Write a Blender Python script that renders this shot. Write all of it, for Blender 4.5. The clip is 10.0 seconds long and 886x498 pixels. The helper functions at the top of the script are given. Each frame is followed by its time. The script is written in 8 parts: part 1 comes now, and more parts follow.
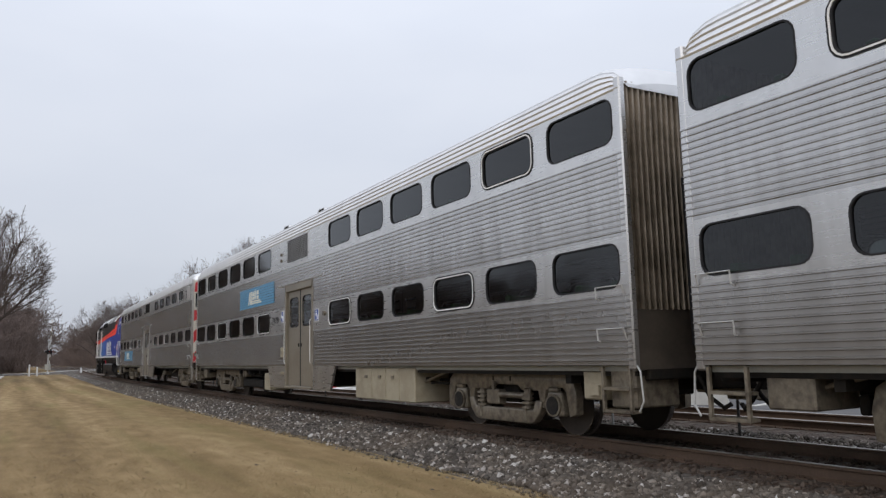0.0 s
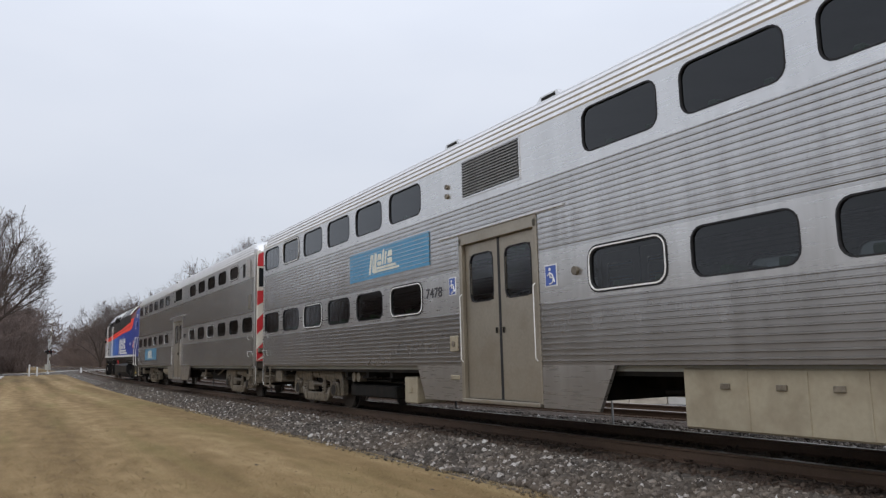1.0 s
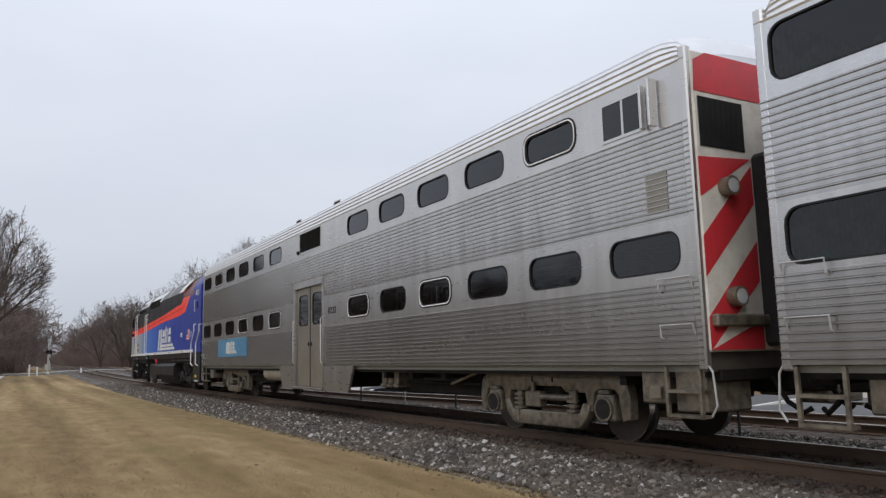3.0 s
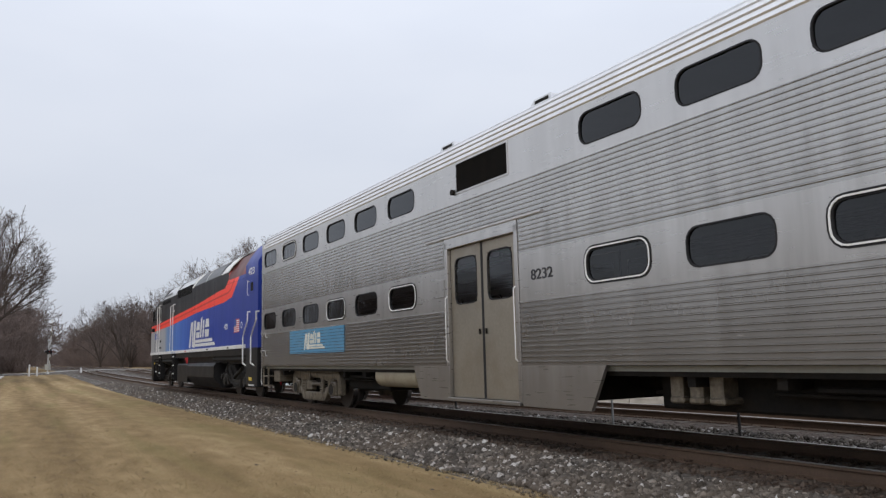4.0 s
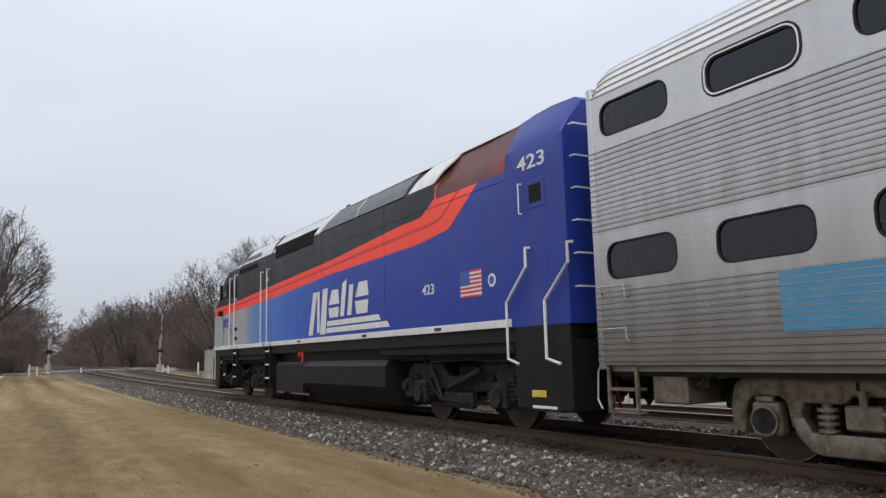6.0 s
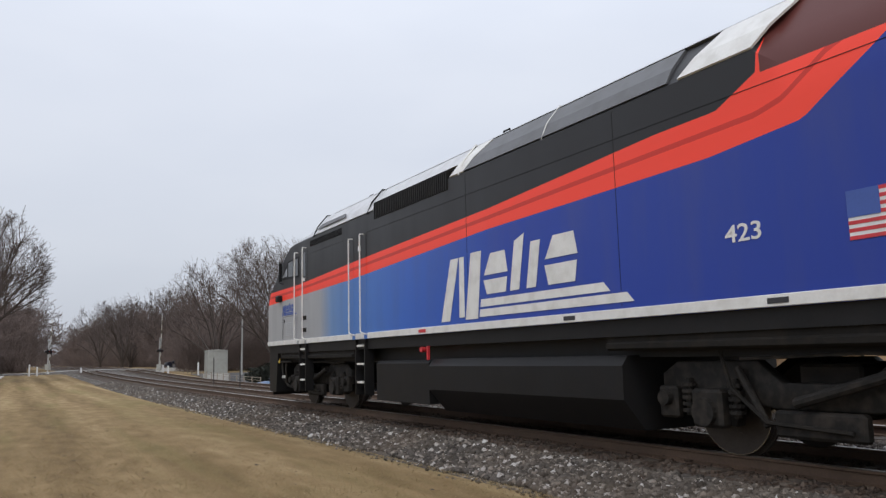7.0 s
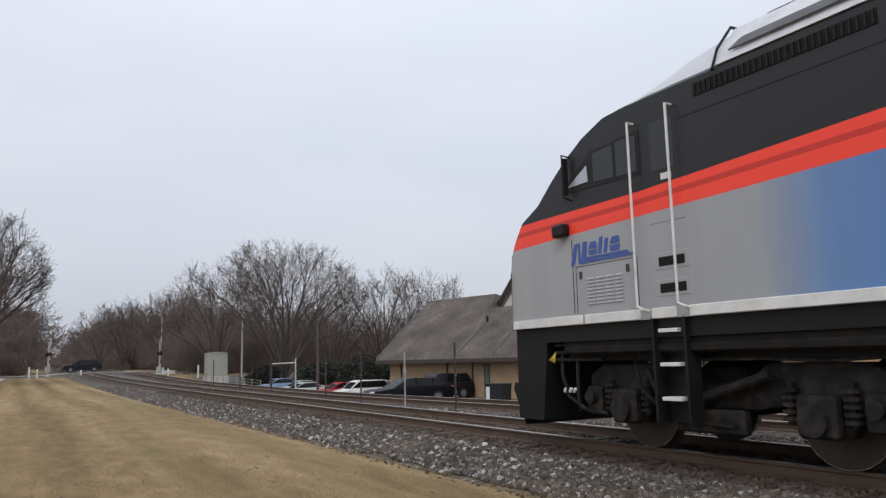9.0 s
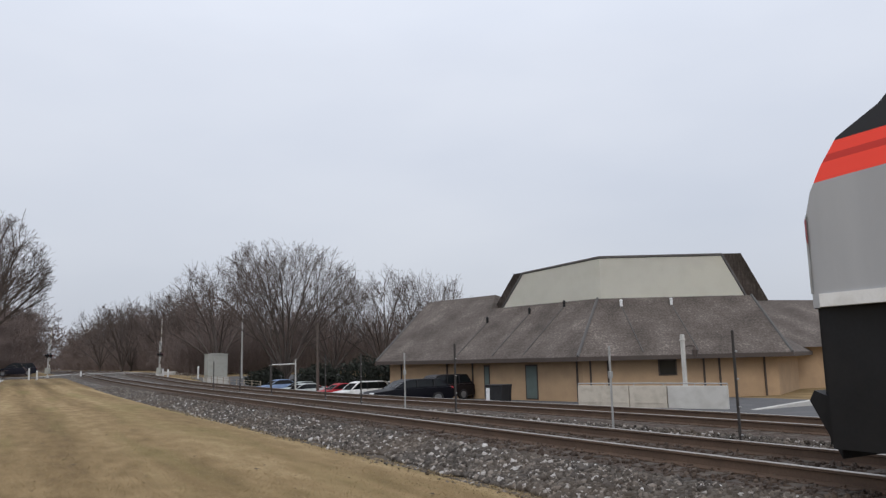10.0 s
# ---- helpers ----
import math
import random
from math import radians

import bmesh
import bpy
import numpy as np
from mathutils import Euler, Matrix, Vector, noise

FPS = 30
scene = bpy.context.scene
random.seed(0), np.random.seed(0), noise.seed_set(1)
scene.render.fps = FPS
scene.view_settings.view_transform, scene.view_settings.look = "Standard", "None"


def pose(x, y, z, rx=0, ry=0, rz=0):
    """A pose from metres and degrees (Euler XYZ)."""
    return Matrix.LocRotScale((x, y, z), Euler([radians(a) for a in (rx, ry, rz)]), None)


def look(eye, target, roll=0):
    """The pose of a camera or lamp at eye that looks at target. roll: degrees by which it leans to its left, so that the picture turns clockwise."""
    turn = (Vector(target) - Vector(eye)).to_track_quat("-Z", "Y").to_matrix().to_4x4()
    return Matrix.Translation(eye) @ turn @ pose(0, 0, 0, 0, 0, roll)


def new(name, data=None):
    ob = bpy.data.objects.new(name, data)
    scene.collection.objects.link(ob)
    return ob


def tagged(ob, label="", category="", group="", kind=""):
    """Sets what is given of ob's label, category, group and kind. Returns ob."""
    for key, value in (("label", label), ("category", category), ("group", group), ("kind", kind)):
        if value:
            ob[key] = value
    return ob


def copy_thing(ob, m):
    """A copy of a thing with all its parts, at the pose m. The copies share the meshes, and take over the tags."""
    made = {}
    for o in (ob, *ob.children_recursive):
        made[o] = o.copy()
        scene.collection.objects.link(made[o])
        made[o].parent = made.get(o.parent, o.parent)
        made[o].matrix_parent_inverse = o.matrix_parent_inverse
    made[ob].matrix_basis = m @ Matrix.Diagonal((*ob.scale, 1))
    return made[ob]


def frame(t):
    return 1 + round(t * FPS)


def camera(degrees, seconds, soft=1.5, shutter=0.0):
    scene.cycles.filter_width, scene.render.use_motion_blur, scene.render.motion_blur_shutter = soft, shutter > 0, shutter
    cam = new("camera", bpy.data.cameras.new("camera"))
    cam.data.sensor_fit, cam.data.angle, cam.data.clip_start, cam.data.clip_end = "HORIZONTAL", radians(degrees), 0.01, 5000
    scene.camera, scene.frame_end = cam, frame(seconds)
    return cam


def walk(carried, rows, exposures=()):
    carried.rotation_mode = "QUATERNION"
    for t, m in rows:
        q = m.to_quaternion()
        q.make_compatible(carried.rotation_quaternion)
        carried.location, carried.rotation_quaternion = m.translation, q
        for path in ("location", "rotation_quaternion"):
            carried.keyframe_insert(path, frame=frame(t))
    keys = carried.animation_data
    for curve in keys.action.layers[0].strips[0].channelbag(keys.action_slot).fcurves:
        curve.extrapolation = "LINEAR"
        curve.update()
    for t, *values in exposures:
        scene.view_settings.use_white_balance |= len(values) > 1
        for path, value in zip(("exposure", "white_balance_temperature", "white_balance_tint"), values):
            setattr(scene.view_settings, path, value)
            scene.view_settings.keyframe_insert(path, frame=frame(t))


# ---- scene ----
# ---------------------------------------------------------------- camera
cam = camera(60.57, 10.0, soft=1.35)


def camera_pose(pitch):
    return pose(0.033, 0.044, 1.230, 0, 0, -29.74) @ pose(0, 0, 0, 90 + pitch) @ pose(0, 0, 0, 0, 0, -1.40)


walk(cam, [(0.0, camera_pose(8.02)), (3.0, camera_pose(8.02)), (6.0, camera_pose(8.02)), (7.4, camera_pose(8.02)),
           (8.0, camera_pose(8.095)), (8.5, camera_pose(8.13)), (9.0, camera_pose(8.215)), (9.5, camera_pose(8.275)),
           (10.0, camera_pose(8.297))],
     exposures=((0.0, 0.0), (9.4, 0.0), (9.7, -0.02), (10.0, -0.05)))

# ---------------------------------------------------------------- world and light
world = bpy.data.worlds.new("overcast_sky")
scene.world = world
world.use_nodes = True
wn, wl = world.node_tree.nodes, world.node_tree.links
wn.clear()
w_out = wn.new("ShaderNodeOutputWorld")
w_bg = wn.new("ShaderNodeBackground")
w_sky = wn.new("ShaderNodeTexSky")
w_sky.sky_type, w_sky.sun_disc = "NISHITA", False
w_sky.sun_elevation, w_sky.sun_rotation = radians(42), radians(215)
w_sky.air_density, w_sky.dust_density, w_sky.ozone_density = 1.0, 3.0, 1.5
w_dim = wn.new("ShaderNodeVectorMath")
w_dim.operation = "SCALE"
w_dim.inputs["Scale"].default_value = 0.075
w_tc = wn.new("ShaderNodeTexCoord")
w_map = wn.new("ShaderNodeMapping")
w_map.inputs["Scale"].default_value = (1.2, 1.2, 3.2)
w_noise = wn.new("ShaderNodeTexNoise")
w_noise.inputs["Scale"].default_value = 1.6
w_noise.inputs["Detail"].default_value = 5.0
w_noise.inputs["Roughness"].default_value = 0.45
w_ramp = wn.new("ShaderNodeValToRGB")
w_ramp.color_ramp.elements[0].position, w_ramp.color_ramp.elements[0].color = 0.30, (0.615, 0.655, 0.745, 1)
w_ramp.color_ramp.elements[1].position, w_ramp.color_ramp.elements[1].color = 0.70, (0.715, 0.745, 0.815, 1)
w_mix = wn.new("ShaderNodeMix")
w_mix.data_type = "RGBA"
w_mix.inputs["Factor"].default_value = 0.86
wl.new(w_sky.outputs["Color"], w_dim.inputs[0])
wl.new(w_tc.outputs["Generated"], w_map.inputs["Vector"])
wl.new(w_map.outputs["Vector"], w_noise.inputs["Vector"])
wl.new(w_noise.outputs["Fac"], w_ramp.inputs["Fac"])
wl.new(w_dim.outputs["Vector"], w_mix.inputs["A"])
wl.new(w_ramp.outputs["Color"], w_mix.inputs["B"])
w_sep = wn.new("ShaderNodeSeparateXYZ")
wl.new(w_tc.outputs["Generated"], w_sep.inputs[0])
w_grad = wn.new("ShaderNodeMapRange")
w_grad.inputs["From Min"].default_value, w_grad.inputs["From Max"].default_value = 0.0, 0.42
w_grad.inputs["To Min"].default_value, w_grad.inputs["To Max"].default_value = 0.72, 1.02
wl.new(w_sep.outputs["Z"], w_grad.inputs["Value"])
w_high = wn.new("ShaderNodeMapRange")     # an overcast sky is brightest overhead
w_high.inputs["From Min"].default_value, w_high.inputs["From Max"].default_value = 0.38, 1.0
w_high.inputs["To Min"].default_value, w_high.inputs["To Max"].default_value = 1.0, 1.40
wl.new(w_sep.outputs["Z"], w_high.inputs["Value"])
w_both = wn.new("ShaderNodeMath")
w_both.operation = "MULTIPLY"
wl.new(w_grad.outputs["Result"], w_both.inputs[0])
wl.new(w_high.outputs["Result"], w_both.inputs[1])
w_deep = wn.new("ShaderNodeVectorMath")
w_deep.operation = "SCALE"
wl.new(w_mix.outputs["Result"], w_deep.inputs[0])
wl.new(w_both.outputs["Value"], w_deep.inputs["Scale"])
wl.new(w_deep.outputs["Vector"], w_bg.inputs["Color"])
w_bg.inputs["Strength"].default_value = 1.30
wl.new(w_bg.outputs["Background"], w_out.inputs["Surface"])

sun_data = bpy.data.lights.new("sun", "SUN")
sun_data.energy, sun_data.angle, sun_data.color = 0.8, radians(25), (1.0, 0.96, 0.90)
sun = new("sun", sun_data)
sun.matrix_world = look((-18, -26, 30), (0, 0, 0))
scene.view_settings.exposure = 0.0

# ---------------------------------------------------------------- the line's course
TRACK_X = 8.29      # centre of the near track
TRACK2_X = 13.55    # centre of the far track


def bend(y):
    """The line bears slightly to the right beyond the station."""
    return 0.0165 * (math.sqrt((y - 48) ** 2 + 400) + (y - 48)) / 2


def rise(y):
    """The gentle climb of the ground towards the crossing."""
    return 6.5e-5 * max(0.0, min(y, 130) - 30) ** 2


def smooth(a, b, x):
    t = min(1.0, max(0.0, (x - a) / (b - a)))
    return t * t * (3 - 2 * t)


def fall(x, y):
    """How much lower the far track lies than the near one."""
    return -(0.10 + 0.18 * smooth(8, 38, y)) * smooth(10.6, 12.0, x) * (1 - smooth(60, 104, y))


def ground_z(x, y):
    x = x - bend(y)
    lot = -(0.93 + 0.18 * smooth(28, 38, y) + 0.60 * smooth(46, 57, y)) * smooth(15.8, 19.2, x)
    return -0.35 + lot * (1 - smooth(68, 95, y)) + rise(y)


# ---------------------------------------------------------------- materials
def material(name):
    m = bpy.data.materials.new(name)
    m.use_nodes = True
    nt = m.node_tree
    return m, nt.nodes, nt.links, nt.nodes["Principled BSDF"]


def noise_node(n, l, scale, detail=3, coord="Object", stretch=None):
    tc = n.new("ShaderNodeTexCoord")
    out = tc.outputs[coord]
    if stretch:
        mp = n.new("ShaderNodeMapping")
        mp.inputs["Scale"].default_value = stretch
        l.new(out, mp.inputs["Vector"])
        out = mp.outputs["Vector"]
    t = n.new("ShaderNodeTexNoise")
    t.inputs["Scale"].default_value = scale
    t.inputs["Detail"].default_value = detail
    l.new(out, t.inputs["Vector"])
    return t.outputs["Fac"]


def mathn(n, l, op, a, b=None, c=None):
    m = n.new("ShaderNodeMath")
    m.operation = op
    for i, v in enumerate((a, b, c)):
        if v is None:
            continue
        if isinstance(v, (int, float)):
            m.inputs[i].default_value = v
        else:
            l.new(v, m.inputs[i])
    return m.outputs[0]


def ramp(n, l, fac, stops):
    r = n.new("ShaderNodeValToRGB")
    e = r.color_ramp.elements
    while len(e) < len(stops):
        e.new(0.5)
    for el, (p, c) in zip(e, stops):
        el.position = p
        el.color = (*c, 1) if len(c) == 3 else c
    l.new(fac, r.inputs["Fac"])
    return r.outputs["Color"]


def mixc(n, l, fac, a, b, blend="MIX"):
    m = n.new("ShaderNodeMix")
    m.data_type, m.blend_type = "RGBA", blend
    for key, v in (("Factor", fac), ("A", a), ("B", b)):
        if isinstance(v, (int, float)):
            m.inputs[key].default_value = v
        elif isinstance(v, tuple):
            m.inputs[key].default_value = (*v, 1) if len(v) == 3 else v
        else:
            l.new(v, m.inputs[key])
    return m.outputs["Result"]


def bump(n, l, b, height, strength, dist):
    bn = n.new("ShaderNodeBump")
    bn.inputs["Strength"].default_value = strength
    bn.inputs["Distance"].default_value = dist
    l.new(height, bn.inputs["Height"])
    l.new(bn.outputs["Normal"], b.inputs["Normal"])


def surf(name, base, rough=0.6, metal=0.0, var=0.25, scale=1.5, fine=30, bmp=0.15, dist=0.01, stain=None, stain_amt=0.3, each=0.0,
         spec=0.5):
    """A worn surface: base colour with broad and fine variation, a stain colour in patches, grain in the relief."""
    m, n, l, b = material(name)
    big = noise_node(n, l, scale, 4)
    small = noise_node(n, l, fine, 5)
    k = mathn(n, l, "ADD", mathn(n, l, "MULTIPLY", big, 0.6), mathn(n, l, "MULTIPLY", small, 0.4))
    dark = tuple(c * (1 - var) for c in base)
    light = tuple(min(1, c * (1 + var)) for c in base)
    col = ramp(n, l, k, [(0.3, dark), (0.7, light)])
    if stain:
        s = noise_node(n, l, scale * 2.3, 6)
        col = mixc(n, l, mathn(n, l, "MULTIPLY", mathn(n, l, "GREATER_THAN", s, 0.52), 0.0) if stain_amt == 0 else
                   mathn(n, l, "MULTIPLY", ramp(n, l, s, [(0.45, (0, 0, 0)), (0.68, (1, 1, 1))]), stain_amt), col, stain)
    if each:
        oi = n.new("ShaderNodeObjectInfo")
        f = mathn(n, l, "ADD", 1 - each, mathn(n, l, "MULTIPLY", oi.outputs["Random"], 2 * each))
        hs = n.new("ShaderNodeHueSaturation")
        l.new(f, hs.inputs["Value"])
        l.new(col, hs.inputs["Color"])
        col = hs.outputs["Color"]
    l.new(col, b.inputs["Base Color"])
    l.new(mathn(n, l, "ADD", rough - 0.08, mathn(n, l, "MULTIPLY", big, 0.16)), b.inputs["Roughness"])
    b.inputs["Metallic"].default_value = metal
    b.inputs["Specular IOR Level"].default_value = spec
    if bmp:
        bump(n, l, b, small, bmp, dist)
    return m


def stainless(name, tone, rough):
    """Brushed stainless sheet with grime streaks, a dusty lower edge and painted dark reflection."""
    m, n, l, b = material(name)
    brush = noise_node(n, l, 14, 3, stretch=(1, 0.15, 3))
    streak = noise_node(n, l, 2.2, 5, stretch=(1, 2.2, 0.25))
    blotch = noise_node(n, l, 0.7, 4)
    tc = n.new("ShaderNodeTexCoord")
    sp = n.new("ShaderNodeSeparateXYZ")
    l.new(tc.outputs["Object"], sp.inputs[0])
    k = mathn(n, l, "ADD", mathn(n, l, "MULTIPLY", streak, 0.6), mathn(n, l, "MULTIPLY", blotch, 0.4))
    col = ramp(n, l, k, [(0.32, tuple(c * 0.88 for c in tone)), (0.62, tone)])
    # dust near the bottom, plus the dark ground's reflection painted into the colour
    dirt_and_reflection = mathn(n, l, "MULTIPLY", ramp(n, l, mathn(n, l, "DIVIDE", mathn(n, l, "ADD", sp.outputs["Z"], mathn(n, l, "MULTIPLY", streak, 1.2)), 4.0),
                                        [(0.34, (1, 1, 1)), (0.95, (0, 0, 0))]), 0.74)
    col = mixc(n, l, dirt_and_reflection, col, (0.108, 0.095, 0.082))
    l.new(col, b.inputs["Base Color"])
    l.new(mathn(n, l, "SUBTRACT", 0.95, mathn(n, l, "MULTIPLY", dirt_and_reflection, 0.5)), b.inputs["Metallic"])
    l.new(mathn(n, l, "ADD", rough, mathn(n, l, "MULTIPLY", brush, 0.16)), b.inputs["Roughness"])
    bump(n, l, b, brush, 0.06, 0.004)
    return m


def glazing(name, tint):
    """Thin tinted glass: dims what is behind it and mirrors by Fresnel."""
    m, n, l, b = material(name)
    n.remove(b)
    out = n["Material Output"]
    tr = n.new("ShaderNodeBsdfTransparent")
    tr.inputs["Color"].default_value = (*tint, 1)
    gl = n.new("ShaderNodeBsdfGlossy")
    gl.inputs["Roughness"].default_value = 0.04
    gl.inputs["Color"].default_value = (0.95, 0.97, 1.0, 1)
    fr = n.new("ShaderNodeFresnel")
    fr.inputs["IOR"].default_value = 1.55
    mx = n.new("ShaderNodeMixShader")
    l.new(fr.outputs[0], mx.inputs[0])
    l.new(tr.outputs[0], mx.inputs[1])
    l.new(gl.outputs[0], mx.inputs[2])
    l.new(mx.outputs[0], out.inputs["Surface"])
    return m


M = {}
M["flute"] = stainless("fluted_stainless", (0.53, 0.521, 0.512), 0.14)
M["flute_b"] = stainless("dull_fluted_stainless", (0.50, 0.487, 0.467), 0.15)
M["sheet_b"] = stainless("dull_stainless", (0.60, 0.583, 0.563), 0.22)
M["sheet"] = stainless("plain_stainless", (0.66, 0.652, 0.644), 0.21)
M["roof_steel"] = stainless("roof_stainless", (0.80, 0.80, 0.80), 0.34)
M["end_steel"] = surf("end_steel", (0.27, 0.225, 0.175), 0.34, 0.85, 0.35, 1.2, 14, 0.1, 0.004, (0.09, 0.068, 0.046), 0.6)
M["end_lower"] = surf("end_plate_brown", (0.075, 0.062, 0.050), 0.6, 0.2, 0.25, 1.5, 20, 0.1, 0.004, (0.04, 0.033, 0.028), 0.5)
M["door_steel"] = surf("door_steel", (0.315, 0.285, 0.235), 0.40, 0.7, 0.15, 1.0, 20, 0.05, 0.003, (0.22, 0.18, 0.13), 0.35)
M["glass"] = glazing("tinted_window", (0.20, 0.22, 0.22))
M["clear"] = glazing("clear_window", (0.45, 0.50, 0.52))
M["rubber"] = surf("black_rubber", (0.025, 0.025, 0.027), 0.65, 0, 0.3, 4, 40, 0.1)
M["rim"] = surf("bright_window_rim", (0.80, 0.80, 0.79), 0.40, 0.0, 0.1, 3, 40, 0.03)
M["interior"] = surf("coach_lining", (0.30, 0.30, 0.27), 0.7, 0, 0.15, 1.5, 20, 0.03)
M["seat"] = surf("seat_cloth", (0.05, 0.17, 0.06), 0.85, 0, 0.2, 5, 60, 0.1)
M["under"] = surf("underframe_grime", (0.013, 0.012, 0.011), 0.8, 0, 0.4, 2, 25, 0.25, 0.01, (0.030, 0.024, 0.018), 0.5)
M["truck"] = surf("dusty_cast_steel", (0.205, 0.178, 0.138), 0.45, 0.4, 0.36, 3, 24, 0.3, 0.01, (0.075, 0.062, 0.050), 0.85)
M["truck_dark"] = surf("black_cast_steel", (0.017, 0.016, 0.015), 0.6, 0.1, 0.4, 3, 24, 0.3, 0.01, (0.060, 0.050, 0.042), 0.55)
M["wheel"] = surf("wheel_steel", (0.050, 0.040, 0.033), 0.6, 0.3, 0.3, 4, 30, 0.2, 0.006)
M["tread"] = surf("polished_tread", (0.55, 0.55, 0.56), 0.22, 1.0, 0.1, 6, 60, 0.02)
M["boxpaint"] = surf("tan_equipment_box", (0.345, 0.305, 0.222), 0.6, 0.1, 0.15, 1.2, 20, 0.08, 0.004, (0.20, 0.16, 0.11), 0.5)
M["blue_band"] = surf("faded_blue_band", (0.055, 0.24, 0.42), 0.45, 0.0, 0.12, 1.5, 25, 0.03, 0.003, (0.14, 0.28, 0.40), 0.35)
M["white_mark"] = surf("white_marking", (0.74, 0.75, 0.76), 0.5, 0, 0.08, 2, 40, 0.02, 0.003, (0.45, 0.44, 0.42), 0.3)
M["cream_mark"] = surf("worn_cream_marking", (0.70, 0.69, 0.60), 0.5, 0, 0.10, 2, 40, 0.02, 0.003, (0.45, 0.44, 0.38), 0.4)
M["black_mark"] = surf("black_lettering", (0.03, 0.03, 0.035), 0.5, 0, 0.2, 4, 40, 0.02)
M["sign_blue"] = surf("sign_blue", (0.05, 0.10, 0.36), 0.45, 0, 0.1, 3, 40, 0.02)
M["red"] = surf("warning_red", (0.56, 0.035, 0.045), 0.42, 0, 0.12, 2, 30, 0.03, 0.003, (0.30, 0.05, 0.05), 0.3)
M["stripe_white"] = surf("warning_white", (0.66, 0.64, 0.58), 0.45, 0, 0.12, 2, 30, 0.03, 0.003, (0.40, 0.36, 0.30), 0.4)
M["yellow"] = surf("caution_yellow", (0.62, 0.45, 0.06), 0.5, 0, 0.12, 3, 40, 0.02)
M["loco_white"] = surf("loco_white_paint", (0.74, 0.74, 0.72), 0.4, 0, 0.08, 2, 40, 0.02, 0.003, (0.42, 0.40, 0.36), 0.3)
M["loco_black"] = surf("loco_black_paint", (0.013, 0.013, 0.014), 0.45, 0, 0.25, 2, 30, 0.06, 0.004, (0.018, 0.016, 0.015), 0.4)
M["loco_grey"] = surf("roof_grey_paint", (0.42, 0.43, 0.45), 0.42, 0, 0.12, 1.5, 30, 0.04, 0.004, (0.16, 0.15, 0.14), 0.4)
M["loco_dark_grey"] = surf("shoulder_dark_grey_paint", (0.105, 0.108, 0.115), 0.45, 0, 0.15, 1.5, 30, 0.04, 0.004, (0.05, 0.048, 0.045), 0.4)
M["loco_roof"] = surf("roof_light_grey_paint", (0.60, 0.61, 0.63), 0.40, 0, 0.10, 1.5, 30, 0.04, 0.004, (0.3, 0.29, 0.28), 0.3)
M["rail"] = surf("rusty_rail_web", (0.105, 0.067, 0.045), 0.75, 0.2, 0.3, 3, 30, 0.2, 0.004)
M["railtop"] = surf("polished_rail_head", (0.38, 0.345, 0.31), 0.42, 1.0, 0.12, 5, 60, 0.02)
M["tie"] = surf("weathered_tie", (0.055, 0.042, 0.033), 0.9, 0, 0.35, 4, 30, 0.4, 0.012, (0.16, 0.13, 0.10), 0.4, 0.25)
M["post_dark"] = surf("dark_steel_post", (0.055, 0.050, 0.047), 0.7, 0.2, 0.3, 4, 30, 0.2)
M["post_light"] = surf("galvanised_post", (0.38, 0.38, 0.37), 0.55, 0.5, 0.2, 4, 30, 0.1)
M["shelter"] = surf("grey_green_cabinet_paint", (0.42, 0.43, 0.40), 0.55, 0.1, 0.12, 1.2, 20, 0.05, 0.004, (0.30, 0.27, 0.22), 0.3)
M["concrete"] = surf("pale_concrete", (0.52, 0.51, 0.48), 0.85, 0, 0.12, 0.8, 30, 0.2, 0.006, (0.30, 0.28, 0.25), 0.35)
M["asphalt"] = surf("worn_asphalt", (0.085, 0.085, 0.088), 0.9, 0, 0.25, 0.5, 60, 0.25, 0.006, (0.14, 0.135, 0.13), 0.4)
M["pale_road"] = surf("pale_worn_road", (0.36, 0.35, 0.335), 0.9, 0, 0.2, 0.5, 60, 0.2, 0.006, (0.24, 0.23, 0.22), 0.4)
M["kerb_white"] = surf("pale_kerb", (0.62, 0.62, 0.62), 0.8, 0, 0.1, 1, 20, 0.1)
M["tan_wall"] = surf("tan_brick_wall", (0.40, 0.275, 0.165), 0.85, 0, 0.12, 0.7, 14, 0.1, 0.006, (0.30, 0.20, 0.13), 0.35)
M["cream_wall"] = surf("cream_siding", (0.90, 0.885, 0.79), 0.6, 0, 0.03, 0.5, 20, 0.05, 0.004, (0.80, 0.78, 0.68), 0.3)
M["yard_panel"] = surf("weathered_pale_panel", (0.50, 0.455, 0.385), 0.8, 0, 0.12, 1.2, 20, 0.1, 0.004, (0.32, 0.28, 0.23), 0.5)
M["dark_trim"] = surf("dark_brown_trim", (0.060, 0.045, 0.038), 0.7, 0, 0.2, 2, 20, 0.1)
M["shingle_cap"] = surf("dark_roof_cap", (0.10, 0.095, 0.092), 0.85, 0, 0.2, 1.2, 20, 0.2)
M["green_door"] = surf("dull_green_door", (0.10, 0.13, 0.12), 0.5, 0, 0.15, 2, 30, 0.05)
M["bark"] = surf("grey_brown_bark", (0.088, 0.071, 0.061), 0.95, 0, 0.3, 1.5, 12, 0.5, 0.03)
M["twig"] = surf("twigs", (0.115, 0.090, 0.080), 0.95, 0, 0.25, 0.3, 5, 0.0)
M["woods"] = surf("bare_woods", (0.152, 0.116, 0.103), 0.95, 0, 0.35, 0.10, 1.5, 0.0)
M["evergreen"] = surf("dark_evergreen", (0.020, 0.024, 0.017), 0.9, 0, 0.4, 1.0, 8, 0.0)
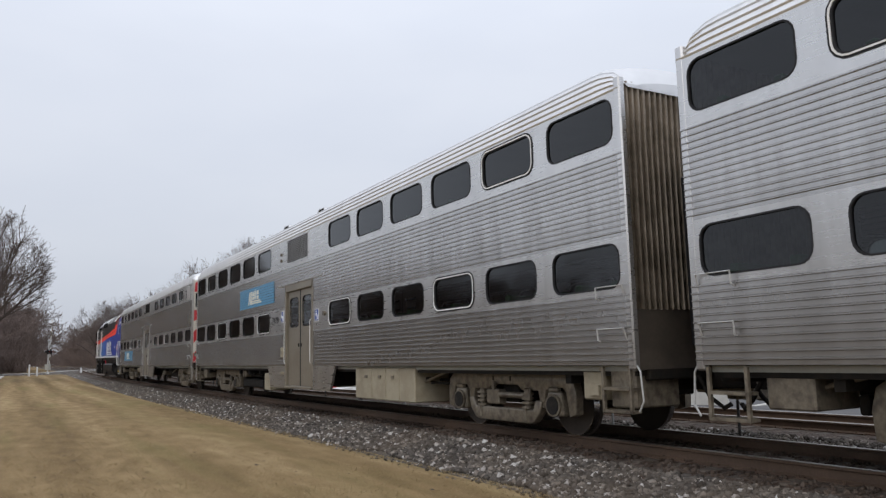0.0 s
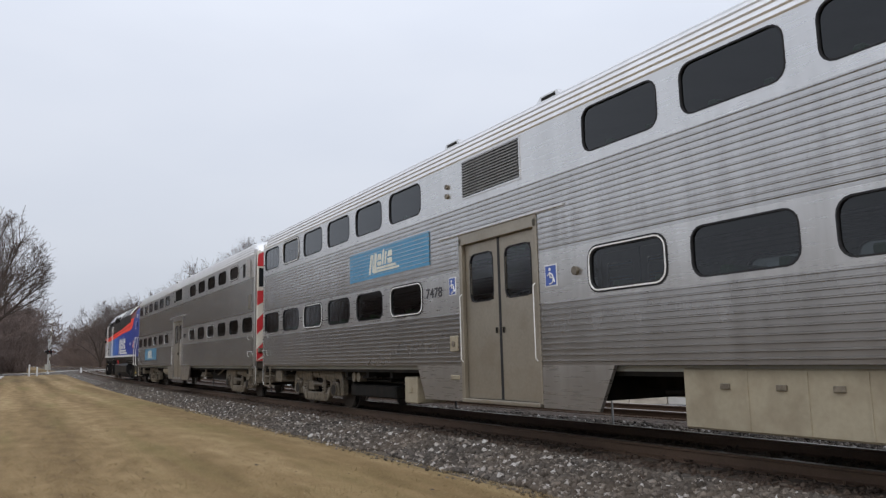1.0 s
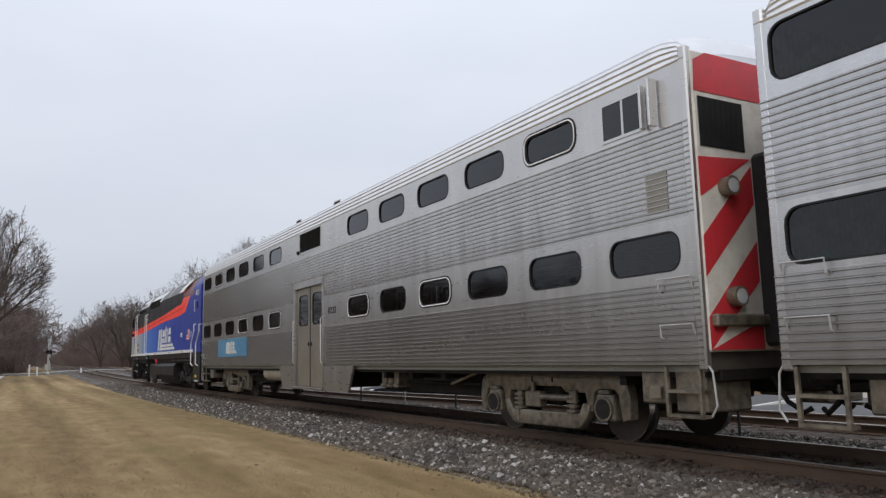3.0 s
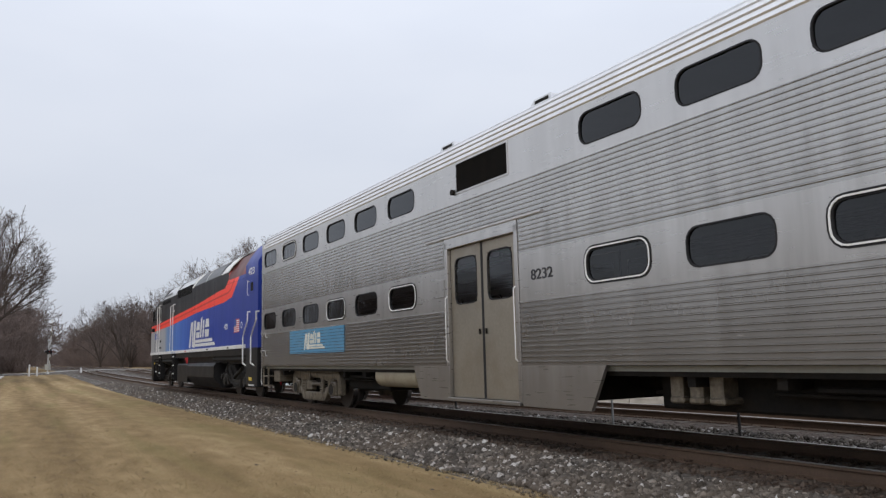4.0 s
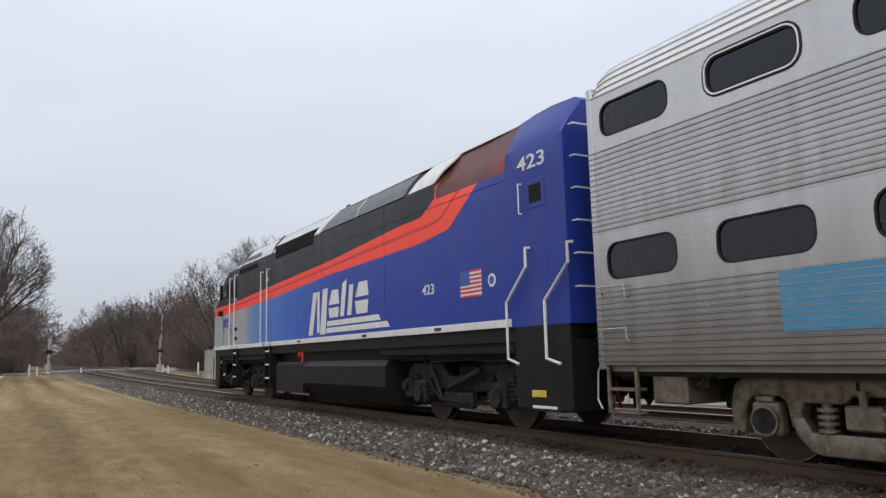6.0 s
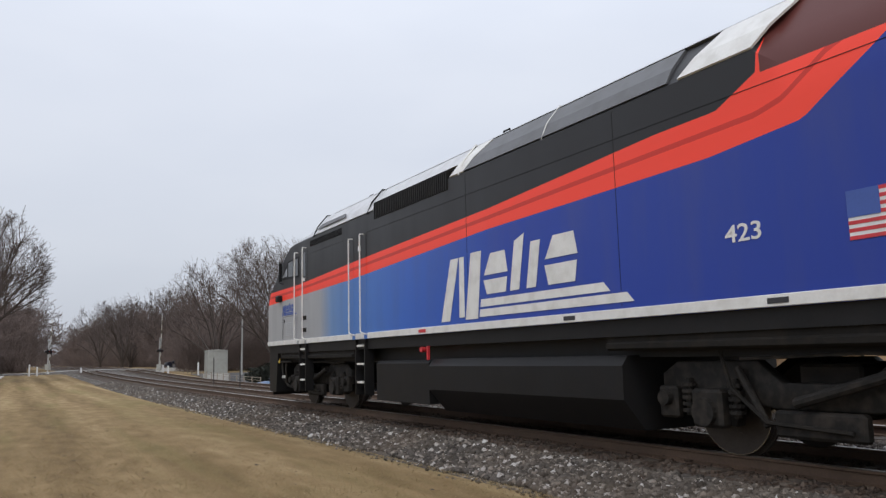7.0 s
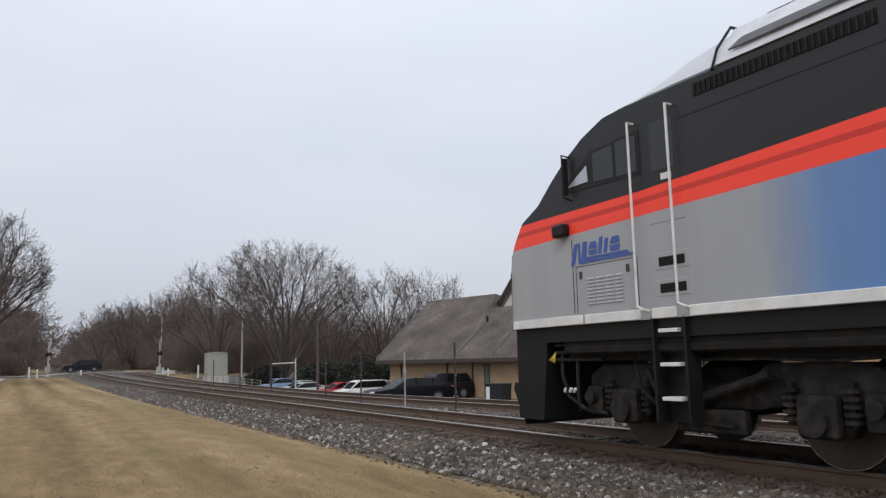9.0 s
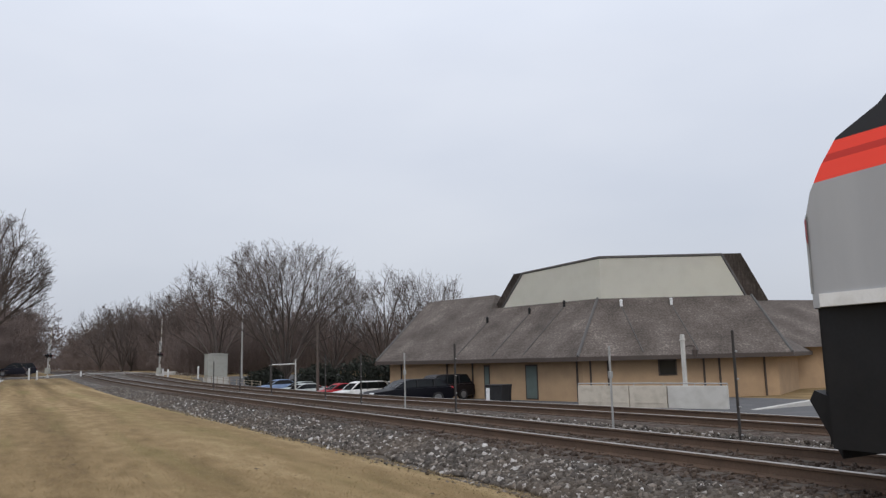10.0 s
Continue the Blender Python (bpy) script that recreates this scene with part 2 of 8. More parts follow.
M["dumpster"] = surf("black_bin_steel", (0.03, 0.03, 0.032), 0.55, 0.2, 0.3, 2, 20, 0.1)
M["tyre"] = surf("car_tyre", (0.022, 0.022, 0.023), 0.85, 0, 0.2, 5, 40, 0.1)
M["alloy"] = surf("alloy_rim", (0.22, 0.22, 0.225), 0.45, 0.7, 0.1, 5, 40, 0.02)
M["car_glass"] = surf("car_glass", (0.015, 0.018, 0.020), 0.06, 0, 0.1, 2, 20, 0.0)
# brightness of the sky seen through the glass, painted as pale grey
M["quarter_light"] = surf("pale_glass", (0.42, 0.44, 0.47), 0.06, 0.3, 0.08, 2, 20, 0.0)
M["lens"] = surf("signal_lens", (0.25, 0.02, 0.02), 0.2, 0, 0.1, 5, 40, 0.0)
M["headlamp"] = surf("headlamp_glass", (0.70, 0.72, 0.74), 0.12, 0.3, 0.05, 5, 40, 0.0)
M["brown_plank"] = surf("weathered_plank", (0.30, 0.26, 0.21), 0.85, 0, 0.2, 2, 20, 0.2)
M["steel_post"] = surf("pale_steel_post", (0.50, 0.50, 0.49), 0.5, 0.4, 0.1, 3, 30, 0.05)


def car_paint(name, col):
    m, n, l, b = material(name)
    k = noise_node(n, l, 2.0, 3)
    l.new(ramp(n, l, k, [(0.3, tuple(c * 0.85 for c in col)), (0.7, tuple(min(1, c * 1.1) for c in col))]), b.inputs["Base Color"])
    b.inputs["Roughness"].default_value = 0.38
    b.inputs["Specular IOR Level"].default_value = 0.1
    b.inputs["Coat Weight"].default_value = 0.03
    return m


def grass_material():
    """Dormant lawn: straw, olive and bare brown patches, with mowing bands along the line."""
    m, n, l, b = material("dormant_lawn")
    tc = n.new("ShaderNodeTexCoord")
    sp = n.new("ShaderNodeSeparateXYZ")
    l.new(tc.outputs["Object"], sp.inputs[0])
    wob = noise_node(n, l, 0.25, 3, stretch=(1, 0.12, 1))
    band = mathn(n, l, "SINE", mathn(n, l, "ADD", mathn(n, l, "MULTIPLY", sp.outputs["X"], 3.6), mathn(n, l, "MULTIPLY", wob, 2.5)))
    patch = noise_node(n, l, 0.9, 6, stretch=(1, 0.05, 1))
    mid = noise_node(n, l, 3.0, 5, stretch=(1, 0.25, 1))
    fine = noise_node(n, l, 55, 4)
    clump = noise_node(n, l, 3.4, 7, stretch=(1, 0.30, 1))
    k = mathn(n, l, "ADD", mathn(n, l, "MULTIPLY", patch, 0.58), mathn(n, l, "MULTIPLY", mid, 0.22))
    k = mathn(n, l, "ADD", k, mathn(n, l, "MULTIPLY", clump, 0.34))
    k = mathn(n, l, "ADD", mathn(n, l, "SUBTRACT", k, 0.125), mathn(n, l, "MULTIPLY", fine, 0.13))
    k = mathn(n, l, "ADD", k, mathn(n, l, "MULTIPLY", band, 0.045))
    col = ramp(n, l, k, [(0.31, (0.120, 0.080, 0.039)), (0.44, (0.193, 0.131, 0.062)), (0.55, (0.258, 0.181, 0.091)), (0.69, (0.360, 0.266, 0.144))])
    green = noise_node(n, l, 0.9, 5, stretch=(1, 0.10, 1))
    col = mixc(n, l, mathn(n, l, "MULTIPLY", ramp(n, l, green, [(0.52, (0, 0, 0)), (0.72, (1, 1, 1))]), 0.45), col, (0.150, 0.140, 0.045))
    l.new(col, b.inputs["Base Color"])
    b.inputs["Roughness"].default_value = 0.95
    b.inputs["Specular IOR Level"].default_value = 0.15
    bump(n, l, b, mathn(n, l, "ADD", mid, mathn(n, l, "MULTIPLY", fine, 0.4)), 0.35, 0.03)
    return m


def stone_material(name, light, dark, island=True):
    """Crushed stone: greys with some pale and some rusty pieces, one tone for each stone."""
    m, n, l, b = material(name)
    if island:
        geo = n.new("ShaderNodeNewGeometry")
        f = geo.outputs["Random Per Island"]
    else:
        v = n.new("ShaderNodeTexVoronoi")
        v.inputs["Scale"].default_value = 17
        tc = n.new("ShaderNodeTexCoord")
        l.new(tc.outputs["Object"], v.inputs["Vector"])
        sp = n.new("ShaderNodeSeparateColor")
        l.new(v.outputs["Color"], sp.inputs[0])
        f = sp.outputs[0]
    base = ramp(n, l, f, [(0.0, dark), (0.40, tuple(c * 0.5 for c in light)), (0.78, tuple(c * 0.85 for c in light)), (0.92, tuple(c * 1.7 for c in light)), (1.0, (0.66, 0.645, 0.63))])
    fine = noise_node(n, l, 40, 5)
    big = noise_node(n, l, 0.6, 4)
    col = mixc(n, l, 0.5, base, ramp(n, l, fine, [(0.3, (0.4, 0.38, 0.36)), (0.7, (1, 1, 1))]), "MULTIPLY")
    col = mixc(n, l, mathn(n, l, "MULTIPLY", ramp(n, l, big, [(0.45, (0, 0, 0)), (0.65, (1, 1, 1))]), 0.35), col, (0.13, 0.095, 0.065))
    l.new(col, b.inputs["Base Color"])
    b.inputs["Roughness"].default_value = 0.92
    bump(n, l, b, fine, 0.4, 0.01)
    return m


def trackbed_material():
    """Oil- and rust-browned ballast between and beside the rails."""
    m, n, l, b = material("stained_trackbed")
    v = n.new("ShaderNodeTexVoronoi")
    v.inputs["Scale"].default_value = 15
    tc = n.new("ShaderNodeTexCoord")
    l.new(tc.outputs["Object"], v.inputs["Vector"])
    sp = n.new("ShaderNodeSeparateColor")
    l.new(v.outputs["Color"], sp.inputs[0])
    big = noise_node(n, l, 0.8, 4)
    base = ramp(n, l, sp.outputs[0], [(0.0, (0.034, 0.022, 0.016)), (0.6, (0.068, 0.045, 0.032)), (1.0, (0.130, 0.098, 0.076))])
    col = mixc(n, l, mathn(n, l, "MULTIPLY", big, 0.5), base, (0.055, 0.038, 0.027))
    l.new(col, b.inputs["Base Color"])
    b.inputs["Roughness"].default_value = 0.95
    bump(n, l, b, v.outputs["Distance"], 0.8, 0.04)
    return m


def roof_shingle_material():
    m, n, l, b = material("weathered_shakes")
    tc = n.new("ShaderNodeTexCoord")
    sp = n.new("ShaderNodeSeparateXYZ")
    l.new(tc.outputs["Object"], sp.inputs[0])
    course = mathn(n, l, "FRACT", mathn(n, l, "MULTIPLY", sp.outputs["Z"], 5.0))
    blot = noise_node(n, l, 0.5, 5)
    fine = noise_node(n, l, 9, 5, stretch=(1, 1, 0.3))
    k = mathn(n, l, "ADD", mathn(n, l, "MULTIPLY", blot, 0.5), mathn(n, l, "MULTIPLY", fine, 0.5))
    col = ramp(n, l, k, [(0.38, (0.052, 0.041, 0.034)), (0.48, (0.088, 0.071, 0.060)), (0.57, (0.120, 0.099, 0.086)), (0.68, (0.23, 0.198, 0.173))])
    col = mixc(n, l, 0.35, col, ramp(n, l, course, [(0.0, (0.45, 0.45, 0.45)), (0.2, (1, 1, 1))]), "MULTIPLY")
    l.new(col, b.inputs["Base Color"])
    b.inputs["Roughness"].default_value = 0.9
    bump(n, l, b, course, 0.4, 0.03)
    return m


for key in ("loco_black", "under", "truck_dark", "rubber", "dumpster"):
    M[key].node_tree.nodes["Principled BSDF"].inputs["Specular IOR Level"].default_value = 0.2
M["grass"] = grass_material()
M["stone"] = stone_material("crushed_stone", (0.170, 0.148, 0.127), (0.036, 0.029, 0.024))
M["stonebed"] = stone_material("crushed_stone_bed", (0.112, 0.096, 0.080), (0.033, 0.026, 0.021), False)
M["bed"] = trackbed_material()
M["shake"] = roof_shingle_material()


# ---------------------------------------------------------------- mesh helpers
def part(name, bm, mat, parent=None, label="", smooth_angle=None):
    """Links a bmesh as one mesh object, under a thing or a part."""
    me = bpy.data.meshes.new(name)
    bm.normal_update()
    bm.to_mesh(me)
    bm.free()
    for x in mat if isinstance(mat, (list, tuple)) else [mat]:
        me.materials.append(x)
    if smooth_angle:
        me.shade_smooth()
        me.set_sharp_from_angle(angle=radians(smooth_angle))
    ob = new(name, me)
    if parent is not None:
        ob.parent = parent
    if label:
        tagged(ob, label)
    return ob


def again(ob, parent, m):
    """Another piece with the same mesh."""
    o = new(ob.name.split(".")[0], ob.data)
    o.parent = parent
    o.matrix_basis = m
    return o


def raw_mesh(name, verts, faces, mat, parent=None):
    me = bpy.data.meshes.new(name)
    me.from_pydata(verts, [], faces)
    me.update()
    me.materials.append(mat)
    ob = new(name, me)
    if parent is not None:
        ob.parent = parent
    return ob


def empty(name, label, category, group="", kind=""):
    return tagged(new(name), label, category, group, kind)


def box(bm, x0, x1, y0, y1, z0, z1, bevel=0.0, mat=0, seg=1):
    r = bmesh.ops.create_cube(bm, size=1)
    vs = r["verts"]
    for v in vs:
        v.co = Vector(((x0 + x1) / 2 + v.co.x * (x1 - x0), (y0 + y1) / 2 + v.co.y * (y1 - y0), (z0 + z1) / 2 + v.co.z * (z1 - z0)))
    fs = {f for v in vs for f in v.link_faces}
    for f in fs:
        f.material_index = mat
    if bevel:
        es = list({e for v in vs for e in v.link_edges})
        out = bmesh.ops.bevel(bm, geom=es, offset=bevel, segments=seg, affect="EDGES", profile=0.5)
        for f in out["faces"]:
            f.material_index = mat


def rod(bm, p0, p1, r, seg=10, r2=None, mat=0, caps=True):
    p0, p1 = Vector(p0), Vector(p1)
    d = p1 - p0
    res = bmesh.ops.create_cone(bm, cap_ends=caps, segments=seg, radius1=r, radius2=r if r2 is None else r2, depth=d.length)
    q = Vector((0, 0, 1)).rotation_difference(d.normalized()) if d.length else None
    mid = (p0 + p1) / 2
    fs = set()
    for v in res["verts"]:
        v.co = q @ v.co + mid
        fs |= set(v.link_faces)
    for f in fs:
        f.material_index = mat


def pipe(bm, pts, r, seg=8, mat=0):
    """A bent round bar through the points."""
    pts = [Vector(p) for p in pts]
    rings = []
    for i, p in enumerate(pts):
        a = (pts[i] - pts[i - 1]).normalized() if i else (pts[1] - pts[0]).normalized()
        b = (pts[i + 1] - pts[i]).normalized() if i < len(pts) - 1 else a
        d = (a + b).normalized()
        u = d.orthogonal().normalized() if not rings else (prev - d * prev.dot(d)).normalized()
        prev = u
        w = d.cross(u)
        rings.append([bm.verts.new(p + (u * math.cos(2 * math.pi * k / seg) + w * math.sin(2 * math.pi * k / seg)) * r) for k in range(seg)])
    for r0, r1 in zip(rings, rings[1:]):
        for k in range(seg):
            bm.faces.new((r0[k], r0[(k + 1) % seg], r1[(k + 1) % seg], r1[k])).material_index = mat
    bm.faces.new(rings[0][::-1]).material_index = mat
    bm.faces.new(rings[-1]).material_index = mat


def prism(bm, poly, lo, hi, axis="x", mat=0):
    """A polygon (a, b) pushed along an axis. x: (y, z), y: (x, z), z: (x, y)."""
    def at(p, h):
        return {"x": (h, p[0], p[1]), "y": (p[0], h, p[1]), "z": (p[0], p[1], h)}[axis]
    a = [bm.verts.new(at(p, lo)) for p in poly]
    b = [bm.verts.new(at(p, hi)) for p in poly]
    fs = [bm.faces.new(a[::-1]), bm.faces.new(b)]
    k = len(poly)
    for i in range(k):
        fs.append(bm.faces.new((a[i], a[(i + 1) % k], b[(i + 1) % k], b[i])))
    for f in fs:
        f.material_index = mat
    bmesh.ops.recalc_face_normals(bm, faces=fs)


def rounded(y0, y1, z0, z1, r, k=4):
    """Points of a rounded rectangle, counted round from its lower right corner."""
    pts = []
    for cy, cz, a0 in ((y1 - r, z0 + r, -90), (y1 - r, z1 - r, 0), (y0 + r, z1 - r, 90), (y0 + r, z0 + r, 180)):
        for i in range(k + 1):
            a = radians(a0 + 90 * i / k)
            pts.append((cy + r * math.cos(a), cz + r * math.sin(a)))
    return pts


def text_part(name, words, size, m, mat, parent, label="", depth=0.004, width=None):
    cu = bpy.data.curves.new(name, "FONT")
    cu.offset = size * 0.008
    cu.body, cu.size, cu.extrude, cu.align_x, cu.align_y = words, size, depth, "CENTER", "CENTER"
    tmp = bpy.data.objects.new(name, cu)
    scene.collection.objects.link(tmp)
    dg = bpy.context.evaluated_depsgraph_get()
    me = bpy.data.meshes.new_from_object(tmp.evaluated_get(dg))
    bpy.data.objects.remove(tmp)
    if width:
        xs = [v.co.x for v in me.vertices]
        k = width / (max(xs) - min(xs))
        for v in me.vertices:
            v.co.x *= k
    me.materials.clear()
    me.materials.append(mat)
    ob = new(name, me)
    ob.parent = parent
    ob.matrix_basis = m
    if label:
        tagged(ob, label)
    return ob


def on_side(x, y, z):
    """The pose of something flat on the side that faces -x: its right is -y, its up is z."""
    return Matrix(((0, 0, -1, x), (-1, 0, 0, y), (0, 1, 0, z), (0, 0, 0, 1)))


# ---------------------------------------------------------------- ground, tracks, road
def axis_steps(stops):
    out = []
    for a, b, k in stops:
        out += [a + (b - a) * i / k for i in range(k)]
    return out + [stops[-1][1]]


def build_ground():
    xs = axis_steps([(-900, -60, 6), (-60, -6, 9), (-6, 5, 11), (5, 15, 10), (15, 30, 12), (30, 70, 8), (70, 900, 6)])
    ys = axis_steps([(-300, -20, 4), (-20, 0, 4), (0, 30, 30), (30, 140, 50), (140, 400, 20), (400, 1500, 6)])
    verts, faces = [], []
    for y in ys:
        for x in xs:
            z = ground_z(x, y) - (0.22 * smooth(5.1, 6.4, x - bend(y)) * (1 - smooth(15.8, 17.2, x - bend(y))))
            if -6 < x < 5 and y < 40:
                z += 0.006 * noise.noise((x * 0.6, y * 0.35, 0))
            verts.append((x, y, z))
    w = len(xs)
    for j in range(len(ys) - 1):
        for i in range(w - 1):
            faces.append((j * w + i, j * w + i + 1, (j + 1) * w + i + 1, (j + 1) * w + i))
    g = raw_mesh("ground", verts, faces, M["grass"])
    g.data.shade_smooth()
    tagged(g, "dormant straw-coloured lawn with mowing bands", "ground", kind="structure")


def strip(name, section, mat, y0, y1, step, wobble=0.0, far=None):
    """A cross-section (x, z) laid along the line's course."""
    ys = []
    y = y0
    while y < y1:
        ys.append(y)
        y += step if y < 60 else step * 3
    ys.append(y1)
    verts, faces, k = [], [], len(section)
    for y in ys:
        for i, (x, z) in enumerate(section):
            dx = wobble * noise.noise((y * 0.9, i * 3.1, 5)) if 0 < i < k - 1 or wobble < 0 else wobble * 1.2 * noise.noise((y * 0.5, i, 9))
            verts.append((x + bend(y) + dx, y, z + rise(y) + fall(x, y) + 0.35 * wobble * noise.noise((y * 1.7, i * 2.3, 1))))
    for j in range(len(ys) - 1):
        for i in range(k - 1):
            faces.append((j * k + i, j * k + i + 1, (j + 1) * k + i + 1, (j + 1) * k + i))
    ob = raw_mesh(name, verts, faces, mat)
    ob.data.shade_smooth()
    return ob


RAIL = [(-0.07, -0.175), (-0.07, -0.160), (-0.012, -0.135), (-0.009, -0.045), (-0.036, -0.034), (-0.036, -0.006), (-0.028, 0.0),
        (0.028, 0.0), (0.036, -0.006), (0.036, -0.034), (0.009, -0.045), (0.012, -0.135), (0.07, -0.160), (0.07, -0.175)]


def build_rail(x, parent):
    ys = axis_steps([(-15, 60, 50), (60, 200, 40), (200, 420, 12)])
    verts, faces, mats, k = [], [], [], len(RAIL)
    for y in ys:
        for a, b in RAIL:
            verts.append((x + a + bend(y), y, b + rise(y) + fall(x, y)))
    for j in range(len(ys) - 1):
        for i in range(k):
            faces.append((j * k + i, j * k + (i + 1) % k, (j + 1) * k + (i + 1) % k, (j + 1) * k + i))
            mats.append(1 if i in (5, 6, 7) else 0)
    ob = raw_mesh("rail", verts, faces, M["rail"], parent)
    ob.data.materials.append(M["railtop"])
    ob.data.polygons.foreach_set("material_index", mats)
    bm = bmesh.new()
    bm.from_mesh(ob.data)
    bmesh.ops.recalc_face_normals(bm, faces=bm.faces)
    bm.to_mesh(ob.data)
    bm.free()


def build_track(x, label):
    t = empty("railway_track", label, "railway track", kind="structure")
    build_rail(x - 0.753, t)
    build_rail(x + 0.753, t)
    bm = bmesh.new()
    box(bm, -1.3, 1.3, -0.115, 0.115, -0.18, 0.0, 0.012)
    tie = part("tie", bm, M["tie"], t)
    rnd = random.Random(int(x * 10))
    y = 1.2
    first = True
    for i in range(210):
        yy = y + rnd.uniform(-0.02, 0.02)
        m = pose(x + bend(yy) + rnd.uniform(-0.03, 0.03), yy, -0.165 + rise(yy) + fall(x, yy) + rnd.uniform(-0.008, 0.006), 0, 0, rnd.uniform(-1, 1))
        if first:
            tie.matrix_basis = m
            first = False
        else:
            again(tie, t, m)
        y += 0.53
    bm = bmesh.new()
    box(bm, -0.16, 0.16, -0.09, 0.09, 0.0, 0.018, 0.003)
    for sx in (-0.12, 0.12):
        rod(bm, (sx, 0.05, 0.018), (sx, 0.05, 0.045), 0.014, 6)
    plate = part("tie_plate", bm, M["rail"], t)
    y = 1.2
    first = True
    for i in range(70):
        m = pose(x - 0.753 + bend(y), y, -0.168 + rise(y) + fall(x, y))
        if first:
            plate.matrix_basis, first = m, False
        else:
            again(plate, t, m)
        y += 0.53
    return t


def scatter_stones(name, count, place, size, mat, seed, label):
    """Many small faceted stones in one mesh."""
    rs = np.random.RandomState(seed)
    cube = np.array([(-1, -1, -1), (1, -1, -1), (1, 1, -1), (-1, 1, -1), (-1, -1, 1), (1, -1, 1), (1, 1, 1), (-1, 1, 1)], float)
    quads = np.array([(0, 3, 2, 1), (4, 5, 6, 7), (0, 1, 5, 4), (1, 2, 6, 5), (2, 3, 7, 6), (3, 0, 4, 7)])
    pos = place(rs, count)
    n = len(pos)
    v = cube[None] * (0.62 + 0.5 * rs.rand(n, 8, 1)) * (size[0] + (size[1] - size[0]) * rs.rand(n, 1, 1) ** 2.2)
    v *= (0.65 + 0.5 * rs.rand(n, 1, 3))
    q = rs.randn(n, 4)
    q /= np.linalg.norm(q, axis=1, keepdims=True)
    w, x, y, z = q.T
    rot = np.stack([np.stack([1 - 2 * (y * y + z * z), 2 * (x * y - z * w), 2 * (x * z + y * w)], -1),
                    np.stack([2 * (x * y + z * w), 1 - 2 * (x * x + z * z), 2 * (y * z - x * w)], -1),
                    np.stack([2 * (x * z - y * w), 2 * (y * z + x * w), 1 - 2 * (x * x + y * y)], -1)], 1)
    v = np.einsum("nij,nkj->nki", rot, v) + pos[:, None, :]
    f = quads[None] + 8 * np.arange(n)[:, None, None]
    me = bpy.data.meshes.new(name)
    me.vertices.add(n * 8)
    me.vertices.foreach_set("co", v.reshape(-1))
    me.loops.add(n * 24)
    me.loops.foreach_set("vertex_index", f.reshape(-1).astype(np.int32))
    me.polygons.add(n * 6)
    me.polygons.foreach_set("loop_start", np.arange(0, n * 24, 4, dtype=np.int32))
    me.update(calc_edges=True)
    me.materials.append(mat)
    return tagged(new(name, me), label, "ballast", kind="stuff")


def bed_z(x):
    """Height of the ballast across the near track's shoulder."""
    return float(np.interp(x, [5.2, 5.6, 6.5, 6.95, 9.7, 10.4, 11.0, 11.7, 12.2, 15.0, 16.2], [-0.50, -0.405, -0.22, -0.17, -0.17, -0.30, -0.30, -0.19, -0.17, -0.17, -0.55]))


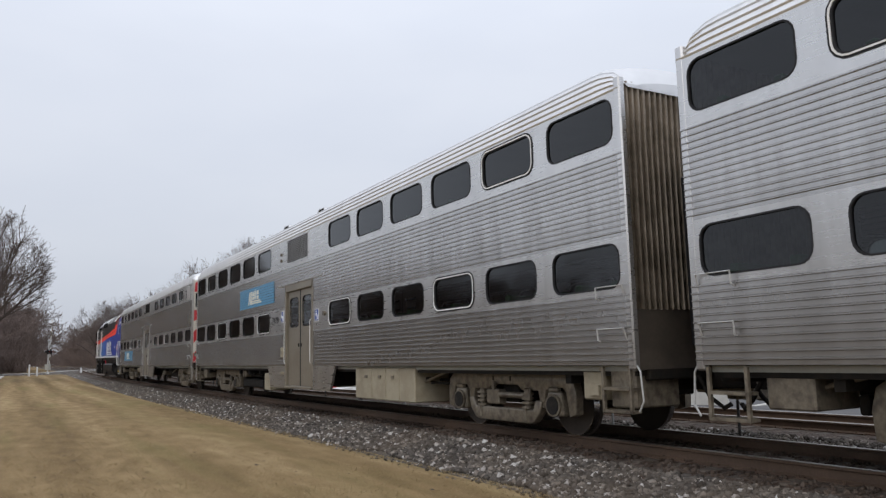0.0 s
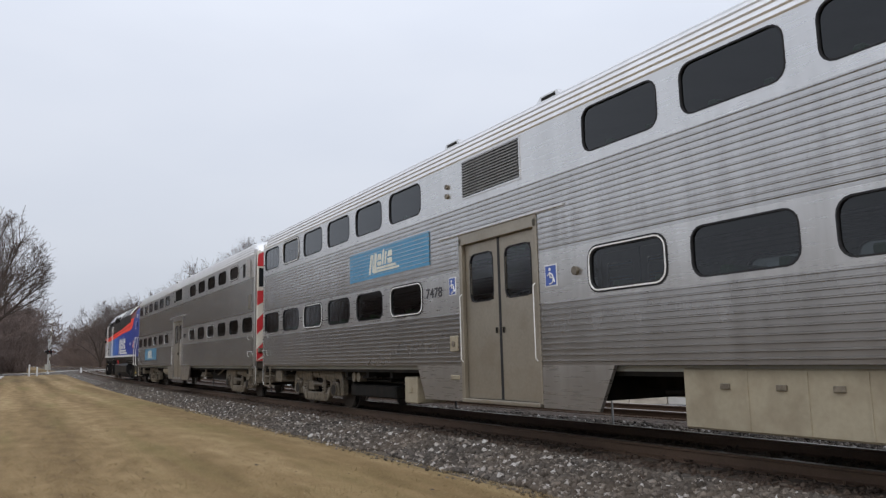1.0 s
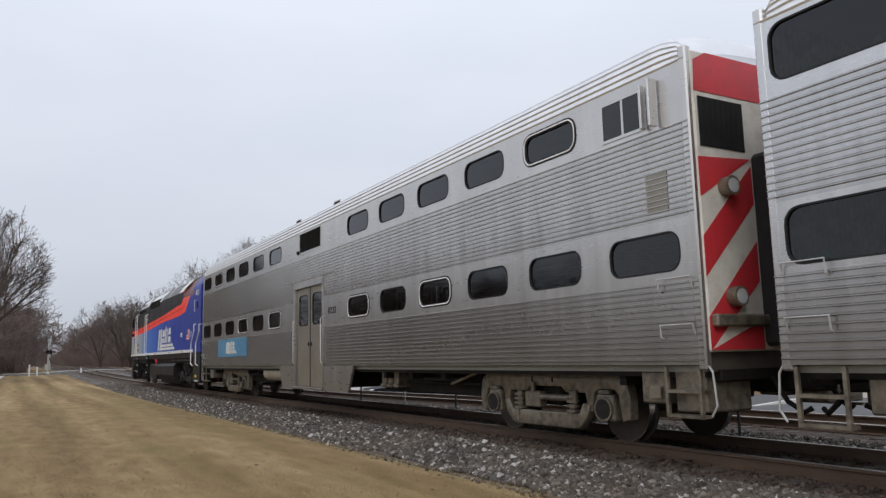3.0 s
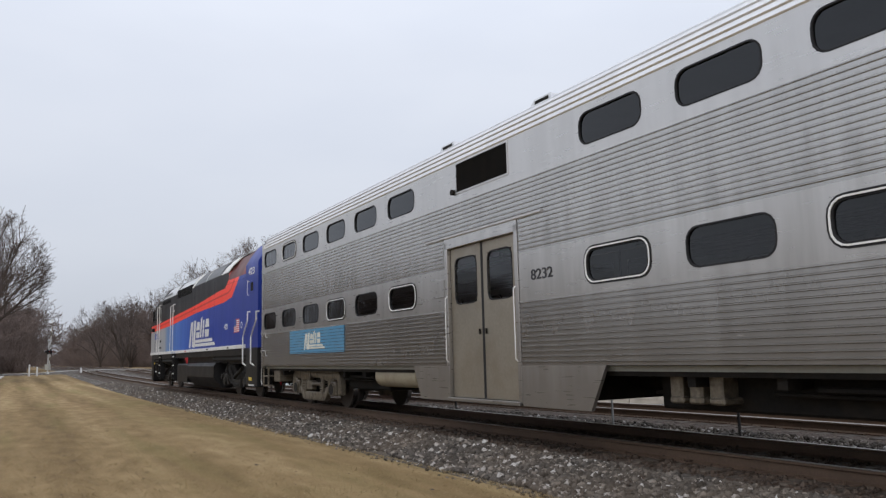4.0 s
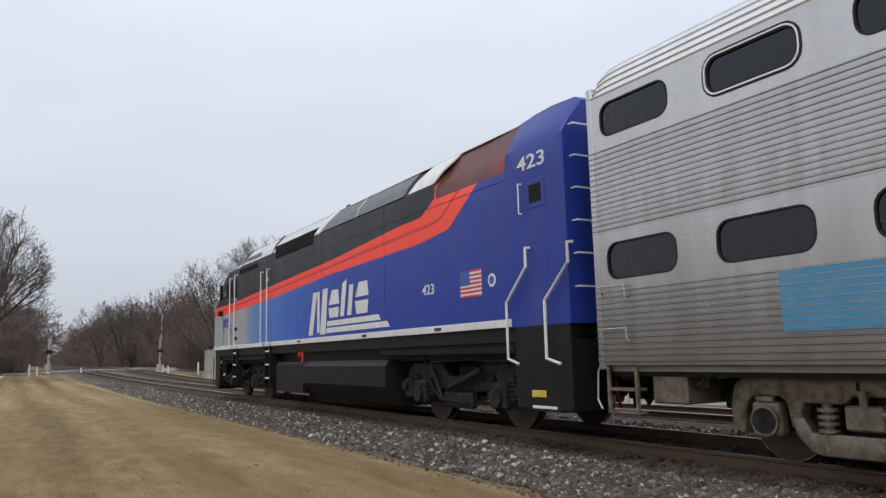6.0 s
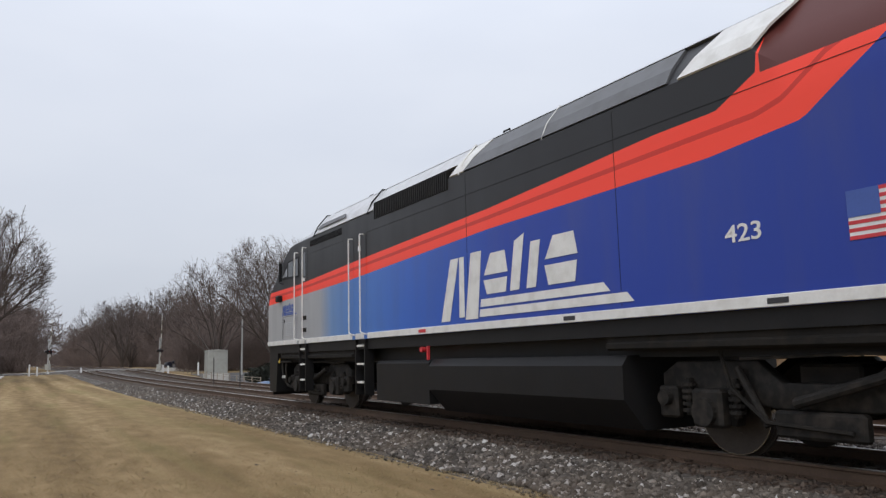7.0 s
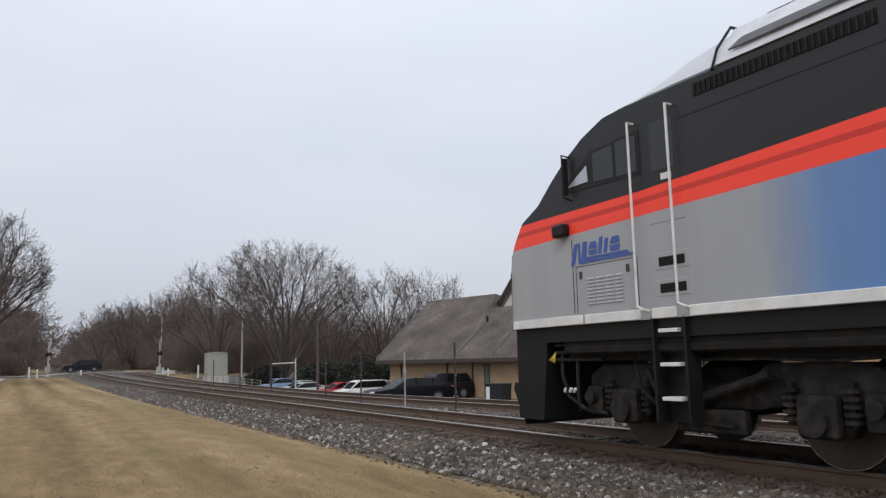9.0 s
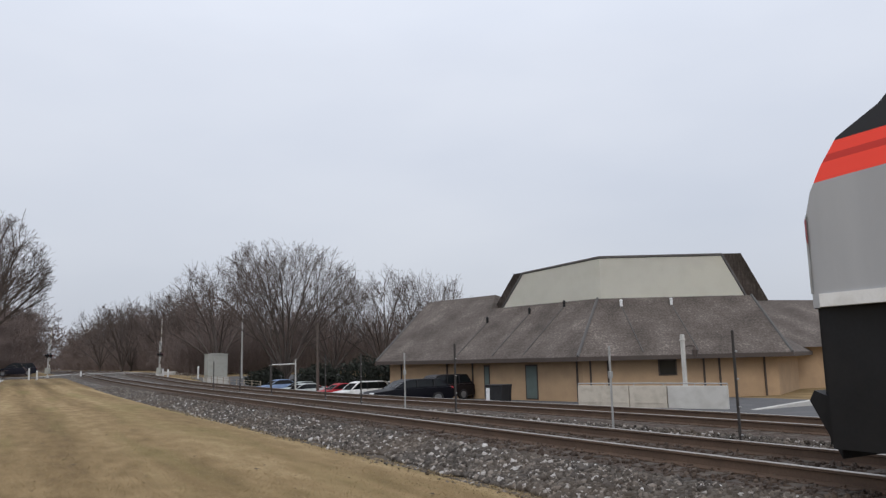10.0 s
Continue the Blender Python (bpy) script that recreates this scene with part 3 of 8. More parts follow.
def build_ballast():
    tagged(strip("ballast", [(x, bed_z(x) - 0.012) for x in (5.2, 5.4, 5.6, 5.85, 6.1, 6.4)], M["stonebed"], -14, 420, 0.5, 0.06),
           "grey crushed-stone shoulder beside the rails", "ballast", kind="structure")
    tagged(strip("trackbed", [(x, bed_z(x) - 0.008) for x in (6.37, 6.6, 6.93, 7.3, 8.3, 9.3, 9.7, 10.1)], M["bed"], -14, 420, 0.6, 0.03),
           "brown rust-stained bed of stones under the near track", "trackbed", kind="structure")
    tagged(strip("ballast", [(x, bed_z(x) - 0.02) for x in (10.08, 10.5, 11.0, 11.4, 11.8)], M["stonebed"], -14, 420, 0.6, 0.03),
           "grey stones between the two tracks", "ballast", kind="structure")
    tagged(strip("trackbed", [(x, bed_z(x) - 0.008) for x in (11.78, 12.2, 13.5, 14.9, 15.6, 16.4)], M["bed"], -14, 420, 0.6, 0.03),
           "brown rust-stained bed of stones under the far track", "trackbed", kind="structure")

    def shoulder(rs, n):
        y = 3.5 + 60 * rs.rand(n) ** 1.9
        edge = np.interp(y, [4, 7, 10, 15, 19, 24, 32], [5.45, 5.50, 5.64, 5.62, 5.42, 5.28, 5.35]) + 0.06 * np.sin(y * 1.7) + 0.05 * np.sin(y * 4.1 + 1)
        x = edge + (6.75 - edge) * rs.rand(n) ** 1.1
        z = np.array([bed_z(a) for a in x])
        return np.stack([x + np.array([bend(b) for b in y]), y, z + np.array([rise(b) for b in y]) + 0.012 * rs.rand(n)], -1)

    def between(rs, n):
        y = 6 + 60 * rs.rand(n) ** 1.6
        x = 9.9 + 1.9 * rs.rand(n)
        z = np.array([bed_z(a) + fall(a, b) for a, b in zip(x, y)])
        return np.stack([x + np.array([bend(b) for b in y]), y, z + np.array([rise(b) for b in y]) + 0.01 * rs.rand(n)], -1)

    def stray(rs, n):
        y = 5 + 30 * rs.rand(n) ** 1.5
        x = 5.4 - 0.5 * rs.rand(n) ** 3
        return np.stack([x, y, np.full(n, -0.40) + 0.03 * (x - 4.9)], -1)

    def bed(rs, n):
        y = 3.5 + 40 * rs.rand(n) ** 1.6
        x = 6.2 + 3.65 * rs.rand(n)
        return np.stack([x + np.array([bend(b) for b in y]), y, np.array([bed_z(a) for a in x]) - 0.004 + np.array([rise(b) for b in y])], -1)

    scatter_stones("ballast_stones", 46000, shoulder, (0.013, 0.044), M["stone"], 3, "loose grey crushed stones on the shoulder")
    scatter_stones("ballast_stones", 14000, between, (0.014, 0.044), M["stone"], 4, "loose grey crushed stones between the tracks")
    scatter_stones("ballast_stones", 220, stray, (0.012, 0.03), M["stone"], 5, "stray stones in the edge of the lawn")
    scatter_stones("ballast_stones", 9000, bed, (0.018, 0.042), M["bed"], 6, "brown stained stones round the ties")


def build_road():
    # level crossing and the road that runs over it
    y0, y1 = 112.0, 120.0
    verts, faces = [], []
    xs = axis_steps([(-120, -8, 10), (-8, 30, 20), (30, 160, 10)])
    for x in xs:
        for y in (y0 + 0.04 * (x - 10), y1 + 0.04 * (x - 10)):
            verts.append((x, y, rise(116) + 0.02 - 0.25 * smooth(4, 9, abs(x - bend(116) - 10.9))))
    for i in range(len(xs) - 1):
        faces.append((2 * i, 2 * i + 2, 2 * i + 3, 2 * i + 1))
    tagged(raw_mesh("road", verts, faces, M["pale_road"]), "pale worn road over the level crossing", "road", kind="structure")
    verts, faces = [], []
    for x in xs:
        yy = y0 + 0.04 * (x - 10)
        z = rise(116) + 0.02 - 0.25 * smooth(4, 9, abs(x - bend(116) - 10.9))
        verts += [(x, yy + 0.02, z - 0.004), (x, yy - 2.5, ground_z(x, yy - 2.5) - 0.06)]
    for i in range(len(xs) - 1):
        faces.append((2 * i, 2 * i + 2, 2 * i + 3, 2 * i + 1))
    tagged(raw_mesh("verge", verts, faces, M["stonebed"]), "gravel verge sloping up to the crossing road", "verge", kind="structure")
    # kerb of the crossing's approach
    bm = bmesh.new()
    box(bm, 17.5, 30, 109.6, 109.95, rise(110) - 0.5, rise(110) + 0.12, 0.02)
    tagged(part("kerb", bm, M["kerb_white"]), "pale concrete kerb of the road", "kerb", kind="structure")
    # parking lot
    verts, faces = [], []
    xs, ys = axis_steps([(17.6, 36, 14)]), axis_steps([(12, 92, 20)])
    for y in ys:
        for x in xs:
            verts.append((x + bend(y), y, ground_z(x + bend(y), y) + 0.02))
    w = len(xs)
    for j in range(len(ys) - 1):
        for i in range(w - 1):
            faces.append((j * w + i, j * w + i + 1, (j + 1) * w + i + 1, (j + 1) * w + i))
    tagged(raw_mesh("parking_lot", verts, faces, M["asphalt"]), "worn grey asphalt parking lot", "parking lot", kind="structure")
    # paved path beside the lawn
    verts, faces = [], []
    for y in axis_steps([(18, 110, 24)]):
        for x in (-4.6, -2.4):
            verts.append((x + bend(y) + 0.012 * (y - 18) , y, ground_z(x, y) + 0.02))
    for j in range(24):
        faces.append((2 * j, 2 * j + 1, 2 * j + 3, 2 * j + 2))
    tagged(raw_mesh("path", verts, faces, M["concrete"]), "pale concrete path along the lawn", "path", kind="structure")


def build_grass_blades():
    rs = np.random.RandomState(8)
    n = 60000
    y = 6.5 + 26 * rs.rand(n) ** 1.7
    x = -1.5 + 7.15 * rs.rand(n)
    h = 0.012 + 0.022 * rs.rand(n)
    a = rs.rand(n) * 6.283
    ln = 0.035 * rs.randn(n, 2)
    z = np.array([ground_z(p, q) - 0.22 * smooth(5.1, 6.4, p - bend(q)) + 0.006 * noise.noise((p * 0.6, q * 0.35, 0)) for p, q in zip(x, y)])
    base = np.stack([x, y, z - 0.004], -1)
    wv = 0.0045 * np.stack([np.cos(a), np.sin(a), 0 * a], -1)
    tip = base + np.stack([ln[:, 0], ln[:, 1], h], -1)
    v = np.stack([base - wv, base + wv, tip], 1)
    me = bpy.data.meshes.new("grass")
    me.vertices.add(n * 3)
    me.vertices.foreach_set("co", v.reshape(-1))
    me.loops.add(n * 3)
    me.loops.foreach_set("vertex_index", np.arange(n * 3, dtype=np.int32))
    me.polygons.add(n)
    me.polygons.foreach_set("loop_start", np.arange(0, n * 3, 3, dtype=np.int32))
    me.update(calc_edges=True)
    m, nn, l, b = material("dry_blades")
    geo = nn.new("ShaderNodeNewGeometry")
    l.new(ramp(nn, l, geo.outputs["Random Per Island"], [(0.0, (0.20, 0.144, 0.070)), (0.35, (0.26, 0.188, 0.096)), (0.85, (0.34, 0.259, 0.142)), (1.0, (0.185, 0.165, 0.07))]), b.inputs["Base Color"])
    b.inputs["Roughness"].default_value = 0.9
    me.materials.append(m)
    tagged(new("grass", me), "short dry straw-coloured grass blades", "grass", kind="stuff")
    # fallen leaves
    k = 50
    verts, faces = [], []
    for i in range(k):
        py = 7 + 16 * rs.rand() ** 1.5
        px = -1.2 + 6.2 * rs.rand()
        pz = ground_z(px, py) - 0.22 * smooth(5.1, 6.4, px) + 0.012
        r, t = 0.012 + 0.03 * rs.rand(), rs.rand() * 6.28
        for q in range(5):
            rr = r * (0.6 + 0.6 * rs.rand())
            verts.append((px + rr * math.cos(t + q * 1.257), py + rr * math.sin(t + q * 1.257), pz + 0.02 * rs.rand()))
        faces.append(tuple(range(5 * i, 5 * i + 5)))
    lm = surf("fallen_leaf", (0.07, 0.048, 0.030), 0.9, 0, 0.4, 20, 60, 0.0)
    tagged(raw_mesh("leaves", verts, faces, lm), "small dark fallen leaves on the lawn", "leaves", kind="stuff")


# ---------------------------------------------------------------- coaches
HALF = 1.60        # half a coach's width
END = 12.74        # half its length


def fluted(bm, s, y0, y1, z0, z1, pitch=0.079, depth=0.020, mat=0):
    """A side panel with horizontal flutes; s is the side (-1 or 1)."""
    k = max(1, round((z1 - z0) / pitch))
    h = (z1 - z0) / k
    prof = [(0.0, z0)]
    for i in range(k):
        a = z0 + i * h
        prof += [(0.0, a + 0.58 * h), (0.60 * depth, a + 0.61 * h), (depth, a + 0.68 * h), (depth, a + 0.80 * h), (0.5 * depth, a + 0.91 * h), (0.0, a + 0.97 * h)]
    prof.append((0.0, z1))
    rows = [[bm.verts.new((s * (HALF + d), y, z)) for y in (y0, y1)] for d, z in prof]
    for a, b in zip(rows, rows[1:]):
        f = bm.faces.new((a[0], a[1], b[1], b[0]) if s < 0 else (a[0], b[0], b[1], a[1]))
        f.material_index = mat


def band_with_holes(bm, s, y0, y1, z0, z1, holes, r=0.17, thick=0.07):
    """A plain band of sheet with rounded window openings cut through it."""
    x = s * HALF

    def quad(a, b, c, d):
        bm.faces.new([bm.verts.new(p) for p in ((a, b, c, d) if s < 0 else (d, c, b, a))])

    at = y0
    for h0, h1, w0, w1 in sorted(holes):
        c0, c1 = h0 - 0.06, h1 + 0.06
        if c0 > at:
            quad((x, at, z0), (x, at, z1), (x, c0, z1), (x, c0, z0))
        inner = rounded(h0, h1, w0, w1, r)
        outer = []
        cy, cz = (h0 + h1) / 2, (w0 + w1) / 2
        for py, pz in inner:
            u, v = abs(py - cy) - (h1 - h0) / 2 + r, abs(pz - cz) - (w1 - w0) / 2 + r
            outer.append((c1 if py > cy else c0, pz) if u > v else (py, z1 if pz > cz else z0))
        vi = [bm.verts.new((x, a, b)) for a, b in inner]
        vo = [bm.verts.new((x, a, b)) for a, b in outer]
        vd = [bm.verts.new((x - s * thick, a, b)) for a, b in inner]
        k = len(inner)
        for i in range(k):
            j = (i + 1) % k
            for q in ((vo[i], vo[j], vi[j], vi[i]), (vi[i], vi[j], vd[j], vd[i])):
                bm.faces.new(q[::-1] if s < 0 else q)
        on_end = [min(abs(a - c0), abs(a - c1)) < 1e-6 for a, b in outer]
        on_edge = [min(abs(b - z0), abs(b - z1)) < 1e-6 for a, b in outer]
        for i in range(k):
            j = (i + 1) % k
            if on_end[i] and on_edge[j] and not on_edge[i] and not on_end[j]:
                corner = bm.verts.new((x, outer[i][0], outer[j][1]))
            elif on_edge[i] and on_end[j] and not on_end[i] and not on_edge[j]:
                corner = bm.verts.new((x, outer[j][0], outer[i][1]))
            else:
                continue
            q = (vo[i], corner, vo[j])
            bm.faces.new(q[::-1] if s < 0 else q)
        at = c1
    if y1 > at:
        quad((x, at, z0), (x, at, z1), (x, y1, z1), (x, y1, z0))


def ring(bm, s, x_out, x_in, loop_out, loop_in, mat=0):
    a = [bm.verts.new((x_out, p, q)) for p, q in loop_out]
    b = [bm.verts.new((x_out, p, q)) for p, q in loop_in]
    c = [bm.verts.new((x_in, p, q)) for p, q in loop_in]
    d = [bm.verts.new((x_in, p, q)) for p, q in loop_out]
    k = len(a)
    fs = []
    for i in range(k):
        j = (i + 1) % k
        fs += [bm.faces.new((a[i], a[j], b[j], b[i])), bm.faces.new((b[i], b[j], c[j], c[i])), bm.faces.new((d[i], d[j], a[j], a[i]))]
    for f in fs:
        f.material_index = mat
    bmesh.ops.recalc_face_normals(bm, faces=fs)


def coach_window(parent, s, y, z0, z1, w, rim):
    """A rounded window: its gasket or bright rim, and the pane within."""
    y0, y1 = y - w / 2, y + w / 2
    x = s * HALF
    bm = bmesh.new()
    if rim:
        ring(bm, s, x + s * 0.016, x - s * 0.05, rounded(y0 - 0.002, y1 + 0.002, z0 - 0.002, z1 + 0.002, 0.172), rounded(y0 + 0.017, y1 - 0.017, z0 + 0.017, z1 - 0.017, 0.156), 1)
        ring(bm, s, x + s * 0.010, x - s * 0.05, rounded(y0 - 0.026, y1 + 0.026, z0 - 0.026, z1 + 0.026, 0.195), rounded(y0 - 0.002, y1 + 0.002, z0 - 0.002, z1 + 0.002, 0.172), 0)
        ring(bm, s, x + s * 0.004, x - s * 0.05, rounded(y0 + 0.017, y1 - 0.017, z0 + 0.017, z1 - 0.017, 0.156), rounded(y0 + 0.038, y1 - 0.038, z0 + 0.038, z1 - 0.038, 0.14), 0)
    else:
        ring(bm, s, x + s * 0.004, x - s * 0.05, rounded(y0 - 0.004, y1 + 0.004, z0 - 0.004, z1 + 0.004, 0.174), rounded(y0 + 0.016, y1 - 0.016, z0 + 0.016, z1 - 0.016, 0.158), 0)
    win = part("window", bm, [M["rubber"], M["rim"]], parent, "bright metal emergency window rim" if rim else "")
    bm = bmesh.new()
    loop = rounded(y0 + 0.004, y1 - 0.004, z0 + 0.004, z1 - 0.004, 0.168)
    vs = [bm.verts.new((x - s * 0.022, a, b)) for a, b in loop]
    f = bm.faces.new(vs if s > 0 else vs[::-1])
    pane = part("pane", bm, M["glass"], win)
    pane.visible_shadow = False
    return win


def wheelset(parent, y, r, gauge=1.51):
    bm = bmesh.new()
    rod(bm, (-gauge / 2, 0, 0), (gauge / 2, 0, 0), 0.08, 12)
    for s in (-1, 1):
        c = s * gauge / 2
        rod(bm, (c - 0.062, 0, 0), (c + 0.062, 0, 0), r, 32, mat=1)
        rod(bm, (c - s * 0.062, 0, 0), (c - s * 0.088, 0, 0), r + 0.028, 32, mat=0)
        rod(bm, (c + s * 0.062, 0, 0), (c + s * 0.066, 0, 0), r - 0.006, 32, mat=0)
        rod(bm, (c + s * 0.06, 0, 0), (c + s * 0.16, 0, 0), 0.13, 16, r2=0.10)
        for i in range(4):
            a = i * math.pi / 2
            rod(bm, (c + s * 0.066, 0.27 * r / 0.46 * math.cos(a), 0.27 * r / 0.46 * math.sin(a)), (c + s * 0.070, 0.27 * r / 0.46 * math.cos(a), 0.27 * r / 0.46 * math.sin(a)), 0.045, 10, mat=0)
    w = part("wheelset", bm, [M["wheel"], M["tread"]], parent, "dark steel wheels with polished treads", 40)
    w.location = (0, y, r)
    return w


def coach_truck(parent, y, mat):
    """Cast outside-frame truck: top beam, pedestals round the journals, a dished lower beam, springs and brake gear."""
    bm = bmesh.new()
    box(bm, -1.05, 1.05, -0.22, 0.22, 0.45, 0.80, 0.03)
    tr = part("truck", bm, M["under"], parent, "dusty cast-steel truck")
    for ya in (-1.95, 1.85):
        bm = bmesh.new()
        box(bm, -1.0, 1.0, ya, ya + 0.10, 0.55, 0.75, 0.02)
        part("end_beam", bm, M["under"], tr)
    tr.location = (0, y, 0)
    tr.scale = (1, 1.055, 1)
    for s in (-1, 1):
        x0, x1 = sorted((s * 1.03, s * 1.17))
        bm = bmesh.new()
        prism(bm, [(-1.72, 0.34), (-1.74, 0.62), (-1.68, 0.84), (-1.52, 0.95), (-0.80, 0.96), (-0.60, 0.92), (0.60, 0.92), (0.80, 0.96), (1.52, 0.95), (1.68, 0.84), (1.74, 0.62), (1.72, 0.34),
                   (1.58, 0.30), (1.52, 0.66), (1.44, 0.72), (1.14, 0.72), (1.06, 0.66), (1.02, 0.40), (0.92, 0.42), (0.88, 0.66), (0.46, 0.66), (0.36, 0.74), (-0.36, 0.74), (-0.46, 0.66),
                   (-0.88, 0.66), (-0.92, 0.42), (-1.02, 0.40), (-1.06, 0.66), (-1.14, 0.72), (-1.44, 0.72), (-1.52, 0.66), (-1.58, 0.30)], x0, x1, "x")
        es = [e for e in bm.edges if abs(e.verts[0].co.x - e.verts[1].co.x) < 1e-6 and abs(e.verts[0].co.x) > 1.1]
        bmesh.ops.bevel(bm, geom=es, offset=0.018, segments=2, affect="EDGES", profile=0.5)
        part("side_frame", bm, mat, tr, "", 50)
        bm = bmesh.new()
        xa, xb = sorted((s * 1.07, s * 1.21))
        prism(bm, [(-1.00, 0.50), (-0.94, 0.32), (-0.80, 0.18), (-0.70, 0.15), (0.70, 0.15), (0.80, 0.18), (0.94, 0.32), (1.00, 0.50), (0.86, 0.52), (0.78, 0.37), (-0.78, 0.37), (-0.86, 0.52)], xa, xb, "x")
        es = [e for e in bm.edges if abs(e.verts[0].co.x - e.verts[1].co.x) < 1e-6]
        bmesh.ops.bevel(bm, geom=es, offset=0.02, segments=2, affect="EDGES", profile=0.5)
        part("lower_beam", bm, mat, tr, "", 50)
        bm = bmesh.new()
        box(bm, *sorted((s * 1.08, s * 1.24)), 0.06, 0.42, 0.42, 0.66, 0.02)
        rod(bm, (s * 1.20, 0.06, 0.58), (s * 1.20, -0.62, 0.58), 0.05, 12)
        box(bm, *sorted((s * 1.16, s * 1.24)), -0.74, -0.60, 0.50, 0.70, 0.02)
        box(bm, *sorted((s * 1.18, s * 1.24)), 0.20, 0.27, 0.62, 0.80, 0.01)
        part("brake_cylinder", bm, mat, tr)
        for yy in (-0.18, 0.30):
            bm = bmesh.new()
            box(bm, *sorted((s * 1.165, s * 1.180)), yy - 0.015, yy + 0.015, 0.80, 0.88)
            part("bolt_slot", bm, M["under"], tr)
        for wy in (-1.29, 1.29):
            bm = bmesh.new()
            box(bm, *sorted((s * 1.04, s * 1.20)), wy - 0.17, wy + 0.17, 0.30, 0.66, 0.04, 0, 2)
            rod(bm, (s * 1.20, wy, 0.46), (s * 1.235, wy, 0.46), 0.165, 20)
            rod(bm, (s * 1.232, wy, 0.46), (s * 1.245, wy, 0.46), 0.135, 20, mat=1)
            box(bm, *sorted((s * 1.14, s * 1.22)), wy - 0.10, wy + 0.10, 0.66, 0.72, 0.01)
            part("journal_box", bm, [mat, M["truck_dark"]], tr)
            bm = bmesh.new()
            k = -1 if wy > 0 else 1
            box(bm, *sorted((s * 0.70, s * 0.82)), wy + k * 0.50, wy + k * 0.58, 0.30, 0.68, 0.02)
            part("brake_shoe", bm, M["under"], tr)
        for wy in (-0.62, 0.62):
            bm = bmesh.new()
            for i in range(4):
                rod(bm, (s * 1.17, wy, 0.385 + 0.068 * i), (s * 1.17, wy, 0.42 + 0.068 * i), 0.095, 14)
            rod(bm, (s * 1.17, wy, 0.30), (s * 1.17, wy, 0.66), 0.05, 8)
            rod(bm, (s * 1.22, wy, 0.20), (s * 1.22, wy, 0.38), 0.022, 6)
            part("coil_spring", bm, mat, tr)
        bm = bmesh.new()
        pipe(bm, [(s * 1.18, -1.6, 1.0), (s * 1.20, 0.2, 1.01), (s * 1.22, 1.5, 0.99), (s * 1.25, 2.0, 0.86), (s * 1.28, 2.5, 0.72)], 0.028, 6)
        part("brake_pipe", bm, mat, tr)
    return tr


def mark_blocks(parent, y, z, w, h, mat, x, slant=0.16):
    """The operator's slanted mark as plain shapes: wedges and slotted blocks over two tapering underlines, w wide and h high."""
    made = []

    def put(poly):
        bm = bmesh.new()
        prism(bm, [(y - w * a - slant * h * b, z + h * b) for a, b in poly], x - 0.004, x + 0.002, "x")
        if made:
            made.append(part("mark_stroke", bm, mat, made[0]))
        else:
            made.append(part("operator_mark", bm, mat, parent, "slanted pale mark above two underlines"))

    put([(0.00, 0.0), (0.062, 0.0), (0.086, 0.97), (0.030, 0.97)])
    put([(0.092, 0.97), (0.122, 0.97), (0.164, 0.04), (0.128, 0.04)])
    put([(0.172, 0.0), (0.252, 0.0), (0.236, 1.0), (0.168, 1.0)])
    for a0, a1, parts_ in ((0.268, 0.408, ((0.34, 0.55), (0.62, 0.93))), (0.605, 0.755, ((0.34, 0.60), (0.68, 0.97)))):
        for b0, b1 in parts_:
            low, c = b0 == 0.34, 0.028
            put([(a0 + (c if low else 0), b0), (a1 - (0 if low else 0), b0), (a1 - (0 if low else c), b1), (a0 + (0 if low else c), b1)])
    put([(0.432, 0.34), (0.482, 0.34), (0.482, 1.10), (0.432, 1.02)])
    put([(0.522, 0.34), (0.570, 0.34), (0.570, 0.96), (0.522, 0.96)])
    for b0, b1, e in ((0.165, 0.275, 0.905), (0.02, 0.13, 1.0)):
        put([(0.262, b0), (e, b0), (e - 0.03, b1), (0.262, b1)])
    return made[0]


def grab_iron(parent, pts, r=0.013, mat="rim"):
    bm = bmesh.new()
    pipe(bm, pts, r, 6)
    return part("grab_iron", bm, M[mat], parent)


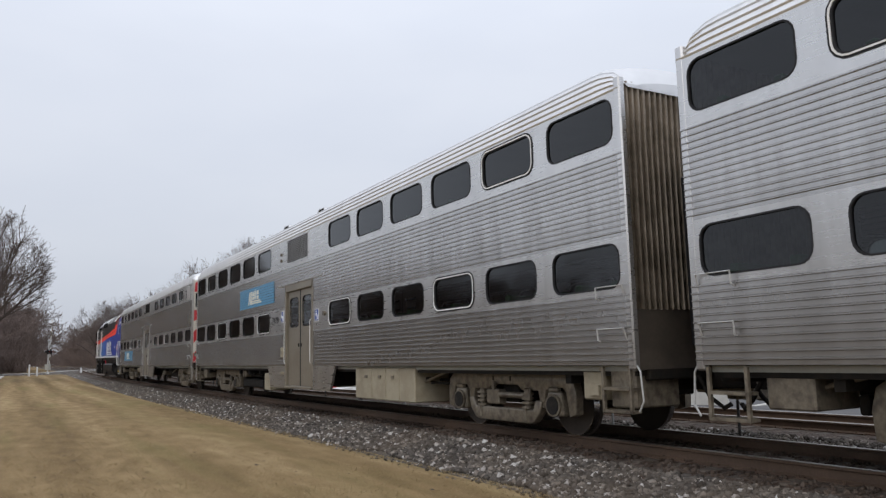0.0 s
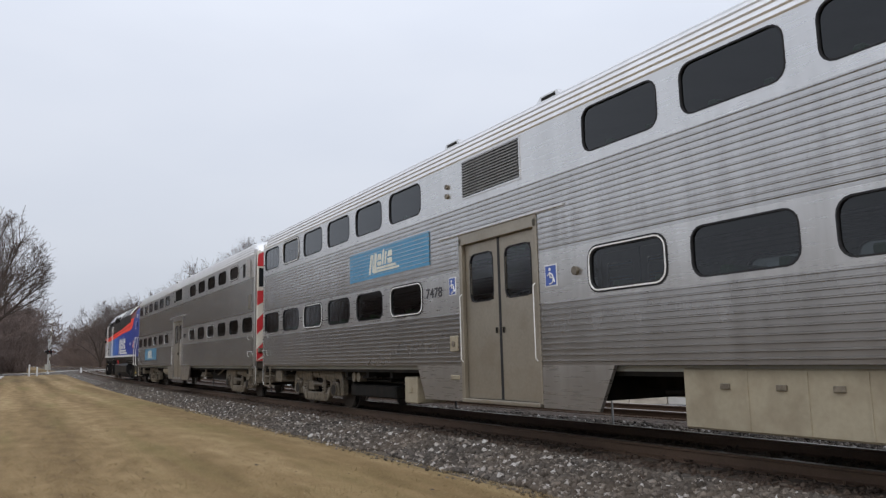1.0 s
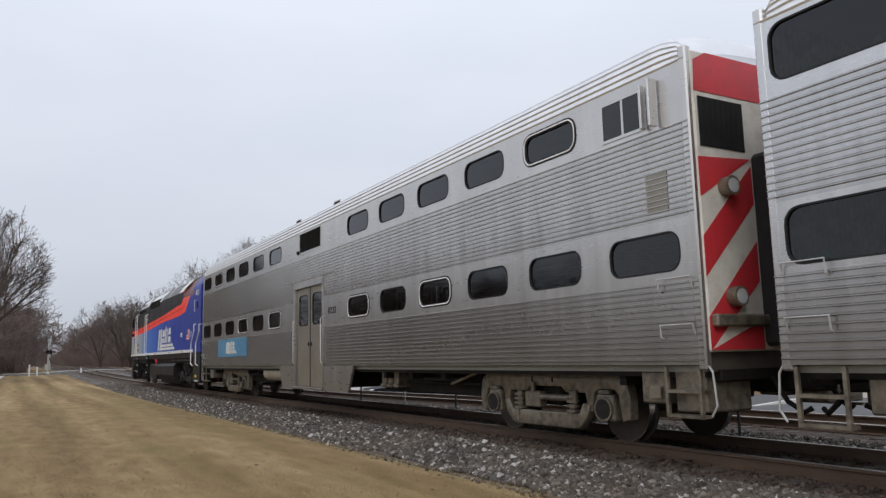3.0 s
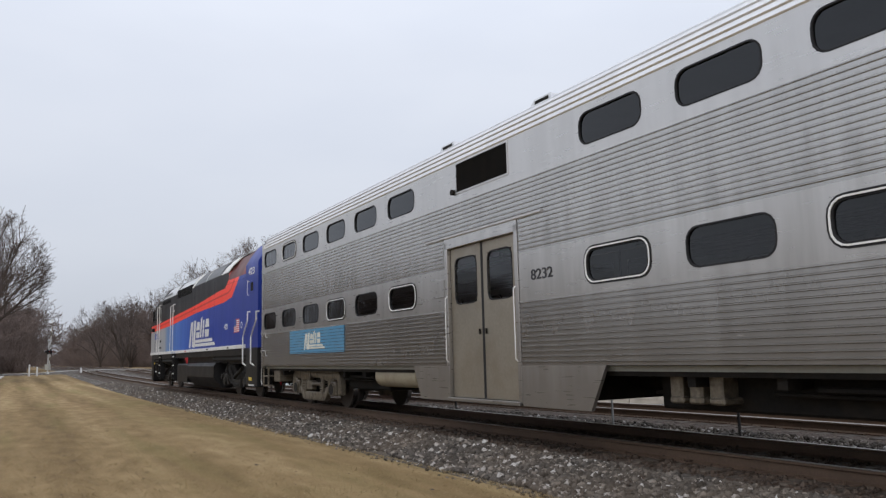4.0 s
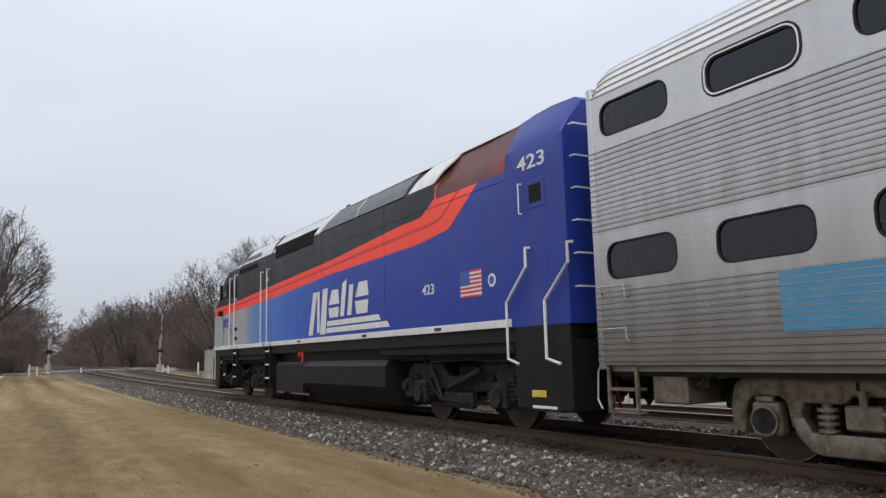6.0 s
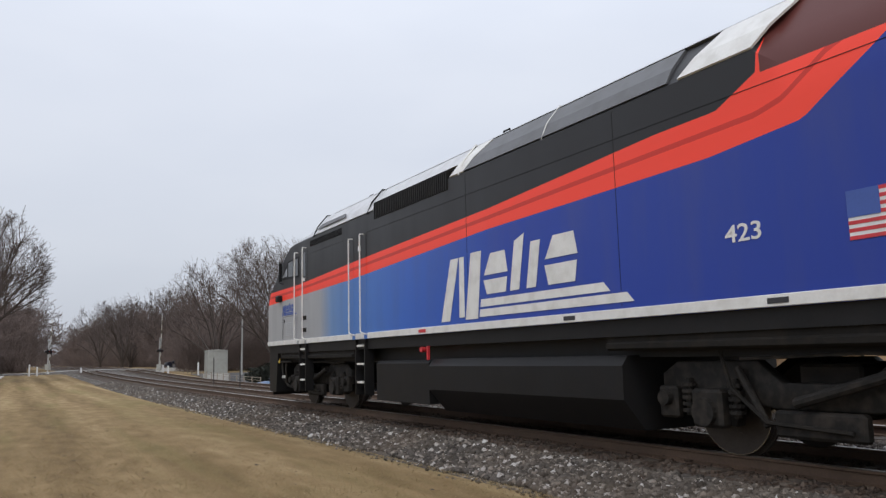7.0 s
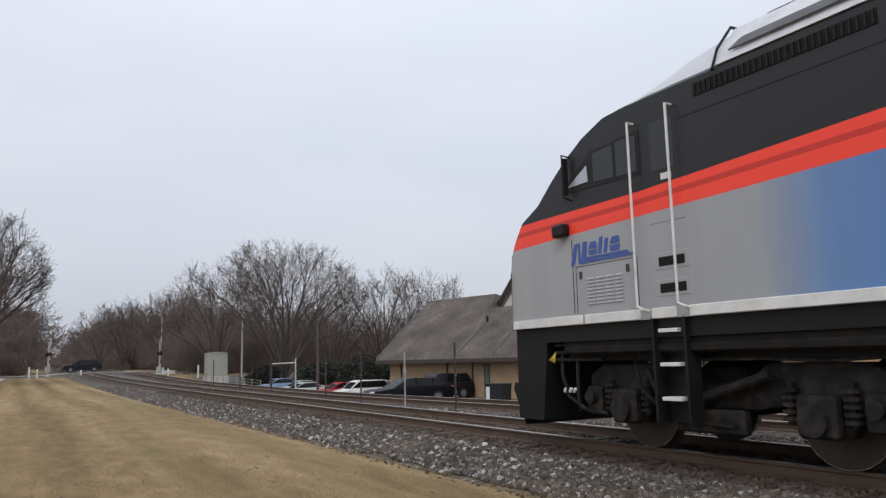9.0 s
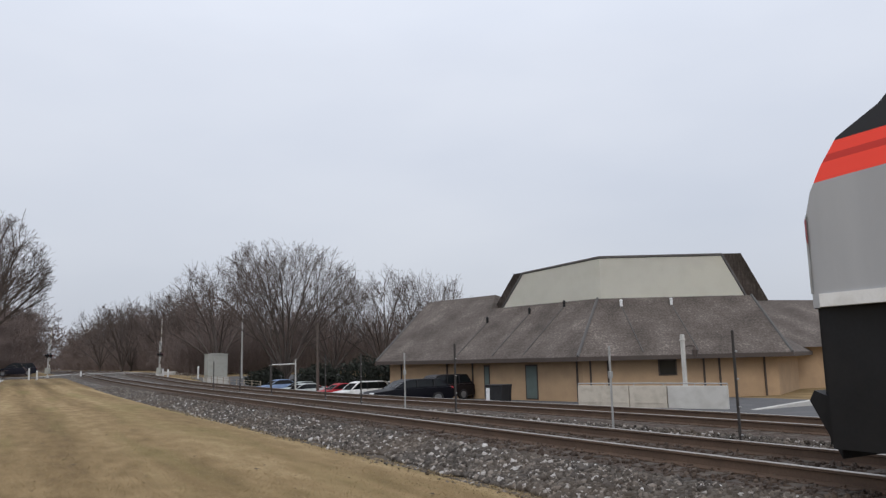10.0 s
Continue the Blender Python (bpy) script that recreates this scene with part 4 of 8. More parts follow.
def build_coach(name, label, kind):
    """kind A: trailer with wide windows; kind B: cab coach with narrower windows and a striped cab end."""
    c = empty(name, label, "passenger coach", "coaches of the train")
    flute, sheet = (M["flute"], M["sheet"]) if kind == "A" else (M["flute_b"], M["sheet_b"])
    ww_up, ww_lo = (1.40, 1.38) if kind == "A" else (1.20, 1.19)
    ups = [3.07 + 1.765 * i for i in range(6)]
    upper = [-u for u in ups[::-1]] + ups
    lower = list(upper)
    if kind == "B":
        upper = upper[1:]
    rims_up = {-9.97, 9.99} if kind == "A" else {-9.92, 10.0}
    rims_lo = {-8.2, -3.05, 3.1, 8.3} if kind == "A" else {6.65, 3.15, -3.05, -6.4}
    up_z, lo_z = ((3.92, 4.545), (2.03, 2.615)) if kind == "A" else ((4.03, 4.49), (2.145, 2.62))
    # lower fluting, window band, upper fluting, upper window band
    bands = (1.06, 1.955, 2.685, 3.775, 4.60) if kind == "A" else (1.06, 2.015, 2.755, 3.88, 4.60)
    dc = -0.14 if kind == "A" else 0.20   # the doors stand a little off the middle
    pitch = 0.079 if kind == "A" else 0.072   # of the flutes
    cut = 1.03   # half the door opening
    d0, d1 = dc - cut, dc + cut

    def rimmed(y, rims):
        return any(abs(y - q) < 0.4 for q in rims)

    for s in (-1, 1):
        lower_bm, upper_bm, lo_bm, up_bm = bmesh.new(), bmesh.new(), bmesh.new(), bmesh.new()
        for a, b in ((-END, d0 - 0.10), (d1 + 0.10, END)):
            fluted(lower_bm, s, a, b, bands[0], bands[1], pitch)
            band_with_holes(lo_bm, s, a, b, bands[1], bands[2], [(y - ww_lo / 2, y + ww_lo / 2, *lo_z) for y in lower if a < y < b], 0.17)
        fluted(upper_bm, s, -END, d0 - 0.10, bands[2], 3.30, pitch)
        fluted(upper_bm, s, d1 + 0.10, END, bands[2], 3.30, pitch)
        fluted(upper_bm, s, -END, END, 3.30, bands[3], pitch)
        band_with_holes(up_bm, s, -END, END, bands[3], bands[4], [(y - ww_up / 2, y + ww_up / 2, *up_z) for y in upper], 0.17)
        part("lower_fluting", lower_bm, flute, c, "fluted stainless steel below the windows")
        part("upper_fluting", upper_bm, flute, c, "fluted stainless steel between the decks")
        for wb in (lo_bm, up_bm):
            bmesh.ops.remove_doubles(wb, verts=wb.verts, dist=0.0006)
        part("lower_window_band", lo_bm, sheet, c)
        part("upper_window_band", up_bm, sheet, c)
        for y in upper:
            coach_window(c, s, y, *up_z, ww_up, rimmed(y, rims_up))
        for y in lower:
            coach_window(c, s, y, *lo_z, ww_lo, rimmed(y, rims_lo))
        # skirt round the vestibule, with slanted ends
        x0, x1 = sorted((s * (HALF - 0.05), s * (HALF + 0.004)))
        for poly in ([(-2.45, 0.46), (d0 - 0.09, 0.46), (d0 - 0.09, 1.06), (-2.78, 1.06)], [(d1 + 0.09, 0.46), (2.33, 0.46), (2.62, 1.06), (d1 + 0.09, 1.06)]):
            bm = bmesh.new()
            prism(bm, poly, x0, x1, "x")
            part("skirt", bm, sheet, c, "plain dusty steel skirt beside the doors")
        # door frame, header and threshold
        bm = bmesh.new()
        xo = s * (HALF + 0.02)
        for a, b in ((d0 - 0.09, d0), (d1, d1 + 0.09)):
            box(bm, *sorted((xo, s * (HALF - 0.12))), a, b, 0.50, 3.22, 0.008)
        box(bm, *sorted((xo, s * (HALF - 0.12))), d0 - 0.09, d1 + 0.09, 3.10, 3.30, 0.008)
        box(bm, *sorted((s * (HALF + 0.05), s * (HALF - 0.2))), d0 - 0.05, d1 + 0.05, 0.46, 0.52, 0.008)
        part("door_frame", bm, M["door_steel"] if kind == "A" else sheet, c)
        bm = bmesh.new()
        box(bm, *sorted((s * (HALF + 0.045), s * HALF)), d0 - 0.75, d1 + 0.75, 3.285, 3.325, 0.006)
        part("drip_rail", bm, sheet, c)
        for a, b in ((d0 + 0.015, dc - 0.03), (dc + 0.03, d1 - 0.015)):
            bm = bmesh.new()
            xd = s * (HALF - 0.055)
            r0, r1, q0, q1 = a + 0.15, b - 0.15, 2.12, 2.90
            inner = rounded(r0, r1, q0, q1, 0.13)
            xs = sorted((xd, xd - s * 0.04))
            # leaf as a frame of sheet round its window
            for (p0, p1, t0, t1) in ((a, r0, 0.53, 3.09), (r1, b, 0.53, 3.09), (r0, r1, 0.53, q0), (r0, r1, q1, 3.09)):
                box(bm, *xs, p0, p1, t0, t1)
            ring(bm, s, xd + s * 0.006, xd - s * 0.03, rounded(r0 - 0.02, r1 + 0.02, q0 - 0.02, q1 + 0.02, 0.15), inner, 1)
            leaf = part("door_leaf", bm, [M["door_steel"], M["rubber"]], c, "tan dusty steel door leaf")
            bm = bmesh.new()
            vs = [bm.verts.new((xd - s * 0.015, p, q)) for p, q in inner]
            bm.faces.new(vs if s > 0 else vs[::-1])
            part("door_window", bm, M["clear"], leaf).visible_shadow = False
            bm = bmesh.new()
            side = b - 0.07 if a < dc - 0.1 else a + 0.07
            box(bm, *sorted((xd, xd + s * 0.03)), side - 0.012, side + 0.012, 1.57, 1.66, 0.004)
            part("door_handle", bm, M["under"], leaf)
        bm = bmesh.new()
        box(bm, *sorted((s * (HALF - 0.05), s * (HALF - 0.08))), dc - 0.032, dc + 0.032, 0.53, 3.10)
        part("door_seal", bm, M["rubber"], c)
        # grab bars beside the doors
        for gy in (d0 - 0.02, d1 + 0.02):
            grab_iron(c, [(s * (HALF + 0.02), gy, 1.12), (s * (HALF + 0.06), gy, 1.16), (s * (HALF + 0.06), gy, 2.22), (s * (HALF + 0.02), gy, 2.26)], 0.009)
        # vent grille over the doors
        bm = bmesh.new()
        g0, g1, h0, h1 = (-0.88, 0.81, 3.92, 4.55) if kind == "A" else (-0.72, 0.84, 4.06, 4.56)
        ring(bm, s, s * (HALF + 0.012), s * (HALF - 0.01), [(g0 - 0.03, h0 - 0.03), (g1 + 0.03, h0 - 0.03), (g1 + 0.03, h1 + 0.03), (g0 - 0.03, h1 + 0.03)], [(g0, h0), (g1, h0), (g1, h1), (g0, h1)], 0)
        gr = part("vent_grille", bm, sheet, c, "louvred air intake above the doors")
        bm = bmesh.new()
        box(bm, *sorted((s * (HALF + 0.003), s * (HALF - 0.002))), g0, g1, h0, h1)
        part("grille_backing", bm, M["under"], gr)
        slats, thick = (13, 0.019) if kind == "A" else (22, 0.008)
        bm = bmesh.new()
        hh = (h1 - h0) / slats
        prism(bm, [(0.0, 0.0), (s * 0.022, -0.35 * hh), (s * 0.022, -0.35 * hh + thick), (0.0, thick + 0.003)], g0 + 0.01, g1 - 0.01, "y")
        slat = part("slat", bm, sheet if kind == "A" else M["under"], gr)
        for i in range(slats):
            m = pose(s * (HALF + 0.004), 0, h0 + (i + 0.6) * hh)
            if i == 0:
                slat.matrix_basis = m
            else:
                again(slat, gr, m)

    # roof: fluted shoulders and a crowned top
    bm = bmesh.new()
    pts = [(-HALF, 4.60), (-HALF - 0.012, 4.625), (-1.592, 4.685), (-1.604, 4.710), (-1.578, 4.775), (-1.588, 4.800), (-1.556, 4.865), (-1.563, 4.890), (-1.515, 4.950), (-1.515, 4.975),
           (-1.43, 5.03), (-1.25, 5.085), (-0.9, 5.14), (-0.45, 5.17), (0.0, 5.18)]
    pts = pts + [(-x, z) for x, z in pts[-2::-1]]
    half_ = [(0.0, -0.22, 0.93), (0.06, -0.13, 0.96), (0.18, -0.05, 0.985), (0.40, -0.01, 1.0), (0.60, 0.0, 1.0)]
    stations = [(-END + d, dz, k) for d, dz, k in half_] + [(END - d, dz, k) for d, dz, k in half_[::-1]]
    rows = []
    for y, dz, k in stations:
        rows.append([bm.verts.new((x * (k if z > 4.66 else 1), y, z + dz * smooth(4.66, 5.05, z) * 1.6)) for x, z in pts])
    for a, b in zip(rows, rows[1:]):
        for i in range(len(pts) - 1):
            bm.faces.new((a[i], a[i + 1], b[i + 1], b[i]))
    bmesh.ops.recalc_face_normals(bm, faces=bm.faces)
    part("roof", bm, M["roof_steel"], c, "ribbed stainless roof", 30)
    # roof hatches and vents beside the intake
    for y, l2 in ((-1.45, 0.30), (1.42, 0.30)):
        bm = bmesh.new()
        prism(bm, [(y - l2, 4.97), (y + l2, 4.97), (y + l2 * 0.5, 5.085), (y - l2 * 0.9, 5.085)], -1.46, -1.05, "x")
        box(bm, -1.468, -1.455, y - l2 * 0.7, y + l2 * 0.4, 4.99, 5.06, 0, 1)
        part("roof_vent", bm, [M["roof_steel"], M["under"]], c)

    # end walls: vertically ribbed sheet with corner posts and a gangway
    for e in (-1, 1):
        bm = bmesh.new()
        y = e * (END - 0.02)
        k = 30
        xs = [-1.52 + 3.04 * i / (k * 4) for i in range(k * 4 + 1)]
        rows = []
        for z in (1.75, 4.74):
            rows.append([bm.verts.new((x, y - e * (0.05 if i % 4 in (1, 2) else 0.0), z)) for i, x in enumerate(xs)])
        for i in range(len(xs) - 1):
            bm.faces.new((rows[0][i], rows[0][i + 1], rows[1][i + 1], rows[1][i]))
        bmesh.ops.recalc_face_normals(bm, faces=bm.faces)
        cab = kind == "B" and e < 0
        wall = part("end_wall", bm, M["end_steel"], c, "brown-tinged ribbed steel end wall")
        bm = bmesh.new()
        box(bm, -1.52, 1.52, *sorted((e * (END - 0.04), e * (END - 0.08))), 1.0, 1.76)
        part("lower_end_panel", bm, M["end_lower"], c, "dull brown plate under the ribbed end wall")
        bm = bmesh.new()
        edge_ = [(x * 0.93, z - 0.22 * 1.6 * smooth(4.66, 5.05, z)) for x, z in pts if z > 4.73]
        bm.faces.new([bm.verts.new((x, e * (END - 0.002), z)) for x, z in [(-1.49, 4.70)] + edge_ + [(1.49, 4.70)]])
        part("roof_end", bm, M["roof_steel"], c, "rounded stainless roof end")
        for s in (-1, 1):
            bm = bmesh.new()
            box(bm, *sorted((s * (HALF + 0.006), s * (HALF - 0.10))), *sorted((e * (END - 0.10), e * (END + 0.02))), 1.0, 4.78, 0.02)
            part("corner_post", bm, sheet, c)
        bm = bmesh.new()
        box(bm, -0.62, 0.62, *sorted((e * END, e * (END + 0.30))), 1.25, 3.55, 0.05)
        part("gangway", bm, M["rubber"], c, "dark rubber gangway diaphragm")
        bm = bmesh.new()
        box(bm, -0.14, 0.14, *sorted((e * (END - 0.6), e * (END + 0.40))), 0.72, 0.98, 0.03)
        box(bm, -1.3, 1.3, *sorted((e * (END - 0.35), e * (END - 0.05))), 0.86, 1.06, 0.02)
        part("coupler", bm, M["under"], c)
        for hx in (-0.5, 0.45):
            bm = bmesh.new()
            pipe(bm, [(hx, e * END, 0.9), (hx, e * (END + 0.18), 0.62), (hx * 0.9, e * (END + 0.34), 0.50), (hx * 0.8, e * (END + 0.42), 0.55)], 0.03, 6)
            part("air_hose", bm, M["under"], c)
        for s in (-1, 1):
            # corner step ladder and grab irons
            bm = bmesh.new()
            ys = (e * (END - 0.12), e * (END - 0.62))
            for yy in ys:
                box(bm, *sorted((s * (HALF - 0.06), s * (HALF - 0.02))), yy - 0.02, yy + 0.02, 0.46, 1.04)
            for zz in (0.48, 0.76):
                box(bm, *sorted((s * (HALF - 0.20), s * (HALF - 0.02))), min(ys), max(ys), zz - 0.018, zz + 0.018)
            part("corner_step", bm, M["truck"], c)
            y0, y1 = e * (END - 0.10), e * (END - 0.58)
            for zz in (2.06, 1.52):
                grab_iron(c, [(s * HALF, y0, zz - 0.14), (s * (HALF + 0.05), y0, zz), (s * (HALF + 0.06), y1, zz), (s * (HALF + 0.05), y1, zz - 0.14), (s * HALF, y1, zz - 0.16)], 0.011, "steel_post")
            grab_iron(c, [(s * (HALF - 0.03), e * (END + 0.02), 1.05), (s * (HALF - 0.03), e * (END + 0.07), 0.98), (s * (HALF - 0.03), e * (END + 0.10), 0.62), (s * (HALF - 0.03), e * (END + 0.02), 0.50)], 0.013, "steel_post")
    if kind == "B":
        # striped cab end
        y = -END - 0.012
        bm = bmesh.new()
        box(bm, -1.54, 1.54, y - 0.03, y + 0.03, 1.20, 4.72, 0.02)
        front = part("cab_front", bm, M["stripe_white"], c, "white cab end with red diagonal stripes")
        for i in range(-1, 6):
            z = 0.20 + i * 0.92
            for s in (-1, 1):
                poly = [(s * 1.53, z + 0.0), (s * 0.64, z + 0.89), (s * 0.64, z + 1.36), (s * 1.53, z + 0.47)]
                poly = [(px, min(3.48, max(1.22, pz))) for px, pz in poly]
                if max(p[1] for p in poly) - min(p[1] for p in poly) < 0.05:
                    continue
                uniq = []
                for p in poly:
                    if p not in uniq:
                        uniq.append(p)
                if len(uniq) < 3:
                    continue
                bm = bmesh.new()
                prism(bm, uniq, y - 0.036, y - 0.031, "y")
                part("warning_stripe", bm, M["red"], front)
        bm = bmesh.new()
        prism(bm, [(-1.53, 4.22), (1.53, 4.22), (1.50, 4.60), (1.30, 4.71), (-1.30, 4.71), (-1.50, 4.60)], y - 0.037, y - 0.031, "y")
        part("red_panel", bm, M["red"], front)
        for s in (-1, 1):
            bm = bmesh.new()
            box(bm, *sorted((s * 0.72, s * 1.48)), y - 0.042, y - 0.031, 3.56, 4.16, 0.004)
            part("cab_windscreen", bm, M["car_glass"], front)
            for lz in (3.10, 1.82):
                bm = bmesh.new()
                rod(bm, (s * 1.12, y - 0.03, lz), (s * 1.12, y - 0.16, lz), 0.115, 20)
                rod(bm, (s * 1.12, y - 0.16, lz), (s * 1.12, y - 0.165, lz), 0.085, 20, mat=1)
                part("lamp", bm, [M["truck"], M["headlamp"]], front, "round lamp housing")
        bm = bmesh.new()
        box(bm, -1.5, 1.5, y - 0.12, y - 0.02, 1.48, 1.62, 0.02)
        part("bumper_bar", bm, M["truck"], front)
        # cab side windows on the upper deck, with a wind wing
        for s in (-1, 1):
            bm = bmesh.new()
            for a, b in ((-11.35, -10.78), (-11.93, -11.38)):
                pass
            ring(bm, s, s * (HALF + 0.015), s * (HALF - 0.03), [(-12.06, 3.93), (-11.28, 3.93), (-11.28, 4.47), (-12.06, 4.47)], [(-12.02, 3.97), (-11.32, 3.97), (-11.32, 4.43), (-12.02, 4.43)], 0)
            box(bm, *sorted((s * (HALF + 0.012), s * HALF)), -11.70, -11.66, 3.96, 4.44)
            cw = part("cab_window", bm, sheet, c, "two-light cab side window")
            bm = bmesh.new()
            box(bm, *sorted((s * (HALF + 0.006), s * (HALF + 0.001))), -12.02, -11.32, 3.97, 4.43)
            part("pane", bm, M["car_glass"], cw)
            bm = bmesh.new()
            box(bm, *sorted((s * (HALF + 0.02), s * (HALF + 0.16))), -12.30, -12.26, 3.90, 4.50, 0.008)
            box(bm, *sorted((s * (HALF + 0.02), s * (HALF + 0.10))), -12.10, -12.06, 3.92, 4.48, 0.008)
            part("wind_wing", bm, sheet, c)
            bm = bmesh.new()
            box(bm, *sorted((s * (HALF + 0.010), s * (HALF + 0.002))), -12.36, -12.02, 2.86, 3.36, 0.003)
            part("side_hatch", bm, M["door_steel"], c)

    # floors, seats and lining seen through the glass
    for nm, x0, x1, y0, y1, z0, z1 in [("floor", -1.48, 1.48, -END + 0.1, END - 0.1, 0.98, 1.05), ("ceiling_lining", -1.45, 1.45, -END + 0.1, END - 0.1, 4.66, 4.69)] + \
            [("gallery_floor", *sorted((s * 0.45, s * 1.48)), *sorted((e * 1.3, e * (END - 0.1))), 3.05, 3.12) for s in (-1, 1) for e in (-1, 1)]:
        bm = bmesh.new()
        box(bm, x0, x1, y0, y1, z0, z1)
        part(nm, bm, M["interior"], c)
    for deck, zz in ((0, 1.05), (1, 3.12)):
        bm = bmesh.new()
        box(bm, -0.37, 0.37, 0.0, 0.12, 0.35, 1.12 if deck == 0 else 0.98, 0.02)
        box(bm, -0.37, 0.37, -0.36, 0.01, 0.34, 0.46, 0.02)
        seat = part("seat", bm, M["seat"], c, "green cloth seat" if deck == 0 else "")
        places = [(sx * 0.99, y + d, zz) for sx in (-1, 1) for y in upper for d in (-0.36, 0.40)]
        seat.location = places[0]
        for p in places[1:]:
            again(seat, c, pose(*p))

    # underframe and equipment
    bm = bmesh.new()
    box(bm, -1.45, 1.45, -END + 0.1, END - 0.1, 0.92, 1.04)
    box(bm, -0.22, 0.22, -END + 0.2, END - 0.2, 0.70, 0.95)
    box(bm, -1.35, 1.35, -1.9, 1.9, 0.55, 0.92)
    for y in (-6.5, -5.2, -4.0, 4.2, 5.4, 6.6, 11.2, -11.2):
        box(bm, -1.4, 1.4, y - 0.06, y + 0.06, 0.80, 0.95)
    for y in (-6.2, 5.9):
        rod(bm, (-1.25, y - 0.7, 0.80), (-1.25, y + 0.7, 0.80), 0.035, 6)
        rod(bm, (-1.15, y - 1.2, 0.72), (-1.15, y + 1.3, 0.74), 0.025, 6)
    part("underframe", bm, M["under"], c, "grimy black underframe")
    for s in (-1, 1):
        k = s
        if kind == "A":
            bm = bmesh.new()
            box(bm, *sorted((k * 0.75, k * 1.52)), -6.70, -3.82, 0.35, 1.02, 0.02)
            eb = part("equipment_box", bm, M["boxpaint"], c, "tan equipment box with seams")
            for yy in (-6.02, -5.40, -4.70):
                bm = bmesh.new()
                box(bm, *sorted((k * 1.515, k * 1.530)), yy - 0.012, yy + 0.012, 0.38, 1.0)
                part("seam_strip", bm, M["boxpaint"], eb)
                bm = bmesh.new()
                box(bm, *sorted((k * 1.515, k * 1.545)), yy + 0.22, yy + 0.34, 0.80, 0.86, 0.006)
                part("latch", bm, M["truck"], eb)
            bm = bmesh.new()
            box(bm, *sorted((k * 0.8, k * 1.45)), 2.95, 3.48, 0.33, 0.84, 0.02)
            box(bm, *sorted((k * 1.45, k * 1.47)), 3.15, 3.28, 0.54, 0.64, 0.004)
            part("battery_box", bm, M["boxpaint"], c)
            bm = bmesh.new()
            for yy in (6.05, 6.32):
                rod(bm, (k * 0.8, yy, 0.80), (k * 1.34, yy, 0.80), 0.11, 14)
            part("air_reservoir", bm, M["truck"], c)
            bm = bmesh.new()
            box(bm, *sorted((k * 0.6, k * 1.25)), 4.3, 6.7, 0.36, 0.62, 0.03)
            part("compressor_casing", bm, M["under"], c)
        else:
            bm = bmesh.new()
            rod(bm, (k * 1.22, 2.85, 0.84), (k * 1.22, 4.72, 0.84), 0.23, 20)
            for yy, d in ((2.85, -0.07), (4.72, 0.07)):
                rod(bm, (k * 1.22, yy, 0.84), (k * 1.22, yy + d, 0.84), 0.23, 20, r2=0.10)
            part("air_tank", bm, M["boxpaint"], c, "dull cream cylindrical air tank", 40)
            for ya, yb in ((-7.1, -3.1), (5.0, 7.3)):
                bm = bmesh.new()
                box(bm, *sorted((k * 0.1, k * 0.98)), ya, yb, 0.50, 0.95, 0.03)
                part("equipment_casing", bm, M["under"], c)
            for yy in (-4.2, -3.9, -3.6):
                bm = bmesh.new()
                box(bm, *sorted((k * 0.9, k * 1.25)), yy - 0.1, yy + 0.1, 0.62, 1.0, 0.03)
                box(bm, *sorted((k * 0.9, k * 1.30)), yy - 0.16, yy + 0.06, 0.60, 0.68, 0.02)
                part("valve", bm, M["truck"], c)
        bm = bmesh.new()
        box(bm, *sorted((k * 0.7, k * 1.46)), -END + 0.72, -END + 1.15, 0.60, 0.98, 0.02)
        box(bm, *sorted((k * 1.46, k * 1.50)), -END + 0.80, -END + 0.98, 0.66, 0.80, 0.004)
        part("end_box", bm, M["boxpaint"] if kind == "A" else M["truck"], c)
        bm = bmesh.new()
        box(bm, *sorted((k * 0.7, k * 1.46)), -END + 0.14, -END + 0.60, 0.52, 1.00, 0.02)
        part("end_box", bm, M["truck"], c)
        bm = bmesh.new()
        box(bm, *sorted((k * 0.7, k * 1.44)), END - 1.3, END - 0.75, 0.60, 0.98, 0.02)
        part("end_box", bm, M["truck"], c)
        # brake rigging bars above the rails
        for p0, p1 in (((k * 0.95, -7.4, 0.78), (k * 0.95, -3.0, 0.70)), ((k * 1.05, 3.0, 0.66), (k * 1.05, 7.2, 0.74))):
            bm = bmesh.new()
            rod(bm, p0, p1, 0.03, 6)
            part("brake_rod", bm, M["under"], c)

    x = -HALF - 0.012
    if kind == "A":
        bm = bmesh.new()
        box(bm, x - 0.006, x + 0.004, 2.05, 5.84, 2.89, 3.54, 0.002)
        band = part("blue_band", bm, M["blue_band"], c, "faded blue band over the flutes")
        mark_blocks(c, 4.78, 3.00, 1.48, 0.42, M["cream_mark"], x - 0.008)
        text_part("coach_number", "7478", 0.25, on_side(-HALF - 0.004, 1.92, 2.36), M["black_mark"], c, width=0.60)
        for yy, zz, ww in ((-1.56, 2.33, 0.28), (1.24, 2.43, 0.24)):
            bm = bmesh.new()
            box(bm, -HALF - 0.012, -HALF - 0.002, yy - ww / 2, yy + ww / 2, zz - 0.16, zz + 0.16, 0.003)
            sg = part("access_sign", bm, M["white_mark"], c, "white-edged blue wheelchair sign")
            bm = bmesh.new()
            box(bm, -HALF - 0.014, -HALF - 0.010, yy - ww / 2 + 0.02, yy + ww / 2 - 0.02, zz - 0.14, zz + 0.14)
            part("sign_field", bm, M["sign_blue"], sg)
            bm = bmesh.new()
            rod(bm, (-HALF - 0.017, yy + 0.02, zz + 0.09), (-HALF - 0.012, yy + 0.02, zz + 0.09), 0.026, 12)
